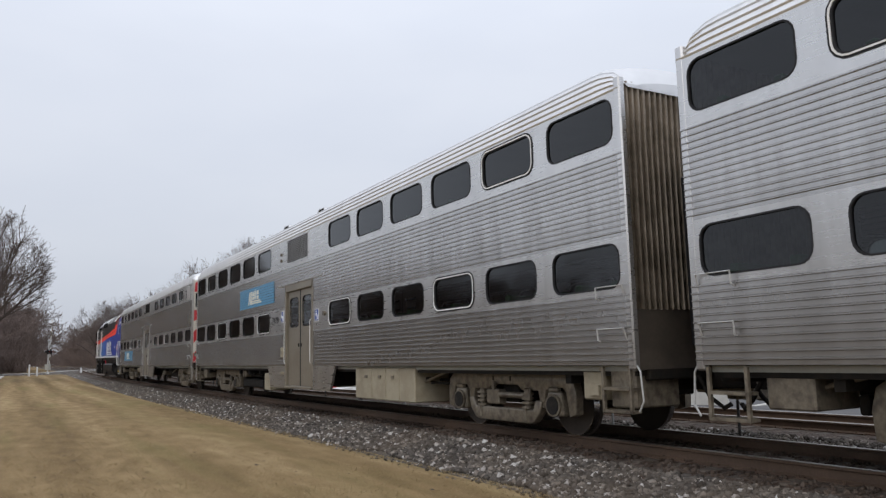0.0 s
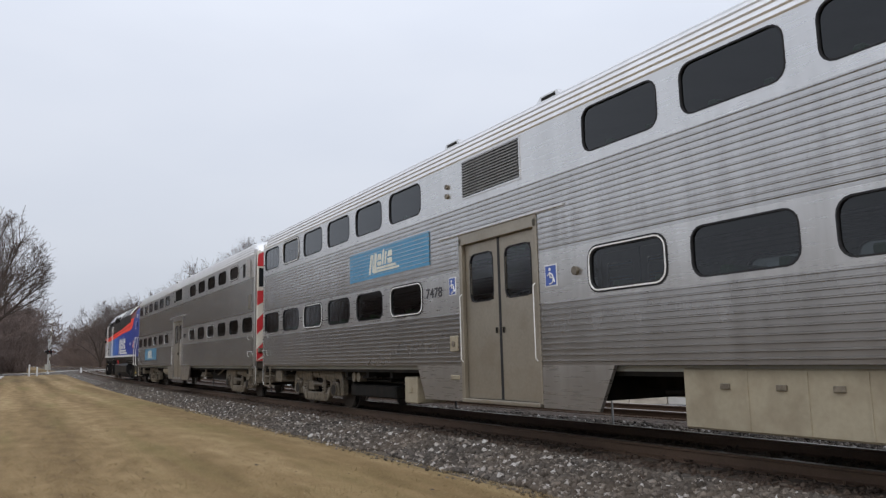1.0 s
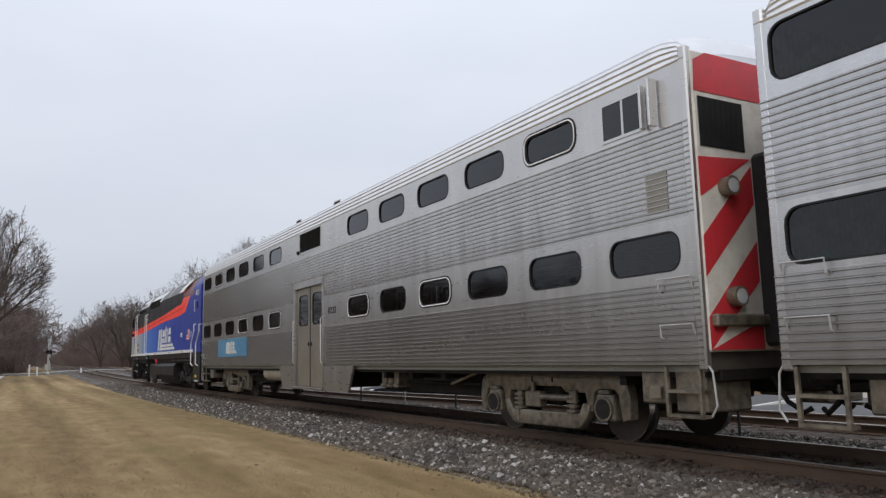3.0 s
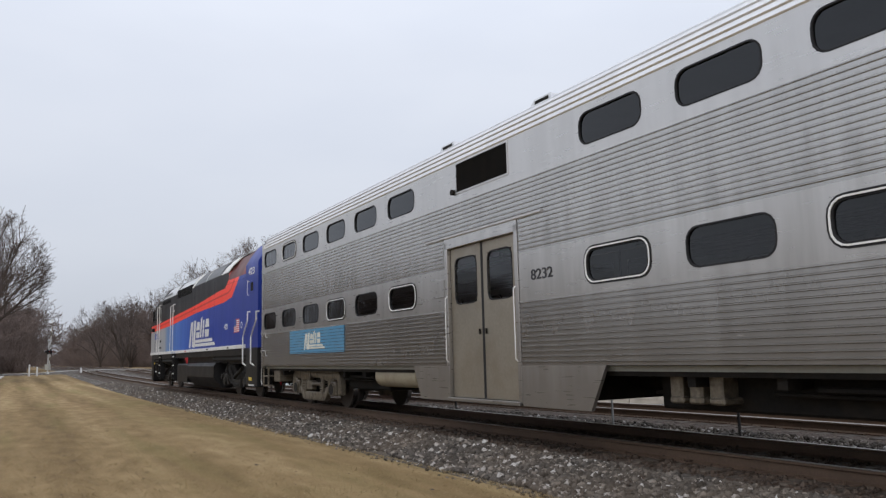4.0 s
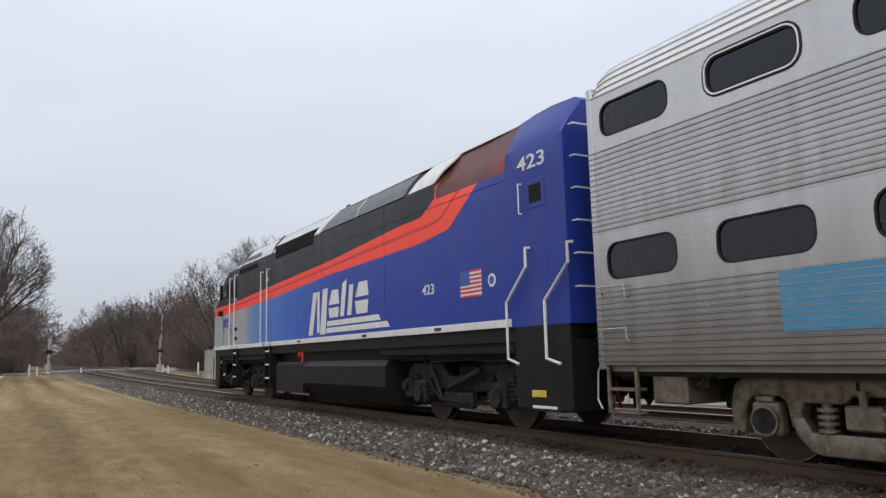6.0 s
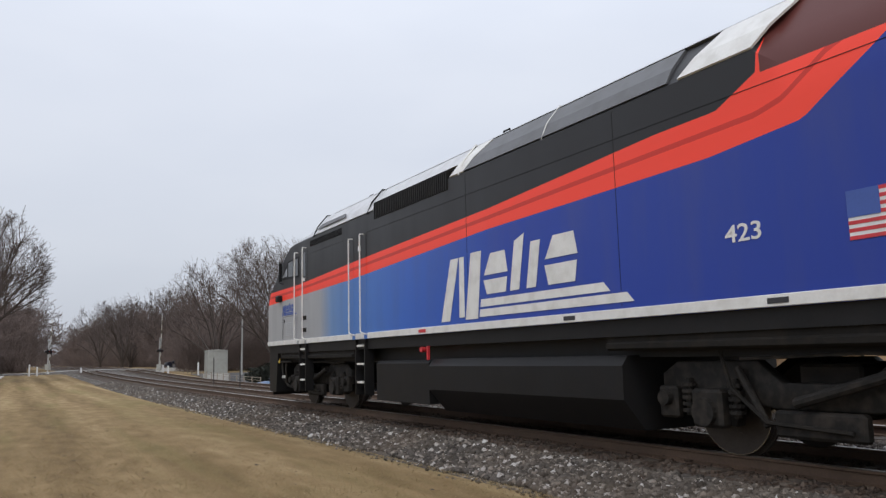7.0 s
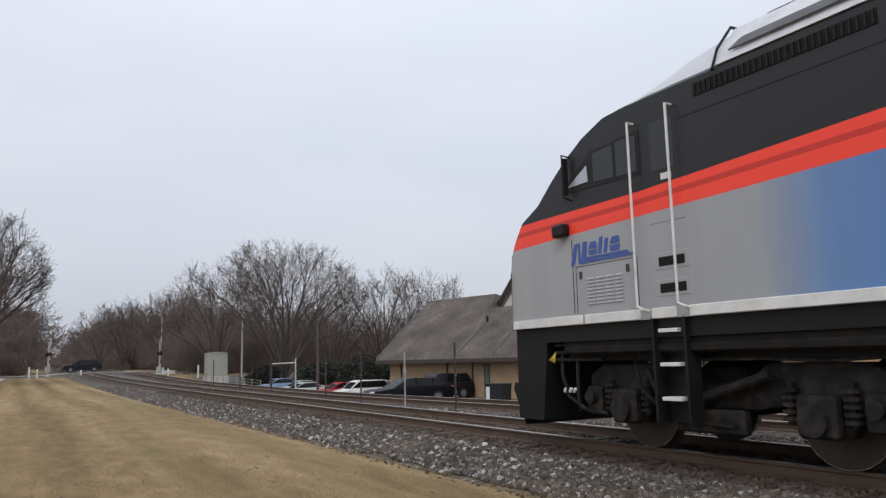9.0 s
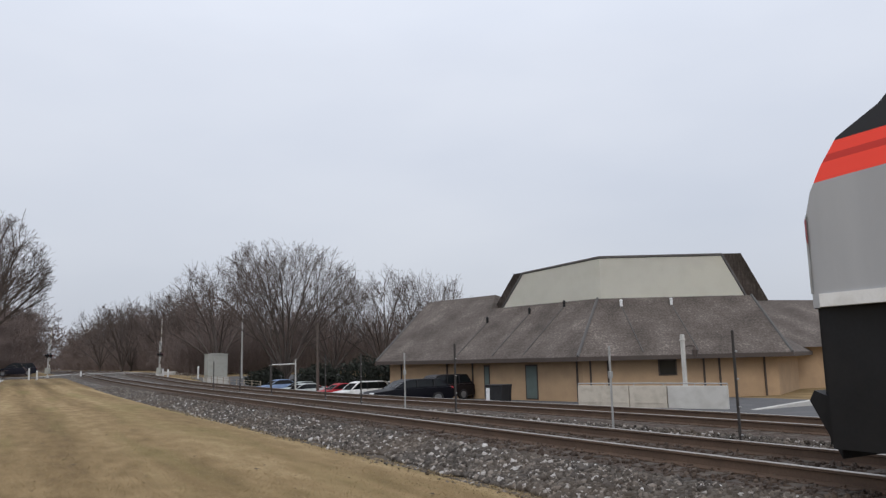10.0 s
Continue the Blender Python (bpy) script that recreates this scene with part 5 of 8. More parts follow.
            pipe(bm, [(-HALF - 0.016, yy + 0.02, zz + 0.05), (-HALF - 0.016, yy + 0.01, zz - 0.03), (-HALF - 0.016, yy - 0.06, zz - 0.03), (-HALF - 0.016, yy - 0.085, zz - 0.10)], 0.012, 5)
            loop = [(-HALF - 0.016, yy + 0.015 + 0.075 * math.cos(a), zz - 0.045 + 0.075 * math.sin(a)) for a in [radians(40 + 27 * q) for q in range(10)]]
            pipe(bm, loop, 0.011, 5)
            part("sign_figure", bm, M["white_mark"], sg)
        for zz in (4.05, 4.22):
            bm = bmesh.new()
            rod(bm, (-HALF - 0.001, 1.34, zz), (-HALF - 0.04, 1.34, zz), 0.045, 14)
            part("marker_lamp", bm, M["truck"], c)
        bm = bmesh.new()
        box(bm, -HALF - 0.03, -HALF, 1.08, 1.34, 1.30, 1.57, 0.01)
        sb = part("switch_box", bm, M["boxpaint"], c)
        bm = bmesh.new()
        rod(bm, (-HALF - 0.028, 1.21, 1.43), (-HALF - 0.045, 1.21, 1.43), 0.05, 12)
        part("knob", bm, M["truck"], sb)
        bm = bmesh.new()
        box(bm, -HALF - 0.02, -HALF, 1.06, 1.36, 0.82, 0.90, 0.01)
        part("step_bracket", bm, M["boxpaint"], c)
        bm = bmesh.new()
        rod(bm, (-HALF - 0.001, -2.12, 2.34), (-HALF - 0.05, -2.12, 2.34), 0.06, 14)
        part("marker_lamp", bm, M["truck"], c)
    else:
        bm = bmesh.new()
        box(bm, x - 0.006, x + 0.004, 6.06, 9.98, 1.38, 2.00, 0.002)
        part("blue_band", bm, M["blue_band"], c, "faded blue band over the flutes")
        mark_blocks(c, 8.80, 1.48, 1.52, 0.42, M["cream_mark"], x - 0.008)
        text_part("coach_number", "8232", 0.22, on_side(-HALF - 0.004, -1.50, 2.38), M["black_mark"], c, width=0.52)
        bm = bmesh.new()
        box(bm, -HALF - 0.016, -HALF, 1.36, 1.64, 2.26, 2.58, 0.006)
        part("switch_box", bm, sheet, c)
        bm = bmesh.new()
        rod(bm, (-HALF - 0.001, 0.96, 4.08), (-HALF - 0.05, 0.96, 4.08), 0.05, 14)
        part("marker_lamp", bm, M["under"], c)

    for y in (-9.23, 9.23):
        coach_truck(c, y, M["truck"])
        for d in (-1.29, 1.29):
            wheelset(c, y + d * 1.055, 0.457)
    return c


# ---------------------------------------------------------------- locomotive
def livery():
    """Blue flanks fading to grey at the nose, a rising orange stripe, black above it."""
    m, n, l, b = material("loco_livery")
    tc = n.new("ShaderNodeTexCoord")
    sp = n.new("ShaderNodeSeparateXYZ")
    l.new(tc.outputs["Object"], sp.inputs[0])
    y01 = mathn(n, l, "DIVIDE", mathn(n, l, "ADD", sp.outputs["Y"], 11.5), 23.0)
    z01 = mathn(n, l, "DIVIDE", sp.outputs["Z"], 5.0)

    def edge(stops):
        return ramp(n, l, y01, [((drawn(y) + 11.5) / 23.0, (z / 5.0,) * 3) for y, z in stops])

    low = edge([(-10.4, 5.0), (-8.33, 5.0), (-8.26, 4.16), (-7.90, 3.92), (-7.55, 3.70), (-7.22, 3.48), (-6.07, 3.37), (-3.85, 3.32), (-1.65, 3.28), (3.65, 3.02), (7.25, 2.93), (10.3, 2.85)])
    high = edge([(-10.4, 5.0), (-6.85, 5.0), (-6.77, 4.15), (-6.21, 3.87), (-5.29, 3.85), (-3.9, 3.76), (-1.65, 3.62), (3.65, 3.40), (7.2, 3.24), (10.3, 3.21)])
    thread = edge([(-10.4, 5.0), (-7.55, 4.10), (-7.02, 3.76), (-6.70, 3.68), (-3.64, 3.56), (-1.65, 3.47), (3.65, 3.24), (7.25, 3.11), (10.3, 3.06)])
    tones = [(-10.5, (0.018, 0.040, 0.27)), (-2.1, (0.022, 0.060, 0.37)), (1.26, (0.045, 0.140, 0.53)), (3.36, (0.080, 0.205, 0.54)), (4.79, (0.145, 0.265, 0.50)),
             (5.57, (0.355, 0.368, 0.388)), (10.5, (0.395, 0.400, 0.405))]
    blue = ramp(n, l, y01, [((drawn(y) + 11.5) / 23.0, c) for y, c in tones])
    dirt_and_reflection = noise_node(n, l, 1.3, 5, stretch=(1, 1.5, 0.3))
    blue = mixc(n, l, mathn(n, l, "MULTIPLY", ramp(n, l, dirt_and_reflection, [(0.45, (0, 0, 0)), (0.75, (1, 1, 1))]), 0.18), blue, (0.13, 0.13, 0.15))
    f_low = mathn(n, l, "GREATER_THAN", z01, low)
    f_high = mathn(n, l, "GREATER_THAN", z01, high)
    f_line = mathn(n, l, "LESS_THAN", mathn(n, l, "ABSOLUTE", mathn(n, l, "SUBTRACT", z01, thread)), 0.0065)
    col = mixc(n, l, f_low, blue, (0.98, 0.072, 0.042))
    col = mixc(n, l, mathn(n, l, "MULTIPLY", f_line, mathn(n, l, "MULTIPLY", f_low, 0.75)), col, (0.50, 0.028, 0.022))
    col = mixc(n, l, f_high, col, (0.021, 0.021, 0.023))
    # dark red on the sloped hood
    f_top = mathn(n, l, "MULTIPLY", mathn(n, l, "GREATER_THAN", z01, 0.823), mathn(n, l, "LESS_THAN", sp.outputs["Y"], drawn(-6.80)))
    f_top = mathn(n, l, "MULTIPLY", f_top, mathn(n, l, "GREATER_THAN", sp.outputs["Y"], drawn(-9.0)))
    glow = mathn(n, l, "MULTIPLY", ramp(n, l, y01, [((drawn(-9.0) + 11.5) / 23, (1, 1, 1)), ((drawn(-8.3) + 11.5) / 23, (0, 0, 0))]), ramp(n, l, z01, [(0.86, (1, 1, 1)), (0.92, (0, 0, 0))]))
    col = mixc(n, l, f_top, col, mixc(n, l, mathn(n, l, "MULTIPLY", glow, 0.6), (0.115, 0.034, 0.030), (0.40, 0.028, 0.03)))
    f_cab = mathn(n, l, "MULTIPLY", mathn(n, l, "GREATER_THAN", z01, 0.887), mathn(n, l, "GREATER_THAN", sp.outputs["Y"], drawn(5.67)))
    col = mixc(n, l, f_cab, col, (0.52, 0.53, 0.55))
    l.new(col, b.inputs["Base Color"])
    k = noise_node(n, l, 25, 4)
    l.new(mathn(n, l, "ADD", 0.30, mathn(n, l, "MULTIPLY", dirt_and_reflection, 0.22)), b.inputs["Roughness"])
    b.inputs["Specular IOR Level"].default_value = 0.34
    bump(n, l, b, k, 0.03, 0.003)
    return m


LOCO_TOP = [(-10.33, 4.96), (-10.2, 5.05), (-9.75, 5.08), (-9.3, 5.06), (-8.8, 4.99), (-8.0, 4.95), (5.6, 4.95), (6.1, 4.91), (6.6, 4.84), (7.06, 4.74), (7.86, 4.52), (8.30, 4.36), (8.68, 4.15), (9.05, 3.88), (9.38, 3.60), (9.58, 3.51),
            (9.82, 3.40), (10.02, 3.16), (10.17, 2.90), (10.28, 2.62), (10.35, 2.2), (10.37, 1.62)]


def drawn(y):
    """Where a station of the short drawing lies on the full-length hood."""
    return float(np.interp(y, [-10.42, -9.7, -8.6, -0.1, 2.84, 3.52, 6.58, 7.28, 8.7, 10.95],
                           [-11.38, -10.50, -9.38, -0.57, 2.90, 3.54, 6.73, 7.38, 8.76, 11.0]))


def loco_half_width(y):
    return float(np.interp(y, [-10.4, 9.4, 9.9, 10.15, 10.26, 10.33, 10.37], [1.54, 1.54, 1.525, 1.50, 1.46, 1.38, 1.24]))


def build_loco():
    lo = empty("locomotive", "blue, orange and grey diesel locomotive with a raked nose", "locomotive")
    paint = livery()
    bm = bmesh.new()
    ys = [-10.33, -10.2, -9.75, -9.3, -9.03, -8.98, -8, -7.05, -6.72] + [-6 + i for i in range(13)] + [6.6, 7.06, 7.5, 7.86, 8.3, 8.68, 9.05, 9.38, 9.58, 9.82, 10.02, 10.17, 10.28, 10.35, 10.37]
    rows = []
    for y in ys:
        zt = float(np.interp(y, [p[0] for p in LOCO_TOP[:-1]], [p[1] for p in LOCO_TOP[:-1]]))
        w = loco_half_width(y)
        zs = min(4.115 if -9.0 < y < -6.9 else 4.39, zt - 0.06 - 0.10 * smooth(2.4, 3.2, zt))
        half = [(w, 1.64 + (zs - 1.64) * i / 6) for i in range(7)]
        cut_in = 0.40 if zt > 4.6 else 0.40 * smooth(2.5, 4.6, zt) + 0.08
        half += [(w - cut_in * 0.35, zs + (zt - 0.04 - zs) * 0.42), (w - cut_in, zt - 0.04), (w * 0.45, zt - 0.01), (0.0, zt)]
        loop = [(-x, z) for x, z in half] + [(x, z) for x, z in half[-2::-1]]
        rows.append([bm.verts.new((x, y, z)) for x, z in loop])
    for a, b in zip(rows, rows[1:]):
        for i in range(len(a) - 1):
            bm.faces.new((a[i], a[i + 1], b[i + 1], b[i]))
    bm.faces.new(rows[0])
    bm.faces.new(rows[-1][::-1])
    bmesh.ops.recalc_face_normals(bm, faces=bm.faces)
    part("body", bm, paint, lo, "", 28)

    # roof: light panels, hatch edges and fan rings over the sloped shoulders
    for a, b, z, mat in ((1.5, 5.5, 4.972, "loco_roof"), (-0.6, 1.35, 4.972, "loco_roof"), (-9.2, -0.7, 4.976, "loco_grey")):
        bm = bmesh.new()
        prism(bm, [(-1.16, z - 0.03), (-1.10, z + 0.012), (1.10, z + 0.012), (1.16, z - 0.03)], a, b, "y")
        part("roof_panel", bm, M[mat], lo)
    for a, b, mat in ((2.42, 5.9, "loco_roof"), (-0.75, 2.38, "loco_roof"), (-5.55, -0.9, "loco_dark_grey")):
        for s in (-1, 1):
            bm = bmesh.new()
            w = 1.54
            poly = [(s * (w - 0.010), 4.40), (s * (w - 0.135), 4.615), (s * (w - 0.39), 4.905), (s * (w - 0.43), 4.885), (s * (w - 0.18), 4.60), (s * (w - 0.045), 4.40)]
            if a == -0.75:   # above the intake only the upper part is panelled
                poly = [(s * (w - 0.115), 4.60), (s * (w - 0.135), 4.625), (s * (w - 0.39), 4.905), (s * (w - 0.43), 4.885), (s * (w - 0.18), 4.60)]
            poly = [(px + s * 0.02, pz + 0.02) for px, pz in poly]
            prism(bm, poly, a, b, "y")
            part("shoulder_panel", bm, M[mat], lo)
    for s in (-1, 1):
        bm = bmesh.new()
        bm.free()
        for near_, far_ in ((-5.72, -6.72), (-0.50, -0.95)):
            bm = bmesh.new()
            rows = [[bm.verts.new((s * (1.54 + px), py, pz)) for px, py, pz in ((0.014, a, 4.42), (-0.108, a - 0.17, 4.645), (-0.370, a - 0.40, 4.94))] for a in (near_, far_)]
            for i in range(2):
                bm.faces.new((rows[0][i], rows[1][i], rows[1][i + 1], rows[0][i + 1]))
            bmesh.ops.recalc_face_normals(bm, faces=bm.faces)
            bmesh.ops.solidify(bm, geom=bm.faces[:], thickness=0.03)
            part("shoulder_patch", bm, M["loco_white"], lo, "pale slanted panel on the shoulder")
        # dark vent slot in the light shoulder above the cab doors
        bm = bmesh.new()
        f = bm.faces.new([bm.verts.new((s * (1.54 + px), py, pz)) for px, py, pz in ((-0.030, 3.95, 4.535), (-0.030, 5.75, 4.535), (-0.085, 5.60, 4.64), (-0.085, 4.05, 4.64))])
        bmesh.ops.recalc_face_normals(bm, faces=bm.faces)
        bmesh.ops.solidify(bm, geom=[f], thickness=0.02)
        part("shoulder_vent", bm, M["loco_dark_grey"], lo, "dark vent slot in the light roof shoulder")
    for y in (2.62, 5.95, -0.82, -3.15):
        bm = bmesh.new()
        for s in (-1, 1):
            pipe(bm, [(s * 1.56, y, 4.38), (s * 1.44, y, 4.65), (s * 1.18, y, 4.96), (0.0, y, 5.0)], 0.018 if y > -3 else 0.008, 6)
        part("roof_joint", bm, M["loco_white"] if y < 0 else M["loco_black"], lo)
    for y in (0.4, -2.5, -4.2, -6.4):
        bm = bmesh.new()
        rod(bm, (0, y, 4.96), (0, y, 5.05), 0.55, 24)
        part("roof_fan", bm, M["loco_black"], lo)
    for y, x in ((3.6, -1.0), (-1.6, -1.05), (-8.9, -1.0), (4.3, -0.9)):
        bm = bmesh.new()
        pipe(bm, [(x, y - 0.1, 4.95), (x, y - 0.08, 5.04), (x, y + 0.08, 5.04), (x, y + 0.1, 4.95)], 0.02, 6)
        part("lifting_lug", bm, M["loco_black"], lo)

    for s in (-1, 1):
        xo = s * 1.54
        # long louvred intakes on the shoulder
        for a, b, z0, z1 in ((-0.42, 2.35, 4.20, 4.57), (4.15, 6.25, 4.16, 4.32)):
            bm = bmesh.new()
            box(bm, *sorted((xo + s * 0.006, xo - s * (0.25 if z1 > 4.4 else 0.05))), a, b, z0, z1, 0.004)
            gr = part("intake_grille", bm, M["under"], lo, "black louvred intake")
            bm = bmesh.new()
            box(bm, *sorted((xo + s * 0.022, xo)), -0.012, 0.012, z0 + 0.01, z1 - 0.01)
            k = int((b - a) / 0.07)
            sl = part("slat", bm, M["loco_black"], gr)
            for i in range(k):
                mm = pose(0, a + (i + 0.5) * (b - a) / k, 0)
                if i == 0:
                    sl.matrix_basis = mm
                else:
                    again(sl, gr, mm)
        # body seams
        bm = bmesh.new()
        for yy in (-1.0, -4.6):
            box(bm, *sorted((xo + s * 0.003, xo - s * 0.01)), yy - 0.003, yy + 0.003, 1.80, 4.36)
        box(bm, *sorted((xo + s * 0.005, xo - s * 0.01)), -9.0, 6.5, 3.98, 3.986)
        part("panel_seam", bm, M["loco_black"], lo)
        # white sill, broken at the doors
        for a, b in ((-9.05, 2.68), (2.86, 3.34), (3.56, 6.50), (6.70, 7.12), (7.34, 8.40), (8.46, 9.15)):
            bm = bmesh.new()
            box(bm, *sorted((xo + s * 0.020, xo - s * 0.10)), a, b, 1.645, 1.77, 0.006)
            part("sill", bm, M["loco_white"], lo, "white sill stripe")
        bm = bmesh.new()
        pts = [(9.15, loco_half_width(9.15)), (9.5, loco_half_width(9.5)), (9.8, loco_half_width(9.8)), (10.15, loco_half_width(10.15)), (10.37, loco_half_width(10.37))]
        out = [(s * (w + 0.022), y) for y, w in pts]
        inn = [(s * (w - 0.05), y) for y, w in pts]
        prism(bm, out + inn[::-1], 1.645, 1.77, "z")
        part("sill", bm, M["loco_white"], lo, "white sill stripe")
        # cab window, door and ladder recesses
        bm = bmesh.new()
        prism(bm, [(7.18, 3.45), (8.80, 3.50), (8.74, 3.56), (8.13, 3.98), (7.18, 4.02)], *sorted((xo + s * 0.008, xo - s * 0.03)), "x")
        cw = part("cab_window_frame", bm, M["rubber"], lo)
        for quad, mt, lab in (([(7.24, 3.50), (7.62, 3.51), (7.62, 3.97), (7.24, 3.97)], "car_glass", ""), ([(7.68, 3.52), (8.08, 3.54), (8.08, 3.93), (7.68, 3.96)], "car_glass", ""),
                              ([(8.20, 3.57), (8.66, 3.56), (8.22, 3.80)], "quarter_light", "pale quarter light with the sky painted into its glass")):
            bm = bmesh.new()
            prism(bm, quad, *sorted((xo + s * 0.013, xo + s * 0.004)), "x")
            part("pane", bm, M[mt], cw, lab)
        bm = bmesh.new()
        box(bm, *sorted((xo + s * 0.006, xo - s * 0.03)), 6.46, 7.10, 2.78, 4.16, 0.012)
        dr = part("cab_door", bm, paint, lo, "cab side door")
        bm = bmesh.new()
        box(bm, *sorted((xo + s * 0.012, xo + s * 0.002)), 6.58, 6.98, 3.42, 4.06, 0.006)
        part("door_window", bm, M["car_glass"], dr)
        bm = bmesh.new()
        box(bm, *sorted((xo + s * 0.016, xo + s * 0.002)), 6.64, 6.82, 3.30, 3.38, 0.003)
        part("label_plate", bm, M["white_mark"], dr)
        for z0 in (1.90, 2.22):
            bm = bmesh.new()
            box(bm, *sorted((xo + s * 0.006, xo - s * 0.02)), 6.45, 7.02, z0, z0 + 0.20, 0.004)
            rc = part("step_recess", bm, paint, lo)
            # flat dark plate that stands for the shade inside the recess
            bm = bmesh.new()
            box(bm, *sorted((xo + s * 0.010, xo + s * 0.002)), 6.52, 6.95, z0 + 0.04, z0 + 0.15)
            part("recess_shade", bm, M["under"], rc)
        # engine-room door
        bm = bmesh.new()
        ring(bm, s, xo + s * 0.006, xo - s * 0.01, [(2.72, 1.86), (3.46, 1.86), (3.46, 3.92), (2.72, 3.92)], [(2.74, 1.88), (3.44, 1.88), (3.44, 3.90), (2.74, 3.90)], 0)
        sd = part("side_door", bm, paint, lo)
        bm = bmesh.new()
        box(bm, *sorted((xo + s * 0.012, xo)), 3.02, 3.16, 3.62, 3.73)
        part("label_plate", bm, M["white_mark"], sd)
        # handrails
        for yy, z1 in ((7.28, 4.12), (6.58, 4.18), (3.52, 3.94), (2.84, 3.96)):
            grab_iron(lo, [(xo, yy, z1), (xo + s * 0.10, yy, z1), (xo + s * 0.10, yy, z1 - 0.05), (xo + s * 0.10, yy, 1.80), (xo + s * 0.09, yy - 0.08, 1.76), (xo, yy - 0.10, 1.74)], 0.018, "loco_white")
        # boarding steps below the doors
        for yy in (6.88, 3.12):
            bm = bmesh.new()
            for d in (-0.27, 0.27):
                box(bm, *sorted((xo, xo - s * 0.22)), yy + d - 0.02, yy + d + 0.02, 0.42, 1.66)
            box(bm, *sorted((xo - s * 0.20, xo - s * 0.23)), yy - 0.27, yy + 0.27, 0.42, 1.62)
            st = part("step_well", bm, M["loco_black"], lo)
            for zz in (0.70, 1.10, 1.50):
                bm = bmesh.new()
                box(bm, *sorted((xo + s * 0.01, xo - s * 0.20)), yy - 0.16, yy + 0.16, zz - 0.025, zz + 0.02, 0.004)
                part("step_tread", bm, M["loco_white"], st)
        # nose louvre and lamp
        bm = bmesh.new()
        for i in range(8):
            for q in range(4):
                prism(bm, [(xo - s * 0.02, 1.90 + i * 0.048), (xo + s * 0.016, 1.90 + i * 0.048), (xo - s * 0.004, 1.932 + i * 0.048)], 7.62 + q * 0.19, 7.76 + q * 0.19, "y")
        part("nose_louvre", bm, paint, lo)
        for q0, q1, z0, z1 in ((8.62, 8.634, 1.80, 2.82), (8.555, 8.565, 1.80, 2.44), (7.40, 8.56, 2.425, 2.433), (7.34, 7.352, 1.82, 2.42)):
            bm = bmesh.new()
            box(bm, *sorted((xo + s * 0.003, xo - s * 0.01)), q0, q1, z0, z1)
            part("panel_seam", bm, M["loco_black"], lo)
        for q in (7.52, 8.46):
            bm = bmesh.new()
            box(bm, *sorted((xo + s * 0.014, xo - s * 0.01)), q - 0.03, q + 0.03, 2.26, 2.36, 0.008)
            part("panel_latch", bm, M["black_mark"], lo)
        # air pipes and hoses behind the pilot
        for z in (1.38, 1.27, 1.17):
            bm = bmesh.new()
            pipe(bm, [(s * 1.36, 8.30, z), (s * 1.36, 9.34, z), (s * 1.20, 9.44, z)], 0.026, 6)
            part("air_pipe", bm, M["truck_dark"], lo)
        for q, dq in ((9.20, -0.75), (8.86, 0.12)):
            bm = bmesh.new()
            pipe(bm, [(s * 1.34, q, 1.30), (s * 1.36, q - 0.01, 0.95), (s * 1.34, q + 0.15 * dq, 0.66), (s * 1.28, q + 0.55 * dq, 0.48), (s * 1.18, q + dq, 0.44)], 0.028, 6)
            part("air_hose", bm, M["truck_dark"], lo)
        bm = bmesh.new()
        for k in range(4):
            rod(bm, (s * 1.41, 9.27, 1.27), (s * 1.42, 9.30 + 0.035 * k, 1.13 + 0.012 * k), 0.009, 5)
        part("cable_tie", bm, M["yellow"], lo, "bright yellow plastic cable ties")
        for q in (9.16, 9.04, 8.95):
            bm = bmesh.new()
            rod(bm, (s * 1.36, q, 0.72), (s * 1.37, q - 0.04, 0.77), 0.022, 8)
            part("hose_coupling", bm, M["rim"], lo, "bright metal hose coupling")
        bm = bmesh.new()
        box(bm, *sorted((xo + s * 0.14, xo - s * 0.02)), 8.66, 8.92, 2.88, 3.06, 0.03)
        part("ditch_lamp_box", bm, M["loco_black"], lo)
        bm = bmesh.new()
        pipe(bm, [(xo, 8.60, 4.0), (s * 1.66, 8.62, 4.02), (s * 1.66, 8.62, 3.42), (xo, 8.60, 3.38)], 0.014, 6)
        box(bm, *sorted((s * 1.57, s * 1.66)), 8.60, 8.625, 3.45, 3.98, 0.004)
        part("mirror", bm, M["loco_black"], lo)
        # rear corner steps and rails
        for k, (y0, y1, za) in enumerate(((-9.58, -9.05, 2.80), (-10.42, -9.95, 2.76))):
            grab_iron(lo, [(xo - s * 0.02, y0, za + 0.01), (xo + s * 0.09, y0, za), (xo + s * 0.09, y0, za - 0.28), (xo + s * 0.09, y1, za - 0.78), (xo + s * 0.09, y1, 1.16), (xo + s * 0.05, y1 - 0.22, 1.08)], 0.024, "loco_white")
        bm = bmesh.new()
        box(bm, *sorted((xo, xo - s * 0.5)), -10.30, -9.10, 0.42, 1.66, 0.02)
        box(bm, *sorted((xo + s * 0.01, xo - s * 0.3)), -10.10, -9.40, 0.40, 0.46)
        part("rear_step_well", bm, M["loco_black"], lo)
        for zz, mt in ((0.46, "loco_white"), (0.66, "yellow")):
            bm = bmesh.new()
            box(bm, *sorted((xo + s * 0.016, xo - s * 0.02)), -10.02 if mt == "loco_white" else -9.82, -9.52, zz - (0.02 if mt == "loco_white" else 0.06), zz + (0.02 if mt == "loco_white" else 0.04), 0.004)
            part("step_edge", bm, M[mt], lo)

    # square vent, numbers, flag and mark on the flank
    x = -1.54
    bm = bmesh.new()
    box(bm, x - 0.008, x + 0.02, -9.95, -9.55, 3.40, 3.82, 0.006)
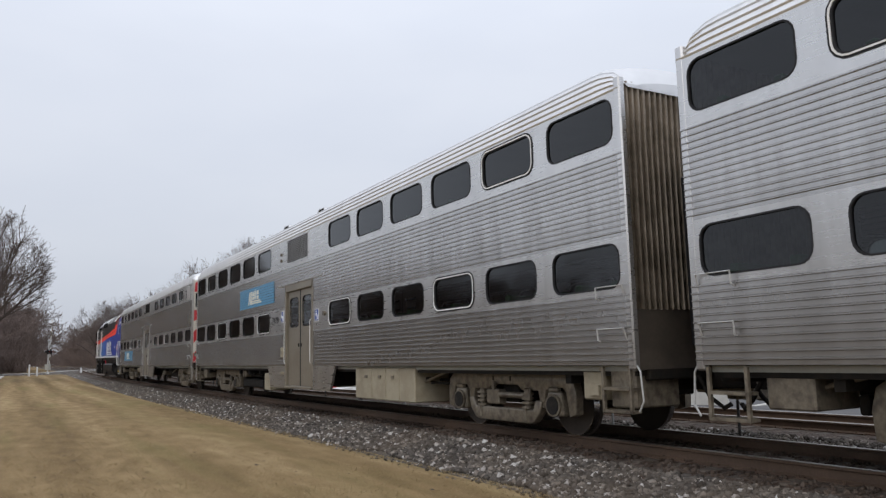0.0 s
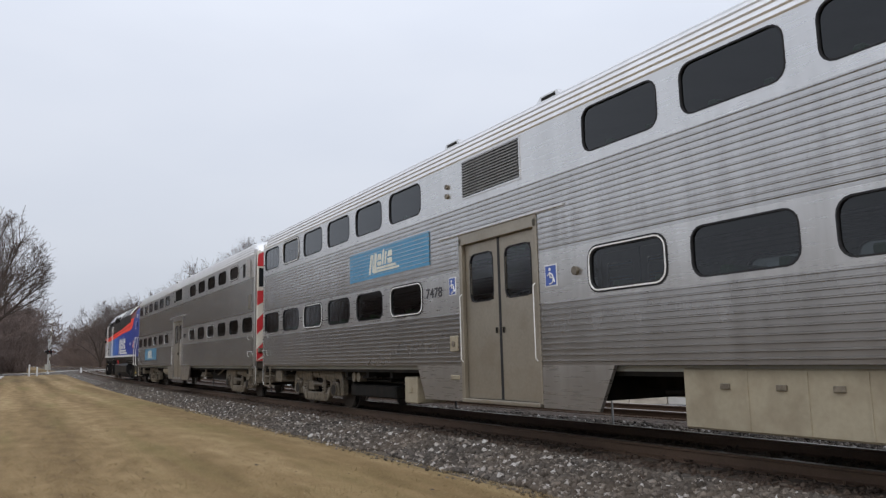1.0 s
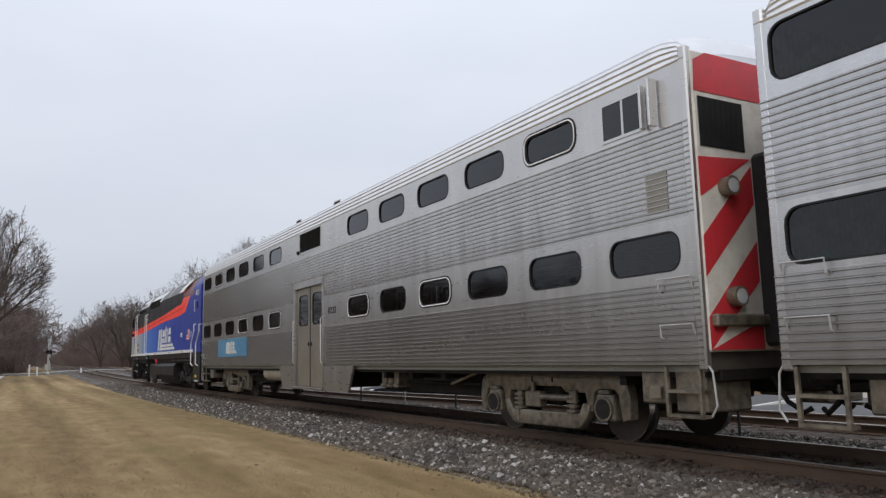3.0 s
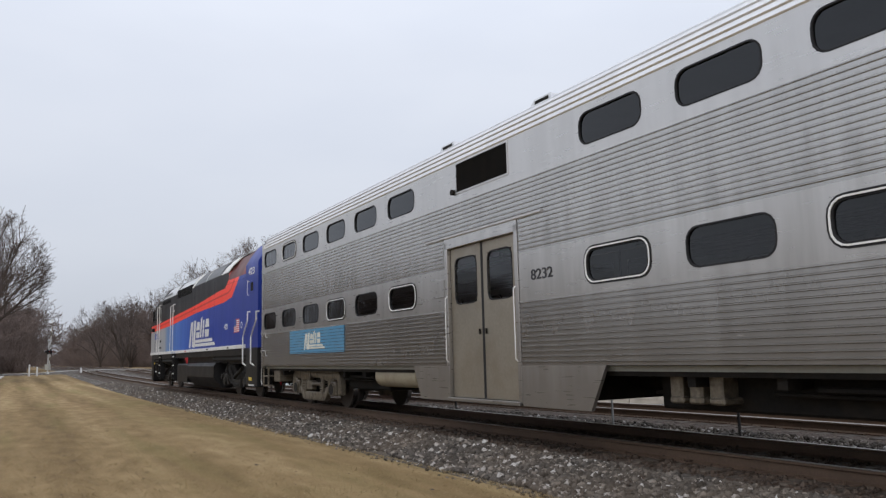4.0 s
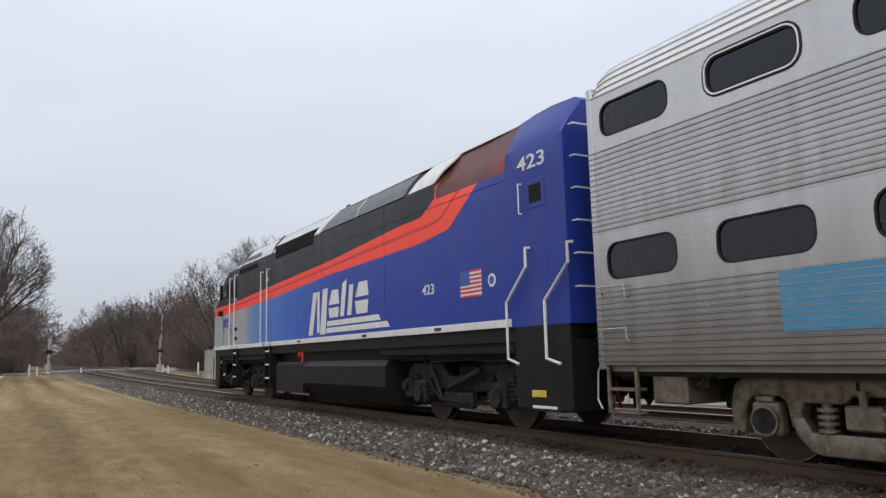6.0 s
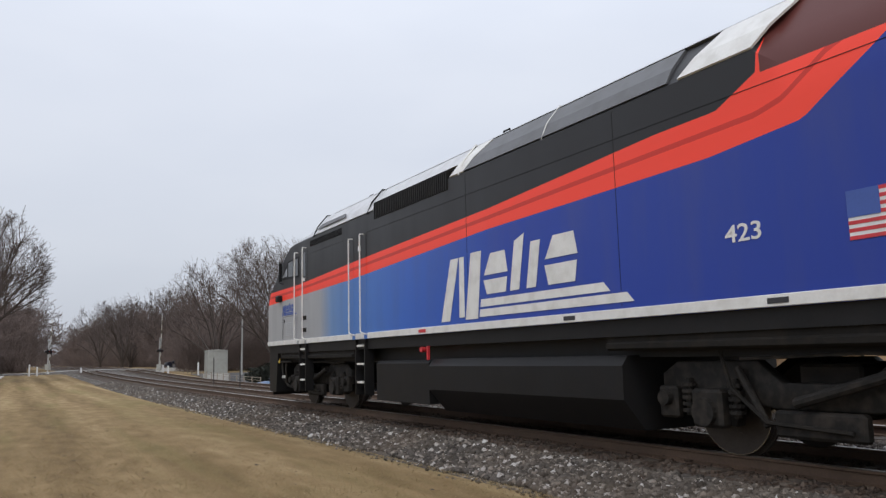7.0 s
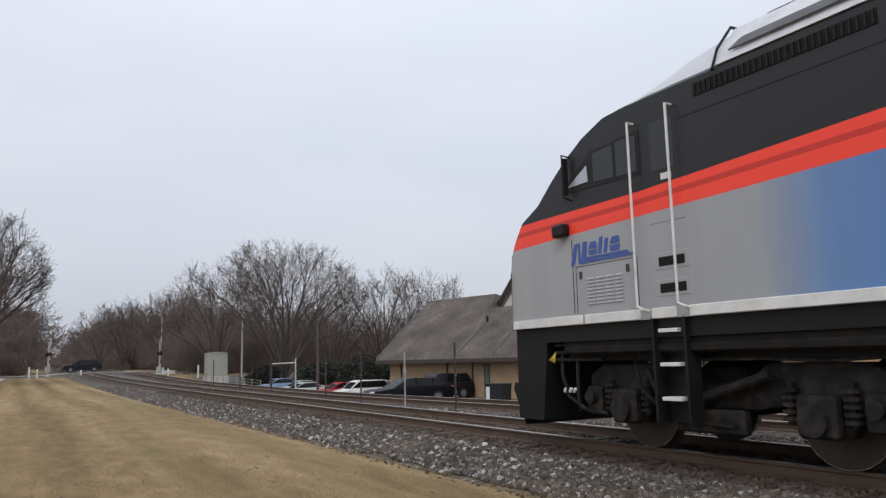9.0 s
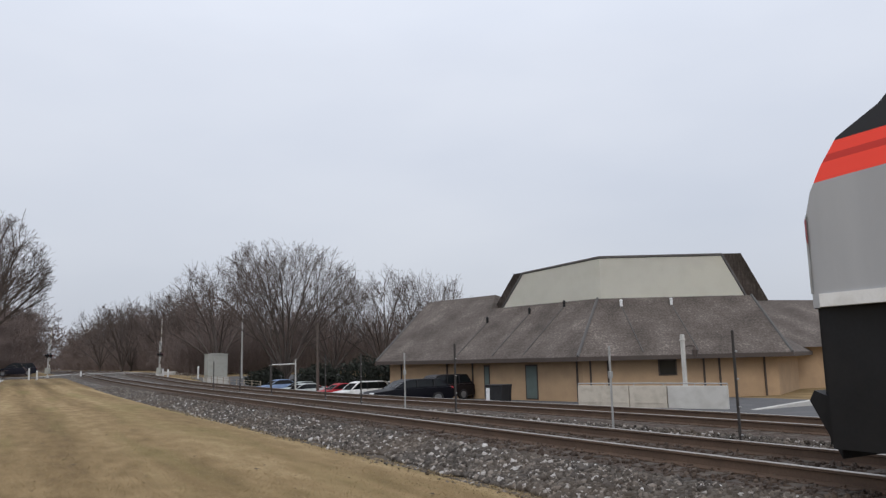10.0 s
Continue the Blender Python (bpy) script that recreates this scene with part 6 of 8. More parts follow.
    box(bm, x - 0.012, x + 0.01, -9.88, -9.62, 3.48, 3.76, 0.004, 1)
    part("side_vent", bm, [paint, M["under"]], lo)
    grab_iron(lo, [(x, -9.42, 3.82), (x - 0.06, -9.42, 3.82), (x - 0.06, -9.42, 3.36), (x, -9.42, 3.36)], 0.014, "loco_white")
    text_part("loco_number", "423", 0.31, on_side(x - 0.004, -9.70, 4.12), M["loco_white"], lo, width=0.70)
    text_part("loco_number", "423", 0.27, on_side(x - 0.004, -6.45, 2.45), M["loco_white"], lo, width=0.46)
    y0, y1, z0, z1 = -8.24, -7.58, 2.20, 2.66
    bm = bmesh.new()
    box(bm, x - 0.004, x + 0.002, y0, y1, z0, z1)
    fl = part("flag_decal", bm, M["white_mark"], lo, "red and white striped flag decal with a blue corner")
    for i in range(0, 13, 2):
        bm = bmesh.new()
        box(bm, x - 0.007, x + 0.002, y0, y1, z0 + i * (z1 - z0) / 13, z0 + (i + 1) * (z1 - z0) / 13)
        part("flag_stripe", bm, M["red"], fl)
    bm = bmesh.new()
    box(bm, x - 0.010, x + 0.002, -7.88, y1 + 0.001, 2.41, z1 + 0.002)
    part("flag_corner", bm, M["sign_blue"], fl)
    bm = bmesh.new()
    rod(bm, (x + 0.002, -8.54, 2.43), (x - 0.006, -8.54, 2.43), 0.11, 18)
    rod(bm, (x - 0.004, -8.54, 2.43), (x - 0.009, -8.54, 2.43), 0.07, 18, mat=1)
    part("seal_decal", bm, [M["white_mark"], M["sign_blue"]], lo)
    mark_blocks(lo, -0.10, 1.83, 4.72, 1.12, M["loco_white"], x - 0.006, slant=0.20)
    mark_blocks(lo, 8.66, 2.46, 1.30, 0.30, M["sign_blue"], x - 0.006, slant=0.20)
    # builder and warning plates on the sill
    for yy in (-3.6, 0.52, -6.8):
        bm = bmesh.new()
        box(bm, x - 0.026, x - 0.018, yy - 0.12, yy + 0.12, 1.675, 1.735)
        part("sill_plate", bm, M["black_mark"] if yy < 0 else M["red"], lo)

    # rear face: ladder rungs
    for i in range(6):
        z = 2.15 + 0.47 * i
        grab_iron(lo, [(-1.42, -10.33, z), (-1.42, -10.42, z), (-0.95, -10.42, z), (-0.95, -10.33, z)], 0.014, "loco_white")

    # nose: windscreens, lamps, warning chevrons
    for s in (-1, 1):
        bm = bmesh.new()
        vs = [(s * 0.12, 9.02, 3.82), (s * 1.08, 8.98, 3.80), (s * 1.00, 8.56, 4.12), (s * 0.12, 8.60, 4.17)]
        f = bm.faces.new([bm.verts.new((px, py, pz + 0.02)) for px, py, pz in vs])
        bmesh.ops.solidify(bm, geom=[f], thickness=0.02)
        part("windscreen", bm, M["car_glass"], lo)
        for px, pz in ((0.30, 2.55), (0.62, 2.55)):
            bm = bmesh.new()
            rod(bm, (s * px, 10.34, pz - 0.2), (s * px, 10.42, pz - 0.2), 0.11, 18)
            part("headlight", bm, M["headlamp"], lo)
        bm = bmesh.new()
        for i in range(3):
            prism(bm, [(s * 0.2, 1.80 + i * 0.32), (s * 0.95, 2.05 + i * 0.32), (s * 0.95, 2.20 + i * 0.32), (s * 0.2, 1.95 + i * 0.32)], 10.372, 10.378, "y")
        part("warning_stripe", bm, M["red"], lo)
    for s in (-1, 1):
        ysn = [10.25, 10.29, 10.33, 10.36]
        for nm, mt, off, lo_of, hi_of in (("corner_panel", "loco_white", 0.004, lambda q: 1.79, lambda q: 2.66 - 0.6 * max(0, q - 10.1)),
                                          ("warning_stripe", "red", 0.007, lambda q: 2.02 + 0.9 * (q - 9.98), lambda q: 2.26 + 0.9 * (q - 9.98))):
            bm = bmesh.new()
            rows = [[bm.verts.new((s * (loco_half_width(q) + off), q, z)) for z in (lo_of(q), min(hi_of(q), 2.66 - 0.6 * max(0, q - 10.1)))] for q in ysn]
            for ra, rb in zip(rows, rows[1:]):
                bm.faces.new((ra[0], rb[0], rb[1], ra[1]))
            bmesh.ops.solidify(bm, geom=bm.faces[:], thickness=0.002)
            part(nm, bm, M[mt], lo)
    # black pilot with coupler, hoses and a white grab bar
    bm = bmesh.new()
    prism(bm, [(9.60, 0.30), (10.22, 0.30), (10.22, 1.645), (9.42, 1.645)], -1.42, 1.42, "x")
    prism(bm, [(-1.28, 0.32), (1.28, 0.32), (1.28, 1.645), (-1.28, 1.645)], 10.10, 10.34, "y")
    part("pilot", bm, M["loco_black"], lo, "black pilot plate")
    bm = bmesh.new()
    prism(bm, [(10.2, 0.20), (10.50, 0.74), (10.44, 0.84), (10.2, 0.75)], -1.32, 1.32, "x")
    part("plough", bm, M["loco_black"], lo)
    bm = bmesh.new()
    box(bm, -0.14, 0.14, 10.1, 10.85, 0.78, 1.04, 0.04)
    box(bm, -0.24, 0.24, 10.62, 10.90, 0.74, 1.08, 0.05)
    part("coupler", bm, M["truck_dark"], lo)
    for hx in (-0.75, -0.5, 0.5, 0.75):
        bm = bmesh.new()
        pipe(bm, [(hx, 10.35, 1.22), (hx, 10.58, 1.16), (hx * 0.95, 10.66, 0.95), (hx * 0.85, 10.56, 0.72)], 0.028, 6)
        part("air_hose", bm, M["truck_dark"], lo)
    for s in (-1, 1):
        grab_iron(lo, [(s * 1.30, 10.15, 1.42), (s * 1.36, 10.24, 1.42), (s * 1.36, 10.24, 0.98), (s * 1.30, 10.15, 0.95)], 0.018, "loco_white")
    bm = bmesh.new()
    box(bm, -0.14, 0.14, -10.95, -10.2, 0.78, 1.04, 0.04)
    part("coupler", bm, M["truck_dark"], lo)
    for hx in (-0.9, -0.6, 0.55, 0.8):
        bm = bmesh.new()
        pipe(bm, [(hx, -10.3, 1.15), (hx, -10.5, 1.05), (hx * 0.95, -10.6, 0.7), (hx * 0.9, -10.5, 0.45)], 0.03, 6)
        part("air_hose", bm, M["red"] if hx == -0.9 else M["truck_dark"], lo)

    # frame, fuel tank and side boxes
    bm = bmesh.new()
    box(bm, -1.48, 1.48, -10.3, 9.4, 1.42, 1.65)
    box(bm, -1.2, 1.2, -10.0, 9.2, 1.15, 1.45)
    part("underframe", bm, M["loco_black"], lo)
    bm = bmesh.new()
    prism(bm, [(-1.40, 1.18), (-1.50, 1.05), (-1.50, 0.62), (-1.15, 0.22), (1.15, 0.22), (1.50, 0.62), (1.50, 1.05), (1.40, 1.18)], -4.5, 0.42, "y")
    prism(bm, [(-1.40, 1.16), (-1.46, 1.10), (-1.46, 0.34), (1.46, 0.34), (1.46, 1.10), (1.40, 1.16)], 0.48, 2.46, "y")
    part("fuel_tank", bm, M["loco_black"], lo, "black fuel tank with slanted lower sides")
    bm = bmesh.new()
    rod(bm, (-1.44, 0.62, 1.36), (-1.53, 0.62, 1.36), 0.05, 12)
    part("fuel_filler", bm, M["red"], lo, "red fuel filler cap")
    bm = bmesh.new()
    box(bm, -1.52, -1.46, 0.42, 0.46, 1.16, 1.42, 0.008)
    part("fuel_cut_off", bm, M["red"], lo)
    for a, b in ((-9.0, -4.2), (3.7, 9.0)):
        bm = bmesh.new()
        box(bm, -1.44, -1.36, a, b, 1.34, 1.62)
        rod(bm, (-1.44, a, 1.28), (-1.42, b, 1.30), 0.06, 6)
        part("pipe_run", bm, M["under"], lo)

    # trucks
    for y in (-6.90, 6.60):
        bm = bmesh.new()
        box(bm, -1.0, 1.0, -0.35, 0.35, 0.50, 1.05, 0.03)
        tr = part("truck", bm, M["under"], lo, "black cast-steel truck")
        tr.location = (0, y, 0)
        for s in (-1, 1):
            x0, x1 = sorted((s * 0.98, s * 1.14))
            bm = bmesh.new()
            prism(bm, [(-2.15, 0.62), (-2.15, 0.95), (-1.9, 1.10), (-0.75, 1.10), (-0.45, 0.86), (0.45, 0.86), (0.75, 1.10), (1.9, 1.10), (2.15, 0.95), (2.15, 0.62), (1.72, 0.62),
                       (1.66, 0.36), (1.08, 0.36), (1.02, 0.66), (0.55, 0.58), (-0.55, 0.58), (-1.02, 0.66), (-1.08, 0.36), (-1.66, 0.36), (-1.72, 0.62)], x0, x1, "x")
            es = [e for e in bm.edges if abs(e.verts[0].co.x - e.verts[1].co.x) < 1e-6]
            bmesh.ops.bevel(bm, geom=es, offset=0.02, segments=2, affect="EDGES", profile=0.5)
            part("side_frame", bm, M["truck_dark"], tr, "", 50)
            for wy in (-1.37, 1.37):
                bm = bmesh.new()
                box(bm, *sorted((s * 1.10, s * 1.30)), wy - 0.22, wy + 0.22, 0.34, 0.78, 0.04)
                rod(bm, (s * 1.30, wy, 0.52), (s * 1.36, wy, 0.52), 0.16, 16)
                part("journal_box", bm, M["truck_dark"], tr)
                for d in (-0.34, 0.34):
                    bm = bmesh.new()
                    rod(bm, (s * 1.16, wy + d, 0.46), (s * 1.16, wy + d, 0.90), 0.05, 8)
                    for q in range(5):
                        rod(bm, (s * 1.16, wy + d, 0.50 + q * 0.075), (s * 1.16, wy + d, 0.54 + q * 0.075), 0.095, 12)
                    part("coil_spring", bm, M["truck_dark"], tr)
            bm = bmesh.new()
            box(bm, *sorted((s * 1.12, s * 1.26)), -0.50, 0.50, 0.30, 0.58, 0.03)
            part("lower_beam", bm, M["truck_dark"], tr)
            bm = bmesh.new()
            rod(bm, (s * 1.28, -0.9, 0.98), (s * 1.28, 0.2, 0.66), 0.06, 10)
            part("damper", bm, M["truck_dark"], tr)
            bm = bmesh.new()
            rod(bm, (s * 1.22, 0.95, 1.02), (s * 1.22, 0.6, 0.40), 0.045, 8)
            part("damper", bm, M["truck_dark"], tr)
            for a, b in ((-2.15, -1.85), (1.85, 2.15)):
                bm = bmesh.new()
                box(bm, *sorted((s * 1.10, s * 1.24)), a, b, 0.42, 0.80, 0.03)
                rod(bm, (s * 1.24, (a + b) / 2, 0.66), (s * 1.32, (a + b) / 2, 0.66), 0.09, 12)
                part("brake_cylinder", bm, M["truck_dark"], tr)
            bm = bmesh.new()
            pipe(bm, [(s * 1.30, 1.1, 1.2), (s * 1.34, 0.95, 0.8), (s * 1.30, 0.55, 0.45), (s * 1.30, -0.4, 0.40)], 0.025, 6)
            part("hose", bm, M["under"], tr)
            bm = bmesh.new()
            pipe(bm, [(s * 1.32, -2.2, 1.15), (s * 1.34, -1.6, 1.12), (s * 1.32, -0.6, 1.16), (s * 1.34, 0.8, 1.12)], 0.02, 6)
            part("sand_pipe", bm, M["truck_dark"], tr)
        for d in (-1.37, 1.37):
            wheelset(lo, y + d, 0.51)
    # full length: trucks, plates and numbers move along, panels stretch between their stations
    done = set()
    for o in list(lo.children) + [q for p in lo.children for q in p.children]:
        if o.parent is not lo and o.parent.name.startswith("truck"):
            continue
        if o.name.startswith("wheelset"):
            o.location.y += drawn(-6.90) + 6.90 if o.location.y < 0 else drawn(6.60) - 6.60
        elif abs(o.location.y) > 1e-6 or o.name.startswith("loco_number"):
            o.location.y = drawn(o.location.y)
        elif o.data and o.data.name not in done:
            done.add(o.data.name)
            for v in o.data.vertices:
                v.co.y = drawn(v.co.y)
    return lo


# ---------------------------------------------------------------- road vehicles
def build_car(name, label, paint, profile, length, width, roof, seat_y, group="", kind="suv"):
    """profile: the body's side outline (along, up) without wheels; local x along the car, its nose at -x."""
    car = empty(name, label, "car", group)
    lower, cabin = profile
    w = width / 2
    bm = bmesh.new()
    prism(bm, lower, -w, w, "y")
    es = [e for e in bm.edges if abs(e.verts[0].co.y - e.verts[1].co.y) < 1e-6]
    bmesh.ops.bevel(bm, geom=es, offset=0.06, segments=2, affect="EDGES", profile=0.6)
    part("body", bm, paint, car, "", 40)
    bm = bmesh.new()
    a = [bm.verts.new((p[0], -w + 0.07 + 0.16 * (p[1] - cabin[0][1]) / (roof - cabin[0][1]), p[1])) for p in cabin]
    b = [bm.verts.new((p[0], w - 0.07 - 0.16 * (p[1] - cabin[0][1]) / (roof - cabin[0][1]), p[1])) for p in cabin]
    k = len(cabin)
    bm.faces.new(a)
    bm.faces.new(b[::-1])
    for i in range(k):
        bm.faces.new((a[i], b[i], b[(i + 1) % k], a[(i + 1) % k]))
    bmesh.ops.recalc_face_normals(bm, faces=bm.faces)
    part("cabin", bm, paint, car, "", 30)
    # glass: side lights, windscreen, rear window
    z0 = cabin[0][1]
    cx = sum(p[0] for p in cabin) / k
    cz = (z0 + roof) / 2
    for s in (-1, 1):
        bm = bmesh.new()
        pts = []
        for px, pz in cabin:
            qx, qz = cx + (px - cx) * 0.90, cz + 0.02 + (pz - cz) * 0.76
            pts.append((qx, s * (w - 0.07 - 0.16 * (qz - z0) / (roof - z0) + 0.006), qz))
        f = bm.faces.new([bm.verts.new(p) for p in pts])
        bmesh.ops.solidify(bm, geom=[f], thickness=0.008)
        part("side_glass", bm, M["car_glass"], car)
        for px in (cx - 0.25, cx + 0.75):
            bm = bmesh.new()
            box(bm, px - 0.03, px + 0.03, *sorted((s * (w - 0.08), s * (w - 0.20))), z0 + 0.04, roof - 0.06)
            bmesh.ops.rotate(bm, verts=bm.verts, cent=(px, s * (w - 0.12), cz), matrix=Matrix.Rotation(s * radians(0), 3, "X"))
            part("window_pillar", bm, M["rubber"], car)
    for i, j in ((0, 1), (k - 2, k - 1)):
        p, q = cabin[i], cabin[j]
        bm = bmesh.new()
        d = Vector((q[0] - p[0], q[1] - p[1]))
        nrm = Vector((-d.y, d.x)).normalized() * 0.006
        if (nrm.x > 0) == (p[0] < cx):
            nrm = -nrm
        f = bm.faces.new([bm.verts.new(v) for v in ((p[0] + d.x * 0.1 + nrm.x, -w + 0.18, p[1] + d.y * 0.1 + nrm.y), (p[0] + d.x * 0.1 + nrm.x, w - 0.18, p[1] + d.y * 0.1 + nrm.y),
                                                    (p[0] + d.x * 0.9 + nrm.x, w - 0.28, p[1] + d.y * 0.9 + nrm.y), (p[0] + d.x * 0.9 + nrm.x, -w + 0.28, p[1] + d.y * 0.9 + nrm.y))])
        bmesh.ops.solidify(bm, geom=[f], thickness=0.004)
        part("windscreen" if p[0] < cx else "rear_window", bm, M["car_glass"], car)
    half = length / 2
    for s in (-1, 1):
        for px in (-half + 0.92, half - 0.98):
            bm = bmesh.new()
            rod(bm, (px, s * (w - 0.22), 0.34), (px, s * (w + 0.005), 0.34), 0.34, 24)
            wh = part("wheel", bm, M["tyre"], car, "", 40)
            bm = bmesh.new()
            rod(bm, (px, s * (w + 0.004), 0.34), (px, s * (w + 0.012), 0.34), 0.215, 20)
            part("rim", bm, M["alloy"], wh)
        bm = bmesh.new()
        box(bm, -half - 0.012, -half + 0.16, *sorted((s * (w - 0.42), s * (w - 0.03))), 0.66, 0.80, 0.03)
        part("headlight", bm, M["headlamp"], car)
        bm = bmesh.new()
        box(bm, half - 0.12, half + 0.012, *sorted((s * (w - 0.30), s * (w - 0.03))), 0.74, 0.98, 0.03)
        part("tail_light", bm, M["red"], car)
    bm = bmesh.new()
    box(bm, -half - 0.02, -half + 0.10, -w + 0.1, w - 0.1, 0.28, 0.48, 0.03)
    box(bm, half - 0.10, half + 0.02, -w + 0.1, w - 0.1, 0.30, 0.50, 0.03)
    part("bumper", bm, M["rubber"], car)
    return car


SUV = ([(-2.40, 0.30), (-2.42, 0.72), (-2.30, 0.88), (-1.30, 1.02), (2.25, 1.06), (2.40, 0.95), (2.42, 0.32), (1.80, 0.24), (-1.80, 0.24)],
       [(-1.35, 1.00), (-0.62, 1.60), (-0.2, 1.68), (1.9, 1.66), (2.32, 1.02)])
SEDAN = ([(-2.36, 0.28), (-2.38, 0.62), (-2.20, 0.78), (-1.15, 0.92), (1.65, 0.96), (2.28, 0.90), (2.38, 0.75), (2.36, 0.30), (1.75, 0.22), (-1.75, 0.22)],
         [(-1.10, 0.90), (-0.25, 1.38), (0.15, 1.44), (0.95, 1.42), (1.72, 0.95)])

WAGON = ([(-2.42, 0.28), (-2.44, 0.66), (-2.28, 0.80), (-1.20, 0.94), (2.25, 0.98), (2.40, 0.85), (2.40, 0.32), (1.80, 0.22), (-1.80, 0.22)],
         [(-1.18, 0.92), (-0.42, 1.42), (0.0, 1.50), (1.7, 1.49), (2.26, 0.96)])


# ---------------------------------------------------------------- trees
def grow(rs, height, spread, trunk_r, levels, kids, first=0.25, up=0.35, lean=0.0, forks=1, open_=0.30):
    """Segments of a bare tree: start, end, radii, level."""
    segs = []

    def branch(p, d, ln, r, lev):
        steps = 4 if lev < 2 else 3
        pts = [p]
        q, dd = p.copy(), d.copy()
        for i in range(steps):
            dd = dd + rs.randn(3) * (0.07 + 0.035 * lev) + np.array([0, 0, up * 0.14 * (1 if lev else 0.4)])
            dd /= np.linalg.norm(dd)
            q2 = q + dd * ln / steps
            r0, r1 = r * (1 - 0.55 * i / steps), r * (1 - 0.55 * (i + 1) / steps)
            segs.append((q.copy(), q2.copy(), r0, r1, lev))
            q = q2
            pts.append(q)
        if lev >= levels:
            return
        k = kids[min(lev, len(kids) - 1)]
        for i in range(k):
            t = (first if lev == 0 else 0.25) + (1 - (first if lev == 0 else 0.25)) * (i + rs.rand()) / k
            j = min(int(t * steps), steps - 1)
            b = pts[j] + (pts[j + 1] - pts[j]) * (t * steps - j)
            axis = rs.randn(3)
            axis -= axis.dot(dd) * dd
            axis /= np.linalg.norm(axis)
            ang = spread * (0.6 + 0.6 * rs.rand()) * (1.0 if lev else 1.15 - 0.45 * t)
            nd = dd * math.cos(ang) + axis * math.sin(ang)
            nd[2] = nd[2] * 0.8 + 0.12
            nd /= np.linalg.norm(nd)
            branch(b, nd, ln * (0.50 + 0.25 * rs.rand()) * (1.15 - 0.35 * t), r * (1 - 0.5 * t) * 0.58, lev + 1)

    for f in range(forks):
        a = 6.283 * (f + rs.rand() * 0.5) / forks
        o = 0.0 if forks == 1 else open_ * (0.6 + 0.6 * rs.rand())
        d = np.array([o * math.cos(a) + lean, o * math.sin(a), 1.0])
        branch(np.array([0.12 * math.cos(a) * (forks > 1), 0.12 * math.sin(a) * (forks > 1), -0.2]), d / np.linalg.norm(d), height * (0.62 if forks == 1 else 0.66), trunk_r, 0)
    return segs


def tubes(segs, min_r=0.008):
    """Vertices and faces of tapered three- to six-sided tubes for the segments."""
    groups = {}
    for s in segs:
        groups.setdefault(6 if s[4] == 0 else (4 if s[4] == 1 else 3), []).append(s)
    vs, fs, base = [], [], 0
    for k, g in groups.items():
        p0 = np.array([s[0] for s in g])
        p1 = np.array([s[1] for s in g])
        r0 = np.maximum(np.array([s[2] for s in g]), min_r)
        r1 = np.maximum(np.array([s[3] for s in g]), min_r * 0.8)
        d = p1 - p0
        d /= np.linalg.norm(d, axis=1, keepdims=True) + 1e-9
        ref = np.where(np.abs(d[:, 2:3]) < 0.9, np.array([[0, 0, 1.0]]), np.array([[1.0, 0, 0]]))
        u = np.cross(d, ref)
        u /= np.linalg.norm(u, axis=1, keepdims=True)
        w = np.cross(d, u)
        n = len(g)
        ang = 2 * np.pi * np.arange(k) / k
        off = u[:, None, :] * np.cos(ang)[None, :, None] + w[:, None, :] * np.sin(ang)[None, :, None]
        ring0 = p0[:, None, :] + off * r0[:, None, None]
        ring1 = p1[:, None, :] + off * r1[:, None, None]
        vs.append(np.concatenate([ring0, ring1], 1).reshape(-1, 3))
        i = np.arange(k)
        q = np.stack([i, (i + 1) % k, k + (i + 1) % k, k + i], -1)
        fs.append((base + (2 * k) * np.arange(n)[:, None, None] + q[None]).reshape(-1, 4))
        base += 2 * k * n
    return np.concatenate(vs), np.concatenate(fs)


def quick_mesh(name, v, f, mat):
    me = bpy.data.meshes.new(name)
    me.vertices.add(len(v))
    me.vertices.foreach_set("co", np.asarray(v, np.float32).reshape(-1))
    k = f.shape[1]
    me.loops.add(f.size)
    me.loops.foreach_set("vertex_index", f.reshape(-1).astype(np.int32))
    me.polygons.add(len(f))
    me.polygons.foreach_set("loop_start", np.arange(0, f.size, k, dtype=np.int32))
    me.update(calc_edges=True)
    me.materials.append(mat)
    return me


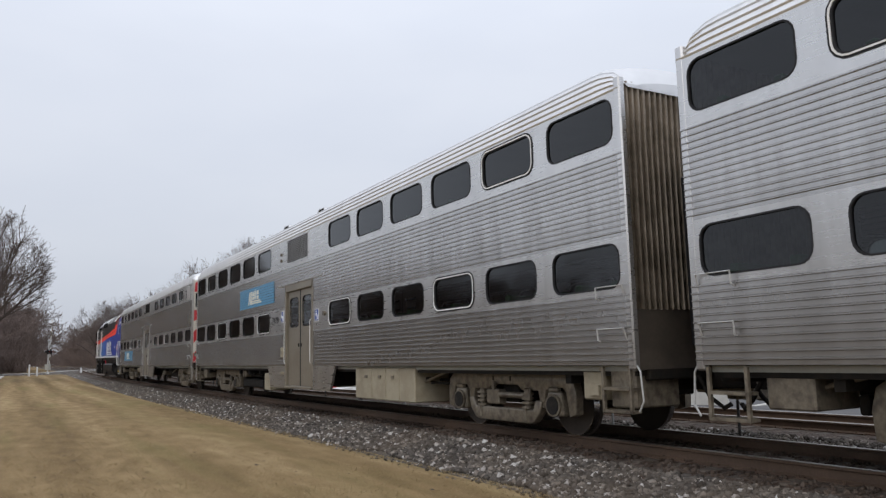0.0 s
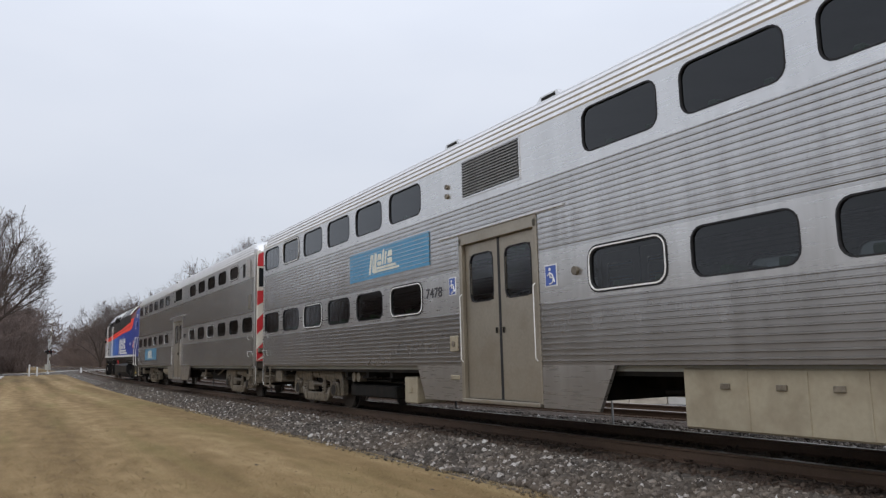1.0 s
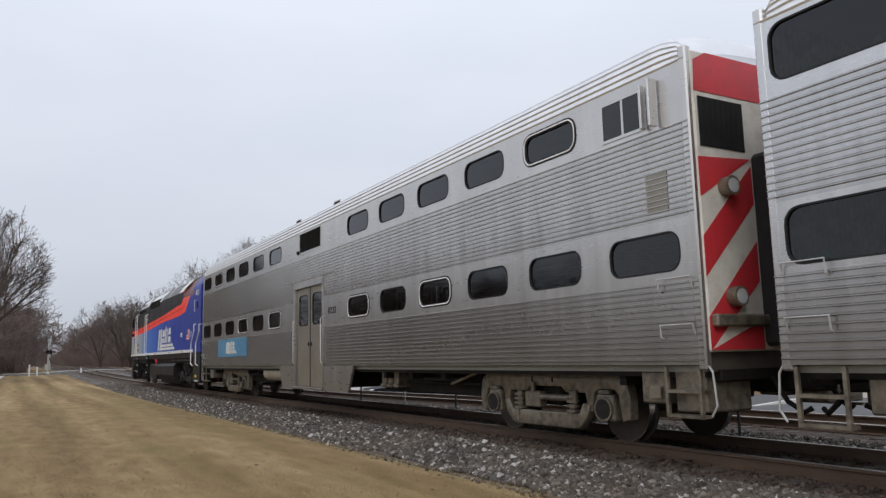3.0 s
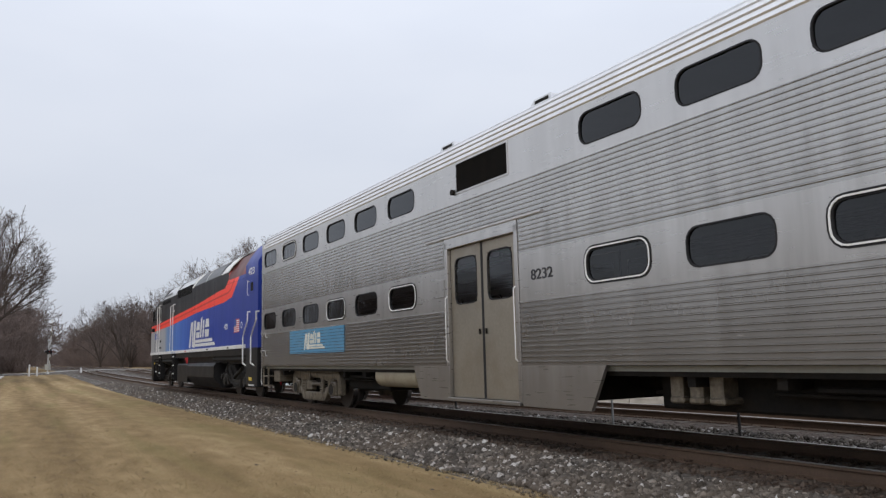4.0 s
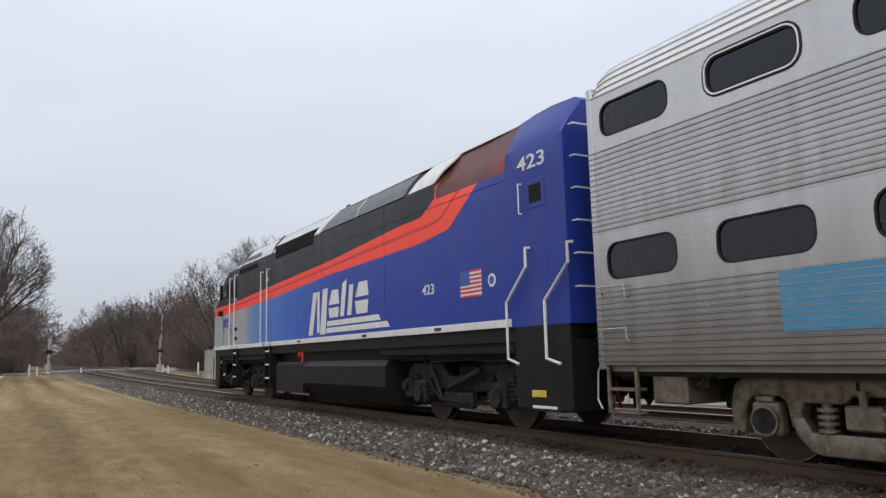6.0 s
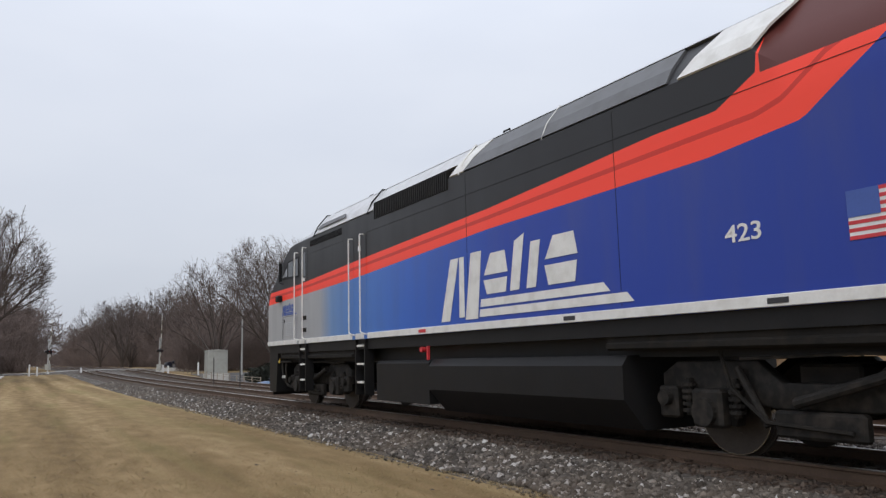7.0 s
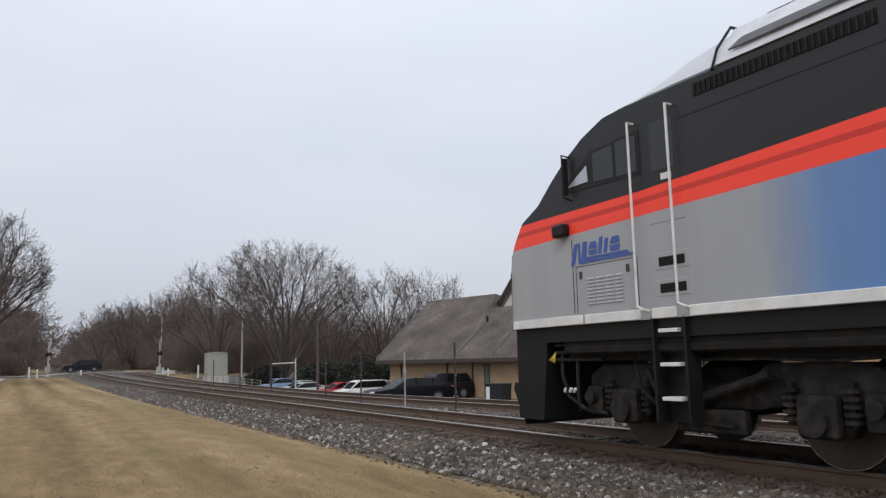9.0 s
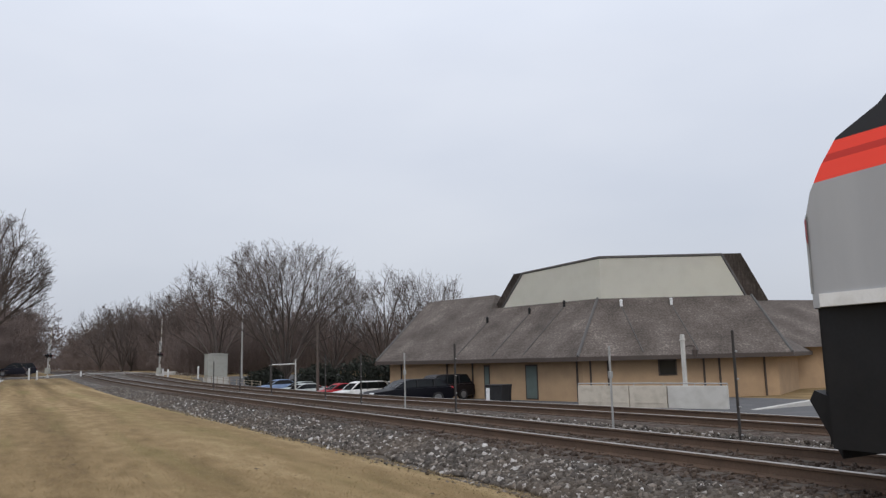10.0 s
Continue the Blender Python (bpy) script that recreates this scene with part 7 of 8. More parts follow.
def vase_tree(label, seed, height, radius, trunk_r, limbs, thin, kids=(9, 6, 5, 3), low=0.10, group="bare trees"):
    """A bare tree whose limbs part low down, arch outwards and end in a rounded crown."""
    rs = np.random.RandomState(seed)
    cz, sz = 0.60 * height, 0.40 * height
    segs = []

    def reach(p, d):
        """How far from p along d the crown's outline lies."""
        k = np.array([1 / radius, 1 / radius, 1 / sz])
        a, b = (p - np.array([0, 0, cz])) * k, d * k
        qa, qb, qc = b.dot(b), 2 * a.dot(b), a.dot(a) - 1
        disc = qb * qb - 4 * qa * qc
        return 0.0 if disc < 0 else max(0.0, (-qb + math.sqrt(disc)) / (2 * qa))

    def limb(p, d, ln, r, lev):
        steps = (9, 6, 4, 3, 2)[lev]
        pts, dirs = [p], []
        slack = 0.90 + 0.22 * rs.rand()
        q, dd = p.copy(), d.copy()
        for i in range(steps):
            out = np.array([q[0], q[1], 0.0])
            out /= np.linalg.norm(out) + 0.4
            dd = dd + rs.randn(3) * (0.055 + 0.05 * lev) + out * (0.055 if lev == 0 else 0.02) + np.array([0, 0, 0.05 if lev else -0.01])
            dd /= np.linalg.norm(dd)
            q2 = q + dd * ln / steps
            if i and lev < 2 and q2[2] > low * height * 1.6 and reach(q2 * slack, dd) <= 0:
                break
            segs.append((q.copy(), q2.copy(), r * (1 - 0.75 * i / steps), r * (1 - 0.75 * (i + 1) / steps), lev))
            q = q2
            pts.append(q)
            dirs.append(dd)
        if lev >= len(kids):
            return
        steps = len(dirs)
        k = kids[lev]
        for i in range(k):
            t = (0.30 if lev == 0 else 0.18) + (0.80 if lev == 0 else 0.80) * (i + rs.rand()) / k
            t = min(t, 0.99)
            j = int(t * steps)
            b = pts[j] + (pts[j + 1] - pts[j]) * (t * steps - j)
            axis = rs.randn(3)
            axis -= axis.dot(dirs[j]) * dirs[j]
            axis /= np.linalg.norm(axis)
            ang = 0.42 + 0.42 * rs.rand() + 0.06 * lev
            nd = dirs[j] * math.cos(ang) + axis * math.sin(ang)
            nd[2] += 0.10
            nd /= np.linalg.norm(nd)
            far = reach(b, nd) * (0.6 + 0.8 * rs.rand()) + 0.9 * rs.rand() ** 2
            size = min(ln * (0.42 + 0.22 * rs.rand()) * (1.25 - 0.5 * t), far)
            if size > 0.25 and rs.rand() > 0.12 * lev:
                limb(b, nd, size, r * (1 - 0.7 * t) * 0.62, lev + 1)

    trunk = np.array([0, 0, low * height])
    segs.append((np.array([0, 0, -0.3]), np.array([0, 0, 0.3]), trunk_r * 1.35, trunk_r * 1.05, 0))
    segs.append((np.array([0, 0, 0.3]), trunk, trunk_r * 1.05, trunk_r, 0))
    for f in range(limbs):
        a = 6.283 * (f * 0.382 + 0.12 * rs.rand())
        tilt = radians(5 + 34 * ((f + 0.6 * rs.rand()) / limbs) ** 0.8)
        d = np.array([math.sin(tilt) * math.cos(a), math.sin(tilt) * math.sin(a), math.cos(tilt)])
        p = trunk + np.array([0.5 * trunk_r * math.cos(a), 0.5 * trunk_r * math.sin(a), -0.04 * height * rs.rand()])
        limb(p, d, reach(p, d) * (0.88 + 0.12 * rs.rand()), trunk_r * (0.36 + 0.16 * rs.rand()), 0)
    t = empty("tree", label, "tree", group)
    v, f = tubes([s for s in segs if s[4] <= 1], 0.022)
    new("trunk", quick_mesh("trunk", v, f, M["bark"])).parent = t
    v, f = tubes([s for s in segs if s[4] > 1], thin)
    new("crown", quick_mesh("crown", v, f, M["twig"])).parent = t
    return t


def build_woods(name, label, seed, spots, heights, brush, mat):
    """A stand of bare trees and brush, as one mass."""
    rs = np.random.RandomState(seed)
    kinds = []
    for i in range(5):
        s = grow(rs, 1.0, 0.85, 0.016, 4, (8, 5, 4, 3), 0.2)
        top = max(q[1][2] for q in s)
        kinds.append([(a / top, b / top, r0, r1, l) for a, b, r0, r1, l in s])
    vs, fs, base = [], [], 0
    for (x, y) in spots:
        h = (heights[0] + (heights[1] - heights[0]) * rs.rand()) * (1 + 0.5 * smooth(150, 270, y))
        a = rs.rand() * 6.283
        ca, sa = math.cos(a), math.sin(a)
        thin = 0.00021 * max(60, math.hypot(x, y))
        v, f = tubes([(s[0] * h, s[1] * h, s[2] * h, s[3] * h, s[4]) for s in kinds[rs.randint(5)]], thin)
        v = np.stack([v[:, 0] * ca - v[:, 1] * sa + x, v[:, 0] * sa + v[:, 1] * ca + y, v[:, 2] + ground_z(x, y)], -1)
        vs.append(v)
        fs.append(f + base)
        base += len(v)
    # brush: crossing slender stems
    n = len(brush)
    if n:
        segs = []
        for x, y, h in brush:
            d = np.array([rs.randn() * 0.45, rs.randn() * 0.45, 1.0])
            p = np.array([x, y, ground_z(x, y) - 0.1 + h * 0.8 * rs.rand()])
            w = 0.00030 * max(50, math.hypot(x, y))
            segs.append((p, p + d * min(h, 3.5) * (0.4 + 0.5 * rs.rand()), w, w * 0.4, 3))
        v, f = tubes(segs)
        vs.append(v)
        fs.append(f + base)
    return tagged(new(name, quick_mesh(name, np.concatenate(vs), np.concatenate(fs), mat)), label, "woods", kind="stuff")


def build_vegetation():
    big = vase_tree("large bare vase-shaped tree with many fine limbs", 11, 15.4, 8.2, 0.30, 13, 0.011)
    big.matrix_basis = pose(25.3, 78.0, ground_z(25.3, 78) - 0.1) @ Matrix.Scale(1.02, 4)
    small = vase_tree("bare broad tree behind the parking lot", 12, 11.5, 5.4, 0.22, 9, 0.011, (8, 5, 4, 3))
    small.matrix_basis = pose(32.5, 83.0, ground_z(32.5, 83) - 0.1)
    copy_thing(small, pose(38.5, 82.0, ground_z(38.5, 82) - 0.1, 0, 0, 110) @ Matrix.Scale(1.17, 4))
    copy_thing(small, pose(44.0, 80.0, ground_z(44, 80) - 0.1, 0, 0, 220) @ Matrix.Scale(1.13, 4))
    copy_thing(small, pose(21.6, 92.0, ground_z(21.6, 92) - 0.1, 0, 0, 140) @ Matrix.Scale(1.22, 4))
    for x, y, turn, size in ((22.8, 190.0, 30, 1.46), (25.2, 194.0, 200, 1.42), (28.4, 160.0, 75, 1.46), (30.9, 163.0, 250, 1.36), (20.6, 215.0, 120, 1.44)):
        copy_thing(small, pose(x, y, ground_z(x, y) - 0.1, 0, 0, turn) @ Matrix.Scale(size, 4))
    left = vase_tree("tall bare tree with spreading limbs at the lawn's far edge", 15, 17.0, 6.4, 0.36, 11, 0.014, (10, 7, 5, 3), 0.16)
    left.matrix_basis = pose(-3.0, 80.0, ground_z(-3.0, 80) - 0.1) @ Matrix.Scale(0.97, 4)
    copy_thing(left, pose(-6.4, 88.0, ground_z(-6.4, 88) - 0.1, 0, 0, 300) @ Matrix.Scale(0.98, 4))
    copy_thing(left, pose(-10.0, 92.0, ground_z(-10, 92) - 0.1, 0, 0, 100) @ Matrix.Scale(0.9, 4))
    rs = np.random.RandomState(21)
    spots, brush = [], []
    for i in range(105):
        y = 126 + 420 * rs.rand() ** 1.5
        x = 26.0 + bend(y) + 26 * rs.rand() ** 1.4
        spots.append((x, y))
    for i in range(48000):
        y = 122 + 420 * rs.rand() ** 1.6
        x = 24.0 + bend(y) + 24 * rs.rand() ** 1.5
        brush.append((x, y, (2.0 + 6.5 * rs.rand() ** 1.4) * (1 + 0.5 * smooth(150, 270, y))))
    build_woods("woods", "dense brown bare woods along the line", 31, spots, (11.0, 15.0), brush, M["woods"])
    spots, brush = [], []
    for i in range(46):
        y = 124 + 90 * rs.rand()
        x = 1.2 - 30 * rs.rand() ** 1.5
        spots.append((x, y))
    for i in range(12):
        spots.append((-5.5 - 14 * rs.rand(), 92 + 22 * rs.rand()))
    for i in range(30000):
        y = 122 + 60 * rs.rand()
        x = 2.3 + 0.012 * (y - 122) - 30 * rs.rand() ** 1.4
        brush.append((x, y, 3.0 + 8.5 * rs.rand()))
    # unseen trees and brush added on the lawn's other side, for darker coach reflections
    for i in range(34):
        spots.append((-25 - 14 * rs.rand(), 62 + 36 * rs.rand()))
    for i in range(15000):
        y = -70 + 190 * rs.rand()
        brush.append((-23 - 14 * rs.rand(), y, 1.0 + (2.0 + 7.0 * smooth(45, 80, y)) * rs.rand()))
    build_woods("woods", "dense brown bare woods beside the road, with unseen trees added along the lawn", 32, spots, (10, 14.5), brush, M["woods"])
    spots = [(-60 + 130 * rs.rand(), 640 + 120 * rs.rand()) for i in range(30)]
    brush = [(-70 + 160 * rs.rand(), 620 + 60 * rs.rand(), 4.0 + 6.0 * rs.rand()) for i in range(9000)]
    build_woods("woods", "distant brown woods across the end of the line", 34, spots, (9, 12), brush, M["woods"])
    # brush and dark shrubs behind the parking lot
    brush = []
    for i in range(15000):
        u = rs.rand()
        x, y = 19.5 + 38 * u, 100 - 6 * u + 8 * rs.rand()
        brush.append((x, y, 1.0 + (3.6 + 4.5 * smooth(0.1, 0.35, u)) * rs.rand()))
    build_woods("brush", "bare brown brush behind the parking lot", 33, [(20 + 36 * rs.rand(), 100 + 26 * rs.rand()) for i in range(22)], (4.5, 6.5), brush, M["woods"])
    for x, y, r, h in ((30.5, 70.0, 2.6, 3.6), (34.0, 68.0, 2.4, 3.9), (27.0, 73.0, 2.2, 2.9), (37.5, 68.5, 2.4, 3.4), (23.2, 78, 1.8, 2.2)):
        n = 5200
        d = rs.randn(n, 3)
        d /= np.linalg.norm(d, axis=1, keepdims=True)
        rad = (0.55 + 0.45 * rs.rand(n, 1)) * (1 + 0.22 * np.sin(5 * d[:, :1] + 3 * d[:, 1:2]))
        c = d * rad * np.array([r, r, h / 2]) + np.array([0, 0, h / 2])
        a = rs.randn(n, 3) * 0.10
        b = rs.randn(n, 3) * 0.10
        v = np.stack([c - a, c + b, c + a], 1).reshape(-1, 3)
        o = tagged(new("shrub", quick_mesh("shrub", v, np.arange(n * 3).reshape(-1, 3), M["evergreen"])), "dark dense evergreen shrub", "shrub", "shrubs behind the lot")
        o.location = (x, y, ground_z(x, y) - 0.1)


# ---------------------------------------------------------------- building beyond the lot
def build_hall():
    A, B, C = Vector((24.76, 54.2)), Vector((28.6, 34.7)), Vector((39.4, 28.55))
    D, Z = Vector((54.0, 37.0)), Vector((36.0, 62.5))
    back = [Vector((60.0, 50.0)), Vector((50.0, 66.0))]
    ring_ = [Z, A, B, C, D] + back
    cen = sum(ring_, Vector((0, 0))) / len(ring_)
    g0, eave, top = -1.36, 1.20, 4.92
    hall = empty("church_hall", "tan brick hall with a steep shake roof and a cream clerestory", "building")

    def inset(d):
        out = []
        k = len(ring_)
        for i in range(k):
            p, q, r = ring_[i - 1], ring_[i], ring_[(i + 1) % k]
            n1 = Vector((-(q - p).y, (q - p).x)).normalized()
            n2 = Vector((-(r - q).y, (r - q).x)).normalized()
            if n1.dot(cen - q) < 0:
                n1 = -n1
            if n2.dot(cen - q) < 0:
                n2 = -n2
            m = (n1 + n2).normalized()
            out.append(q + m * (d / max(0.4, m.dot(n1))))
        return out

    walls, inner = inset(0.9), inset(1.2)
    k = len(ring_)
    for i in range(k):
        bm = bmesh.new()
        j = (i + 1) % k
        prism(bm, [tuple(walls[i]), tuple(walls[j]), tuple(inner[j]), tuple(inner[i])], g0 - 1.1, eave - 0.05, "z")
        part("wall", bm, M["tan_wall"], hall)
    # steep roof with thickness
    r5 = inset(5.2)
    nA = Vector((0.981, 0.193))
    dA = (B - A).normalized()
    r5[1] = A + nA * 5.2 - dA * 1.36
    r5[3] = C + Vector((0.4948, 0.8690)) * 5.2
    bm = bmesh.new()
    lo_ = [bm.verts.new((*p, eave)) for p in ring_]
    hi_ = [bm.verts.new((*p, top)) for p in r5]
    und = [bm.verts.new((*p, eave - 0.16)) for p in ring_]
    und2 = [bm.verts.new((*p, eave - 0.10)) for p in inner]
    for i in range(k):
        j = (i + 1) % k
        bm.faces.new((lo_[i], lo_[j], hi_[j], hi_[i]))
        bm.faces.new((lo_[j], lo_[i], und[i], und[j]))
        bm.faces.new((und[j], und[i], und2[i], und2[j]))
    bm.faces.new(hi_)
    bmesh.ops.recalc_face_normals(bm, faces=bm.faces)
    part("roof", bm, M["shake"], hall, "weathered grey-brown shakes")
    bm = bmesh.new()
    w0, w1 = r5[1], A + nA * 5.2 + dA * 7.6
    w2, w3 = A + nA * 6.9 + dA * 6.4, A + nA * 6.9 - dA * 1.8
    vs = [bm.verts.new(v) for v in ((*w0, top), (*w1, top), (*w2, 6.12), (*w3, 6.14), (*(w2 + nA * 9), 4.2), (*(w3 + nA * 9), 4.2))]
    for f in ((0, 1, 2, 3), (3, 2, 4, 5), (0, 3, 5), (1, 4, 2)):
        bm.faces.new([vs[i] for i in f])
    part("ridge_roof", bm, M["shake"], hall)
    out_, in_ = inset(-0.05), inset(0.12)
    for i in range(k):
        j = (i + 1) % k
        bm = bmesh.new()
        prism(bm, [tuple(out_[i]), tuple(out_[j]), tuple(in_[j]), tuple(in_[i])], eave - 0.26, eave - 0.02, "z")
        part("fascia", bm, M["dark_trim"], hall)
    # ridge caps on the roof's corners, and vent stacks
    for i in (1, 2, 3):
        bm = bmesh.new()
        rod(bm, (*ring_[i], eave + 0.02), (*r5[i], top + 0.02), 0.09, 6)
        part("hip_cap", bm, M["shingle_cap"], hall)

    def on_roof(a, b, t, h):
        p = a.lerp(b, t)
        n = Vector((-(b - a).y, (b - a).x)).normalized()
        if n.dot(cen - p) < 0:
            n = -n
        q = p + n * 5.2 * h
        return Vector((q.x, q.y, eave + (top - eave) * h))

    for a, b, t, h, mt in ((A, B, 0.62, 0.82, "loco_black"), (A, B, 0.76, 0.90, "loco_black"), (B, C, 0.30, 0.85, "white_mark"), (B, C, 0.56, 0.86, "white_mark"), (A, B, 0.44, 0.70, "loco_black")):
        p = on_roof(a, b, t, h)
        bm = bmesh.new()
        rod(bm, p - Vector((0, 0, 0.2)), p + Vector((0, 0, 0.32)), 0.09, 10)
        rod(bm, p + Vector((0, 0, 0.32)), p + Vector((0, 0, 0.42)), 0.13, 10, r2=0.05)
        part("vent_stack", bm, M[mt], hall)
        bm = bmesh.new()
        q = on_roof(a, b, t + 0.012, 0.05)
        pipe(bm, [p + Vector((0, 0, 0.02)), p.lerp(q, 0.5) + Vector((0, 0, 0.03)), q + Vector((0, 0, 0.03))], 0.03, 5)
        part("roof_cable", bm, M["shingle_cap"], hall)
    # clerestory: cream walls stepping up behind the roof, with raking dark ends
    r6 = inset(6.2)
    P1 = r6[2]
    P0 = A + nA * 6.2 + dA * 10.0
    P2 = B + Vector((0.4948, 0.8690)) * 6.2 + Vector((0.8690, -0.4948)) * 11.06
    zt0, zt1 = 7.35, 7.72
    bm = bmesh.new()
    e0 = P0 + (P0 - P1).normalized() * 2.6
    e2 = P2 + (P2 - P1).normalized() * 1.6
    f1 = bm.faces.new([bm.verts.new(v) for v in ((*e0, 4.5), (*P1, 4.5), (*P1, zt1), (*P0, zt0))])
    f2 = bm.faces.new([bm.verts.new(v) for v in ((*P1, 4.5), (*e2, 4.5), (*P2, zt1), (*P1, zt1))])
    bmesh.ops.solidify(bm, geom=[f1, f2], thickness=0.25)
    part("clerestory", bm, M["cream_wall"], hall, "cream-painted clerestory wall")
    n1 = Vector(((P1 - P0).y, -(P1 - P0).x)).normalized()
    if n1.dot(cen - P0) < 0:
        n1 = -n1
    bm = bmesh.new()
    back_l, back_m, back_r = P0 + n1 * 11, P1 + (cen - P1).normalized() * 12, P2 + (cen - P2).normalized() * 9
    vs = [bm.verts.new(v) for v in ((*P0, zt0 + 0.03), (*P1, zt1 + 0.03), (*P2, zt1 + 0.03), (*back_r, 5.2), (*back_m, 5.4), (*back_l, 5.0))]
    bm.faces.new((vs[0], vs[1], vs[4], vs[5]))
    bm.faces.new((vs[1], vs[2], vs[3], vs[4]))
    for (a, b, c) in (((*e0, 4.4), (*P0, zt0 + 0.03), (*back_l, 4.4)), ((*e2, 4.4), (*P2, zt1 + 0.03), (*back_r, 4.4))):
        bm.faces.new([bm.verts.new(v) for v in (a, b, c)])
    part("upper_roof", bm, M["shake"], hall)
    bm = bmesh.new()
    for a, b in (((*e0, 4.55), (*P0, zt0 + 0.05)), ((*P0, zt0 + 0.05), (*P1, zt1 + 0.05)), ((*P1, zt1 + 0.05), (*P2, zt1 + 0.05)), ((*P2, zt1 + 0.05), (*e2, 4.6))):
        rod(bm, a, b, 0.09, 6)
    part("coping", bm, M["shingle_cap"], hall)
    for pa, pz, qb, qz, w in ((e0, 4.55, P0, zt0, 0.9), (e2, 4.6, P2, zt1, 1.3)):
        bm = bmesh.new()
        sgn = (pa - P1).normalized()
        f = bm.faces.new([bm.verts.new(v) for v in ((*(pa), pz), (*(qb), qz + 0.1), (*(qb + sgn * w), qz + 0.1), (*(pa + sgn * w), pz))])
        bmesh.ops.solidify(bm, geom=[f], thickness=0.3)
        part("raking_end", bm, M["shake"], hall)

    # wing beyond, with its own eaves
    bm = bmesh.new()
    prism(bm, [(44.5, 36.0), (72.0, 30.0), (74.0, 50.0), (46.0, 52.0)], g0 - 0.3, 1.5, "z")
    part("wing_wall", bm, M["tan_wall"], hall)
    bm = bmesh.new()
    base = [bm.verts.new(v) for v in ((43.6, 35.2, 1.5), (72.5, 29.0, 1.5), (75.0, 51.0, 1.5), (45.2, 53.0, 1.5))]
    tops = [bm.verts.new(v) for v in ((46.5, 41.0, 5.3), (70.0, 36.0, 5.3), (71.0, 45.0, 5.3), (48.0, 48.0, 5.3))]
    for i in range(4):
        bm.faces.new((base[i], base[(i + 1) % 4], tops[(i + 1) % 4], tops[i]))
    bm.faces.new(tops)
    part("wing_roof", bm, M["shake"], hall)

    # openings and fittings on the walls
    def wall_frame(a, b, t, out=0.0):
        p = a.lerp(b, t)
        d = (b - a).normalized()
        n = Vector((d.y, -d.x))
        if n.dot(cen - p) > 0:
            n = -n
        m = Matrix(((d.x, n.x, 0, p.x + n.x * out), (d.y, n.y, 0, p.y + n.y * out), (0, 0, 1, g0), (0, 0, 0, 1)))
        return m

    wA, wB, wC = walls[1], walls[2], walls[3]
    for a, b, t, w, h, z0, mt, nm in ((wA, wB, 0.785, 1.05, 2.15, 0.0, "green_door", "door"), (wA, wB, 0.572, 0.55, 2.15, 0.0, "green_door", "door"), (wB, wC, 0.435, 1.1, 0.95, 1.35, "green_door", "window")):
        bm = bmesh.new()
        box(bm, -w / 2, w / 2, -0.04, 0.03, z0, z0 + h, 0.01)
        fr = part(nm, bm, M["dark_trim"], hall)
        fr.matrix_basis = wall_frame(a, b, t)
        bm = bmesh.new()
        box(bm, -w / 2 + 0.09, w / 2 - 0.09, 0.02, 0.045, z0 + 0.06, z0 + h - 0.1, 0.008)
        pn = part("panel", bm, M[mt] if nm == "door" else M["car_glass"], fr)
    for a, b, ts in ((wA, wB, (0.08, 0.36, 0.50, 0.98)), (wB, wC, (0.04, 0.13, 0.62, 0.70, 0.93))):
        for t in ts:
            bm = bmesh.new()
            box(bm, -0.05, 0.05, 0.0, 0.09, 0.0, 2.62, 0.01)
            dp = part("downpipe", bm, M["dark_trim"], hall)
            dp.matrix_basis = wall_frame(a, b, t)
    for a, b in ((wA, wB), (wB, wC)):
        bm = bmesh.new()
        ln = (b - a).length
        box(bm, 0, ln, 0.0, 0.03, 2.32, 2.52, 0.004)
        fb = part("frieze_board", bm, M["dark_trim"], hall)
        fb.matrix_basis = wall_frame(a, b, 0.0)

    # pale yard wall and ramp in front of the hall
    yw = empty("yard_wall", "pale plank-faced concrete yard wall with a ramp", "wall")
    W0, W1 = Vector((25.15, 30.55)), Vector((28.05, 23.75))
    d = (W1 - W0).normalized()
    n = Vector((d.y, -d.x))
    ln = (W1 - W0).length
    m = Matrix(((d.x, n.x, 0, W0.x), (d.y, n.y, 0, W0.y), (0, 0, 1, -1.35), (0, 0, 0, 1)))
    for a, b, mt in ((0.0, 2.7, "yard_panel"), (2.75, 4.6, "yard_panel"), (4.65, ln, "concrete")):
        bm = bmesh.new()
        box(bm, a, b, -0.10, 0.10, -0.3, 1.12, 0.015)
        if mt == "yard_panel":
            box(bm, a + 0.1, b - 0.1, 0.09 if n.dot(Vector((-1, 0))) > 0 else -0.12, 0.12 if n.dot(Vector((-1, 0))) > 0 else -0.09, 0.30, 0.36)
        p = part("wall_panel", bm, M[mt], yw)
        p.matrix_basis = m
    bm = bmesh.new()
    pipe(bm, [(0.0, 0, 1.22), (ln * 0.5, 0, 1.24), (ln, 0, 1.22)], 0.03, 6)
    for q in range(6):
        rod(bm, (ln * q / 5, 0, 1.1), (ln * q / 5, 0, 1.22), 0.02, 6)
    p = part("top_rail", bm, M["post_light"], yw)
    p.matrix_basis = m
    bm = bmesh.new()
    prism(bm, [(28.4, -1.4), (40.0, -1.4), (40.0, -0.62), (28.4, -1.25)], 22.6, 22.9, "y")
    p = part("ramp", bm, M["concrete"], yw)

    # yard lamp
    lamp = empty("yard_lamp", "pale concrete lamp post with a hanging lantern", "lamp post")
    bm = bmesh.new()
    box(bm, -0.085, 0.085, -0.085, 0.085, -0.4, 3.55, 0.02)
    box(bm, -0.11, 0.11, -0.11, 0.11, 3.25, 3.34, 0.02)
    part("post", bm, M["concrete"], lamp)
    bm = bmesh.new()
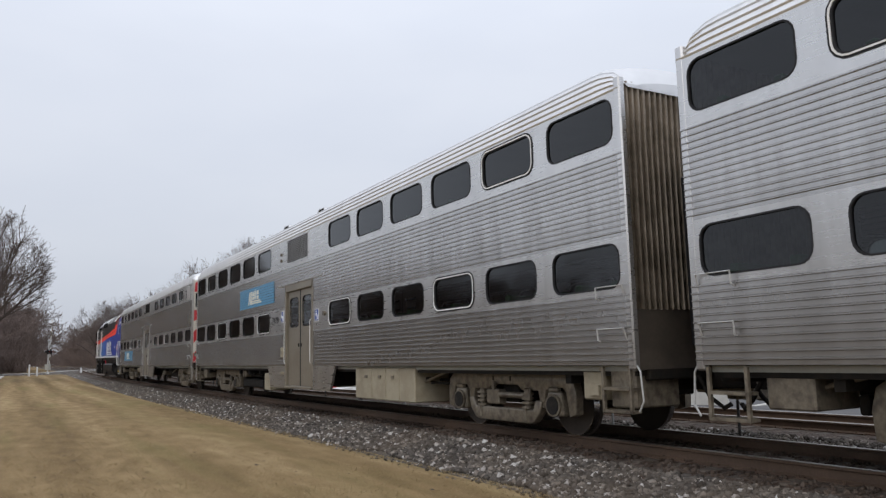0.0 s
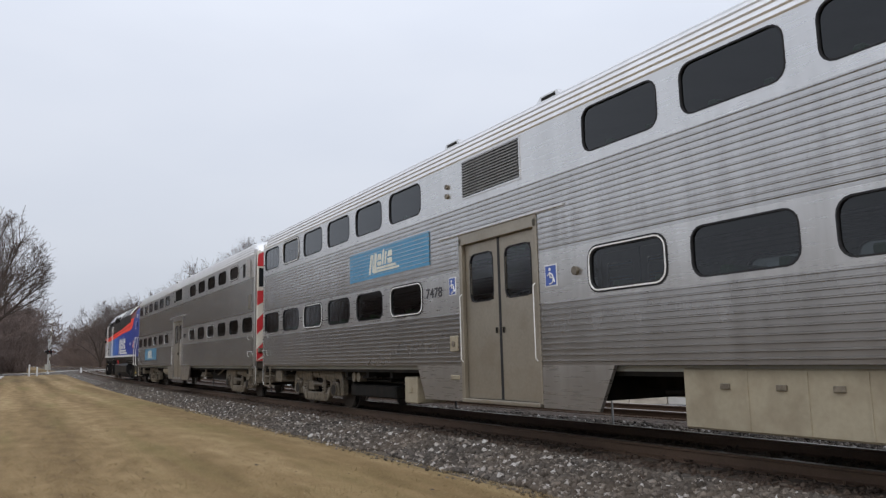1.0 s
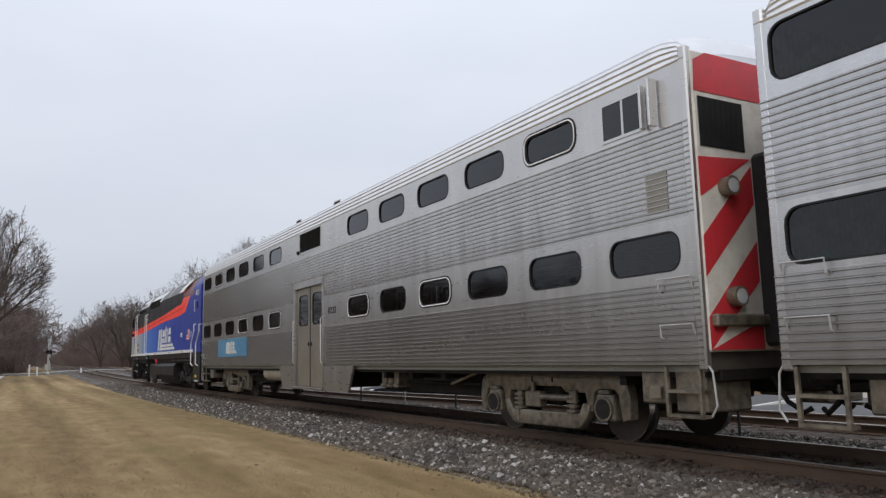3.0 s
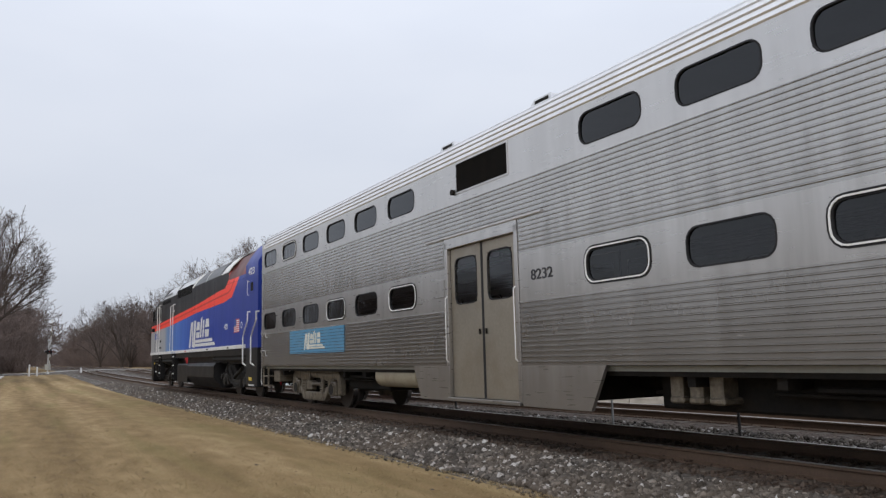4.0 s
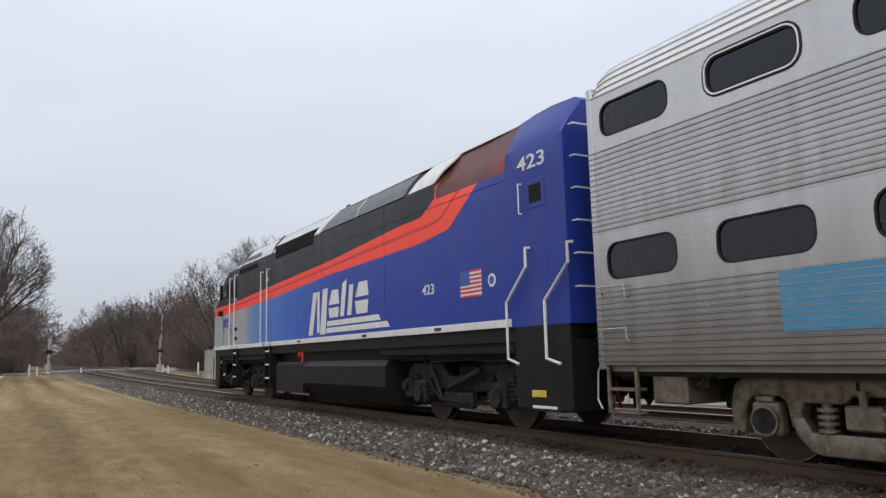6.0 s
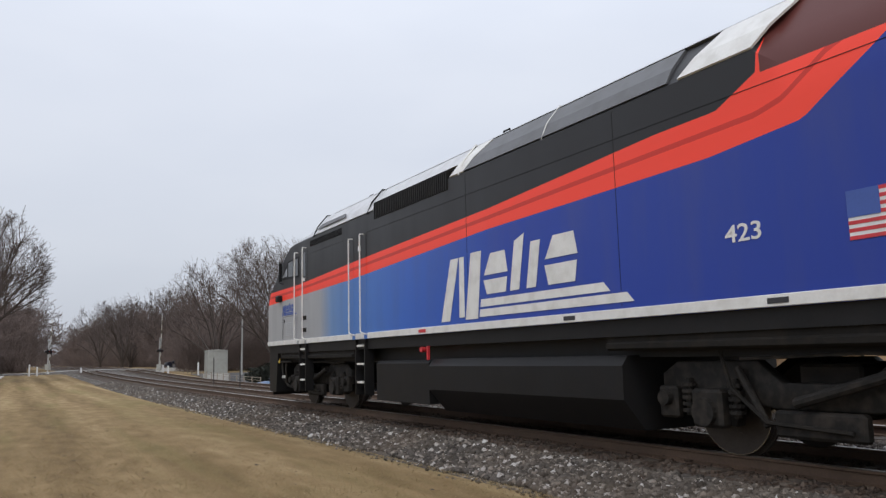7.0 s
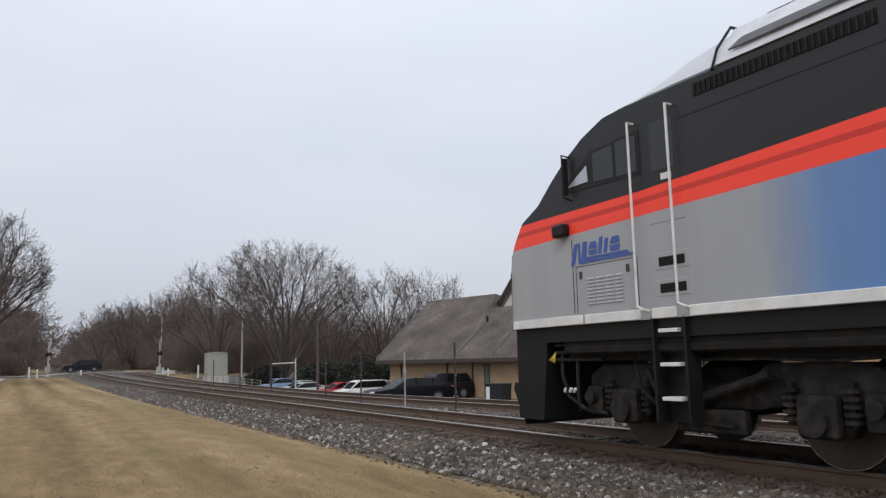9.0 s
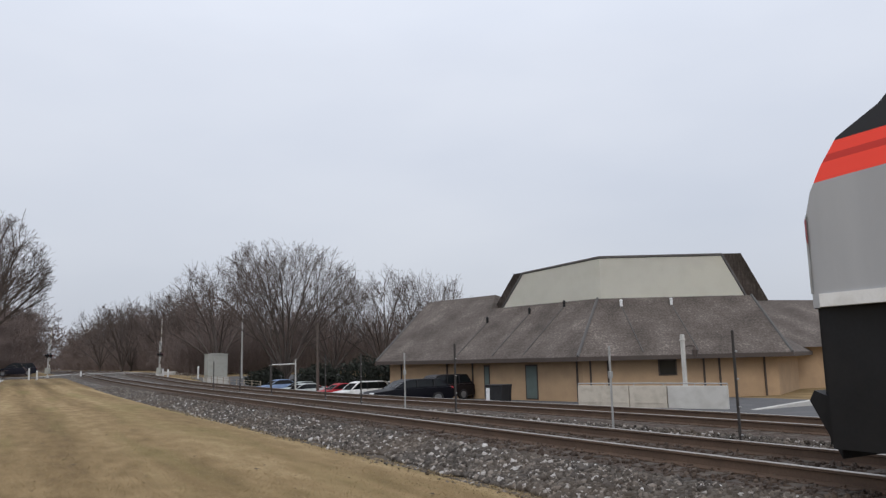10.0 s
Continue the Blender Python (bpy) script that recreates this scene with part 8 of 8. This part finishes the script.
    pipe(bm, [(0.05, 0, 2.95), (0.3, -0.15, 3.02), (0.5, -0.27, 2.98)], 0.03, 6)
    rod(bm, (0.5, -0.27, 2.45), (0.5, -0.27, 2.80), 0.11, 8, r2=0.15)
    rod(bm, (0.5, -0.27, 2.80), (0.5, -0.27, 2.98), 0.16, 8, r2=0.03)
    part("lantern", bm, M["dark_trim"], lamp)
    lamp.matrix_basis = pose(28.1, 26.25, -1.4)

    # bin at the wall
    bn = empty("waste_bin", "black steel waste bin with a white notice", "bin")
    bm = bmesh.new()
    prism(bm, [(-0.75, 0.0), (0.75, 0.0), (0.85, 1.05), (-0.85, 1.05)], -0.5, 0.5, "y")
    part("body", bm, M["dumpster"], bn)
    bm = bmesh.new()
    box(bm, -0.88, 0.88, -0.54, 0.54, 1.05, 1.16, 0.03)
    part("lid", bm, M["dumpster"], bn)
    bm = bmesh.new()
    box(bm, -0.72, -0.38, -0.53, -0.50, 0.15, 0.95)
    part("notice", bm, M["white_mark"], bn)
    bn.matrix_basis = pose(25.9, 39.0, ground_z(25.9, 39.0) + 0.02, 0, 0, -75) @ Matrix.Diagonal((0.8, 0.9, 0.95, 1))


# ---------------------------------------------------------------- line-side things
def build_lineside():
    # posts between the tracks
    spots = [(10.41, 8.68, 1.90, 0), (11.0, 12.36, 1.75, 1), (10.35, 17.7, 1.95, 0), (10.95, 21.9, 1.80, 1), (11.3, 26.2, 1.95, 0), (11.2, 29.6, 1.95, 0), (11.2, 37.0, 1.9, 0), (11.2, 43.0, 1.9, 0), (11.3, 50.0, 1.9, 0)]
    for i, (x, y, h, kind) in enumerate(spots):
        p = empty("fence_post", "dark steel post between the tracks" if kind == 0 else "pale galvanised post with a bracket between the tracks", "post", "posts between the tracks")
        bm = bmesh.new()
        if kind == 0:
            box(bm, -0.016, 0.016, -0.022, 0.022, -0.3, h, 0.006)
            box(bm, -0.030, 0.030, -0.005, 0.005, -0.3, h - 0.02)
        else:
            rod(bm, (0, 0, -0.3), (0, 0, h), 0.024, 10)
            box(bm, -0.04, 0.04, -0.04, 0.04, h * 0.62, h * 0.70, 0.01)
        part("post", bm, M["post_dark"] if kind == 0 else M["post_light"], p)
        if kind == 0:
            for q in range(4):
                bm = bmesh.new()
                rod(bm, (0, -0.03, 0.2 + q * 0.45), (0, -0.06, 0.2 + q * 0.45), 0.015, 6)
                part("clip", bm, M["post_light"], p)
        p.matrix_basis = pose(x + bend(y), y, -0.30 + rise(y) + fall(x, y))
    # two-post frame
    fr = empty("barrier", "pale two-post steel barrier with a top bar", "barrier")
    bm = bmesh.new()
    rod(bm, (0, 0, -0.3), (0, 0, 2.05), 0.05, 8)
    part("post", bm, M["steel_post"], fr)
    bm = bmesh.new()
    rod(bm, (-1.35, 1.2, -0.3), (-1.35, 1.2, 1.75), 0.05, 8)
    part("post", bm, M["post_dark"], fr)
    bm = bmesh.new()
    rod(bm, (-1.38, 1.24, 1.70), (0.0, 0.0, 1.75), 0.045, 8)
    part("top_bar", bm, M["steel_post"], fr)
    fr.matrix_basis = pose(16.9, 50.0, ground_z(16.9, 50))

    # signal cabinet
    cb = empty("signal_cabinet", "grey steel signal cabinet on a plinth", "cabinet")
    bm = bmesh.new()
    box(bm, -1.05, 1.05, -0.7, 0.7, 0.1, 2.50, 0.03)
    part("body", bm, M["shelter"], cb)
    bm = bmesh.new()
    prism(bm, [(-1.10, 2.50), (1.10, 2.50), (1.10, 2.56), (0, 2.66), (-1.10, 2.56)], -0.76, 0.76, "y")
    part("roof", bm, M["shelter"], cb)
    bm = bmesh.new()
    box(bm, -0.5, 0.5, -0.73, -0.69, 0.3, 2.35, 0.01)
    part("door", bm, M["shelter"], cb)
    bm = bmesh.new()
    box(bm, -1.15, 1.15, -0.8, 0.8, -1.3, 0.1, 0.02)
    part("plinth", bm, M["concrete"], cb)
    cb.matrix_basis = pose(19.5, 84.0, -0.15, 0, 0, 4)

    # crossing signals
    def signal(x, y, z, turn):
        s = empty("crossing_signal", "silver crossing signal mast with raised gate arm", "crossing signal", "signals at the level crossing")
        bm = bmesh.new()
        rod(bm, (0, 0, 0), (0, 0, 4.3), 0.075, 10)
        rod(bm, (0, 0, 0), (0, 0, 0.35), 0.20, 10, r2=0.10)
        part("mast", bm, M["steel_post"], s)
        bm = bmesh.new()
        box(bm, -0.28, 0.28, -0.25, 0.25, 0.5, 1.2, 0.03)
        part("gate_machine", bm, M["shelter"], s)
        bm = bmesh.new()
        rod(bm, (0.28, -0.05, 0.9), (0.36, -0.12, 6.9), 0.055, 6, r2=0.03)
        part("gate_arm", bm, M["stripe_white"], s)
        for q in range(5):
            z0 = 1.6 + q * 1.05
            bm = bmesh.new()
            rod(bm, (0.287 + 0.0132 * (z0 - 0.9), -0.05 - 0.0117 * (z0 - 0.9), z0), (0.287 + 0.0132 * (z0 - 0.5), -0.05 - 0.0117 * (z0 - 0.5), z0 + 0.45), 0.06, 6)
            part("arm_band", bm, M["truck"], s)
        bm = bmesh.new()
        for a in (45, -45):
            v = Vector((math.cos(radians(a)), 0, math.sin(radians(a)))) * 0.6
            rod(bm, Vector((0, -0.1, 3.75)) - v, Vector((0, -0.1, 3.75)) + v, 0.09, 4)
        part("crossbuck", bm, M["post_light"], s)
        bm = bmesh.new()
        rod(bm, (-0.42, -0.06, 2.75), (0.42, -0.06, 2.75), 0.035, 6)
        part("lamp_arm", bm, M["steel_post"], s)
        for dx in (-0.38, 0.38):
            bm = bmesh.new()
            rod(bm, (dx, -0.10, 2.75), (dx, -0.13, 2.75), 0.31, 18)
            rod(bm, (dx, -0.12, 2.75), (dx, -0.34, 2.75), 0.13, 14)
            rod(bm, (dx, -0.08, 2.75), (dx, 0.2, 2.75), 0.12, 12)
            lp = part("lamp", bm, M["loco_black"], s, "black signal lamp with round shield")
            bm = bmesh.new()
            rod(bm, (dx, -0.342, 2.75), (dx, -0.346, 2.75), 0.10, 14)
            part("lens", bm, M["lens"], lp)
        s.matrix_basis = pose(x, y, z, 0, 0, turn)

    signal(4.35, 108.0, 0.18, 62)
    signal(15.4, 94.5, -0.12, 70)
    # bollards and low posts by the crossing
    for x, y, h in ((2.25, 104.5, 1.25), (3.1, 104.8, 0.95), (16.0, 95.5, 0.9), (16.5, 95.0, 0.8), (8.1, 107.5, 0.7), (18.7, 89.0, 1.3)):
        bm = bmesh.new()
        rod(bm, (0, 0, -0.3), (0, 0, h), 0.10, 10)
        rod(bm, (0, 0, h), (0, 0, h + 0.05), 0.10, 10, r2=0.03)
        o = tagged(part("bollard", bm, M["white_mark"]), "white marker post by the level crossing", "bollard", "markers at the crossing")
        o.location = (x, y, ground_z(x, y) + 0.1)
    # light pole
    bm = bmesh.new()
    rod(bm, (0, 0, 0), (0, 0, 7.2), 0.12, 10, r2=0.08)
    pl = part("pole", bm, M["steel_post"])
    tagged(pl, "pale steel pole behind the signal cabinet", "pole")
    pl.location = (23.6, 89.0, ground_z(23.6, 89))
    # wooden utility pole by the lot
    bm = bmesh.new()
    rod(bm, (0, 0, 0), (0, 0, 6.6), 0.14, 8, r2=0.11)
    pl = part("pole", bm, M["bark"])
    tagged(pl, "dark wooden pole at the edge of the lot", "pole")
    pl.location = (22.9, 62.0, ground_z(22.9, 62))
    # low rail fence on the far side
    fn = empty("rail_fence", "pale low rail fence beyond the far track", "fence")
    for i in range(16):
        y = 100 - i * 2.6
        bm = bmesh.new()
        box(bm, -0.03, 0.03, -0.03, 0.03, -0.2, 0.48)
        p = part("post", bm, M["brown_plank"], fn)
        p.location = (17.4 + bend(y), y, ground_z(17.0, y))
    for zz in (0.20, 0.42):
        bm = bmesh.new()
        pts = [(17.4 + bend(100 - i * 2.6), 100 - i * 2.6, ground_z(17.0, 100 - i * 2.6) + zz) for i in range(16)]
        pipe(bm, pts, 0.018, 5)
        part("fence_rail", bm, M["brown_plank"], fn)
    # marker stake in the lawn
    bm = bmesh.new()
    box(bm, -0.06, 0.06, -0.03, 0.03, -0.2, 0.42, 0.01)
    st = tagged(part("stake", bm, M["post_dark"]), "short dark stake in the lawn", "stake")
    st.location = (-0.42, 17.6, ground_z(-0.4, 17.6))


# ---------------------------------------------------------------- build everything
build_ground()
build_ballast()
build_road()
build_hall()
build_lineside()
build_vegetation()

coach_trailer = build_coach("passenger_coach", "fluted stainless-steel two-deck passenger coach with a blue band", "A")
coach_cab = build_coach("passenger_coach", "fluted stainless-steel two-deck cab coach with a red and white striped end", "B")
coach_rear = copy_thing(coach_trailer, pose(0, 0, 0))
loco = build_loco()

dark = car_paint("car_black", (0.006, 0.006, 0.009))
suv = build_car("sport_utility_car", "dark sport utility car crossing the line", car_paint("car_navy", (0.018, 0.018, 0.026)), SUV, 4.8, 1.85, 1.68, 0)
parked = [(21.7, 42.9, dark, WAGON, 1.20, "long black estate car parked in the lot"),
          (24.4, 56.3, car_paint("car_white", (0.74, 0.74, 0.73)), SUV, 1.00, "white sport utility car parked in the lot"),
          (24.4, 61.0, car_paint("car_red", (0.40, 0.028, 0.038)), SEDAN, 1.00, "red sedan parked in the lot"),
          (22.4, 64.4, car_paint("car_silver", (0.52, 0.55, 0.55)), SEDAN, 1.00, "silver sedan parked in the lot"),
          (23.9, 69.5, car_paint("car_pale_green", (0.42, 0.47, 0.46)), SEDAN, 1.00, "grey-green sedan parked in the lot"),
          (23.0, 73.4, car_paint("car_pale_blue", (0.22, 0.30, 0.46)), SEDAN, 1.00, "pale blue sedan parked in the lot"),
          (25.1, 44.9, car_paint("car_dark_grey", (0.014, 0.011, 0.011)), SUV, 0.95, "dark grey car parked by the wall"),
          (28.4, 61.0, car_paint("car_cream", (0.62, 0.62, 0.60)), SEDAN, 1.00, "off-white sedan parked at the back of the lot")]
for x, y, mt, prof, stretch, label in parked:
    o = build_car("parked_car", label, mt, prof, 4.8, 1.82, 1.68 if prof is SUV else (1.52 if prof is WAGON else 1.44), 0, "cars in the parking lot")
    o.matrix_basis = pose(x, y, ground_z(x, y) + 0.02, 0, 0, 3) @ Matrix.Diagonal((stretch, 1, 1, 1))

build_track(TRACK_X, "near railway track on wooden ties")
build_track(TRACK2_X, "far railway track on wooden ties")
build_grass_blades()


# ---------------------------------------------------------------- what moves
def run(t):
    """How far the train has gone by then, in metres: it slows gently."""
    return 9.823 * t - 0.2122 * t * t + 0.20 * math.exp(-((t - 8.6) / 0.65) ** 2) - 0.50 * max(0.0, t - 9.0) ** 1.7


def on_line(centre, trucks, t):
    """The pose of a vehicle whose trucks stand on the line."""
    y = centre - run(t)
    a = Vector((TRACK_X + bend(y - trucks), y - trucks, rise(y - trucks)))
    b = Vector((TRACK_X + bend(y + trucks), y + trucks, rise(y + trucks)))
    d = b - a
    mid = (a + b) / 2
    return pose(mid.x, mid.y, mid.z, math.degrees(math.atan2(d.z, d.y)), 0, -math.degrees(math.atan2(d.x, d.y)))


def motions():
    for thing, centre, trucks, radius in ((coach_trailer, 19.83, 9.23, 0.457), (coach_cab, 46.28, 9.23, 0.457), (coach_rear, -6.64, 9.23, 0.457), (loco, 70.91, 6.65, 0.51)):
        walk(thing, [(0.5 * i, on_line(centre, trucks, 0.5 * i)) for i in range(21)])
        for w in [o for o in thing.children if o.name.startswith("wheelset")]:
            y, z = w.location.y, w.location.z
            step = 2 / FPS
            walk(w, [(i * step, pose(0, y, z, math.degrees(run(i * step) / radius))) for i in range(151)])
    walk(suv, [(t, pose(x, 115.5 + 0.04 * (x - 10), rise(116) + z, 0, 0, 2.3))
               for t, x, z in ((0.0, 38.0, -0.2), (2.0, 35.0, -0.2), (4.0, 31.0, -0.2), (6.2, 25.2, -0.14), (7.4, 20.1, 0.0), (8.0, 16.1, 0.08), (8.5, 12.5, 0.10), (9.0, 8.8, 0.10), (9.5, 5.1, 0.06), (10.0, 0.9, -0.02))])


motions()
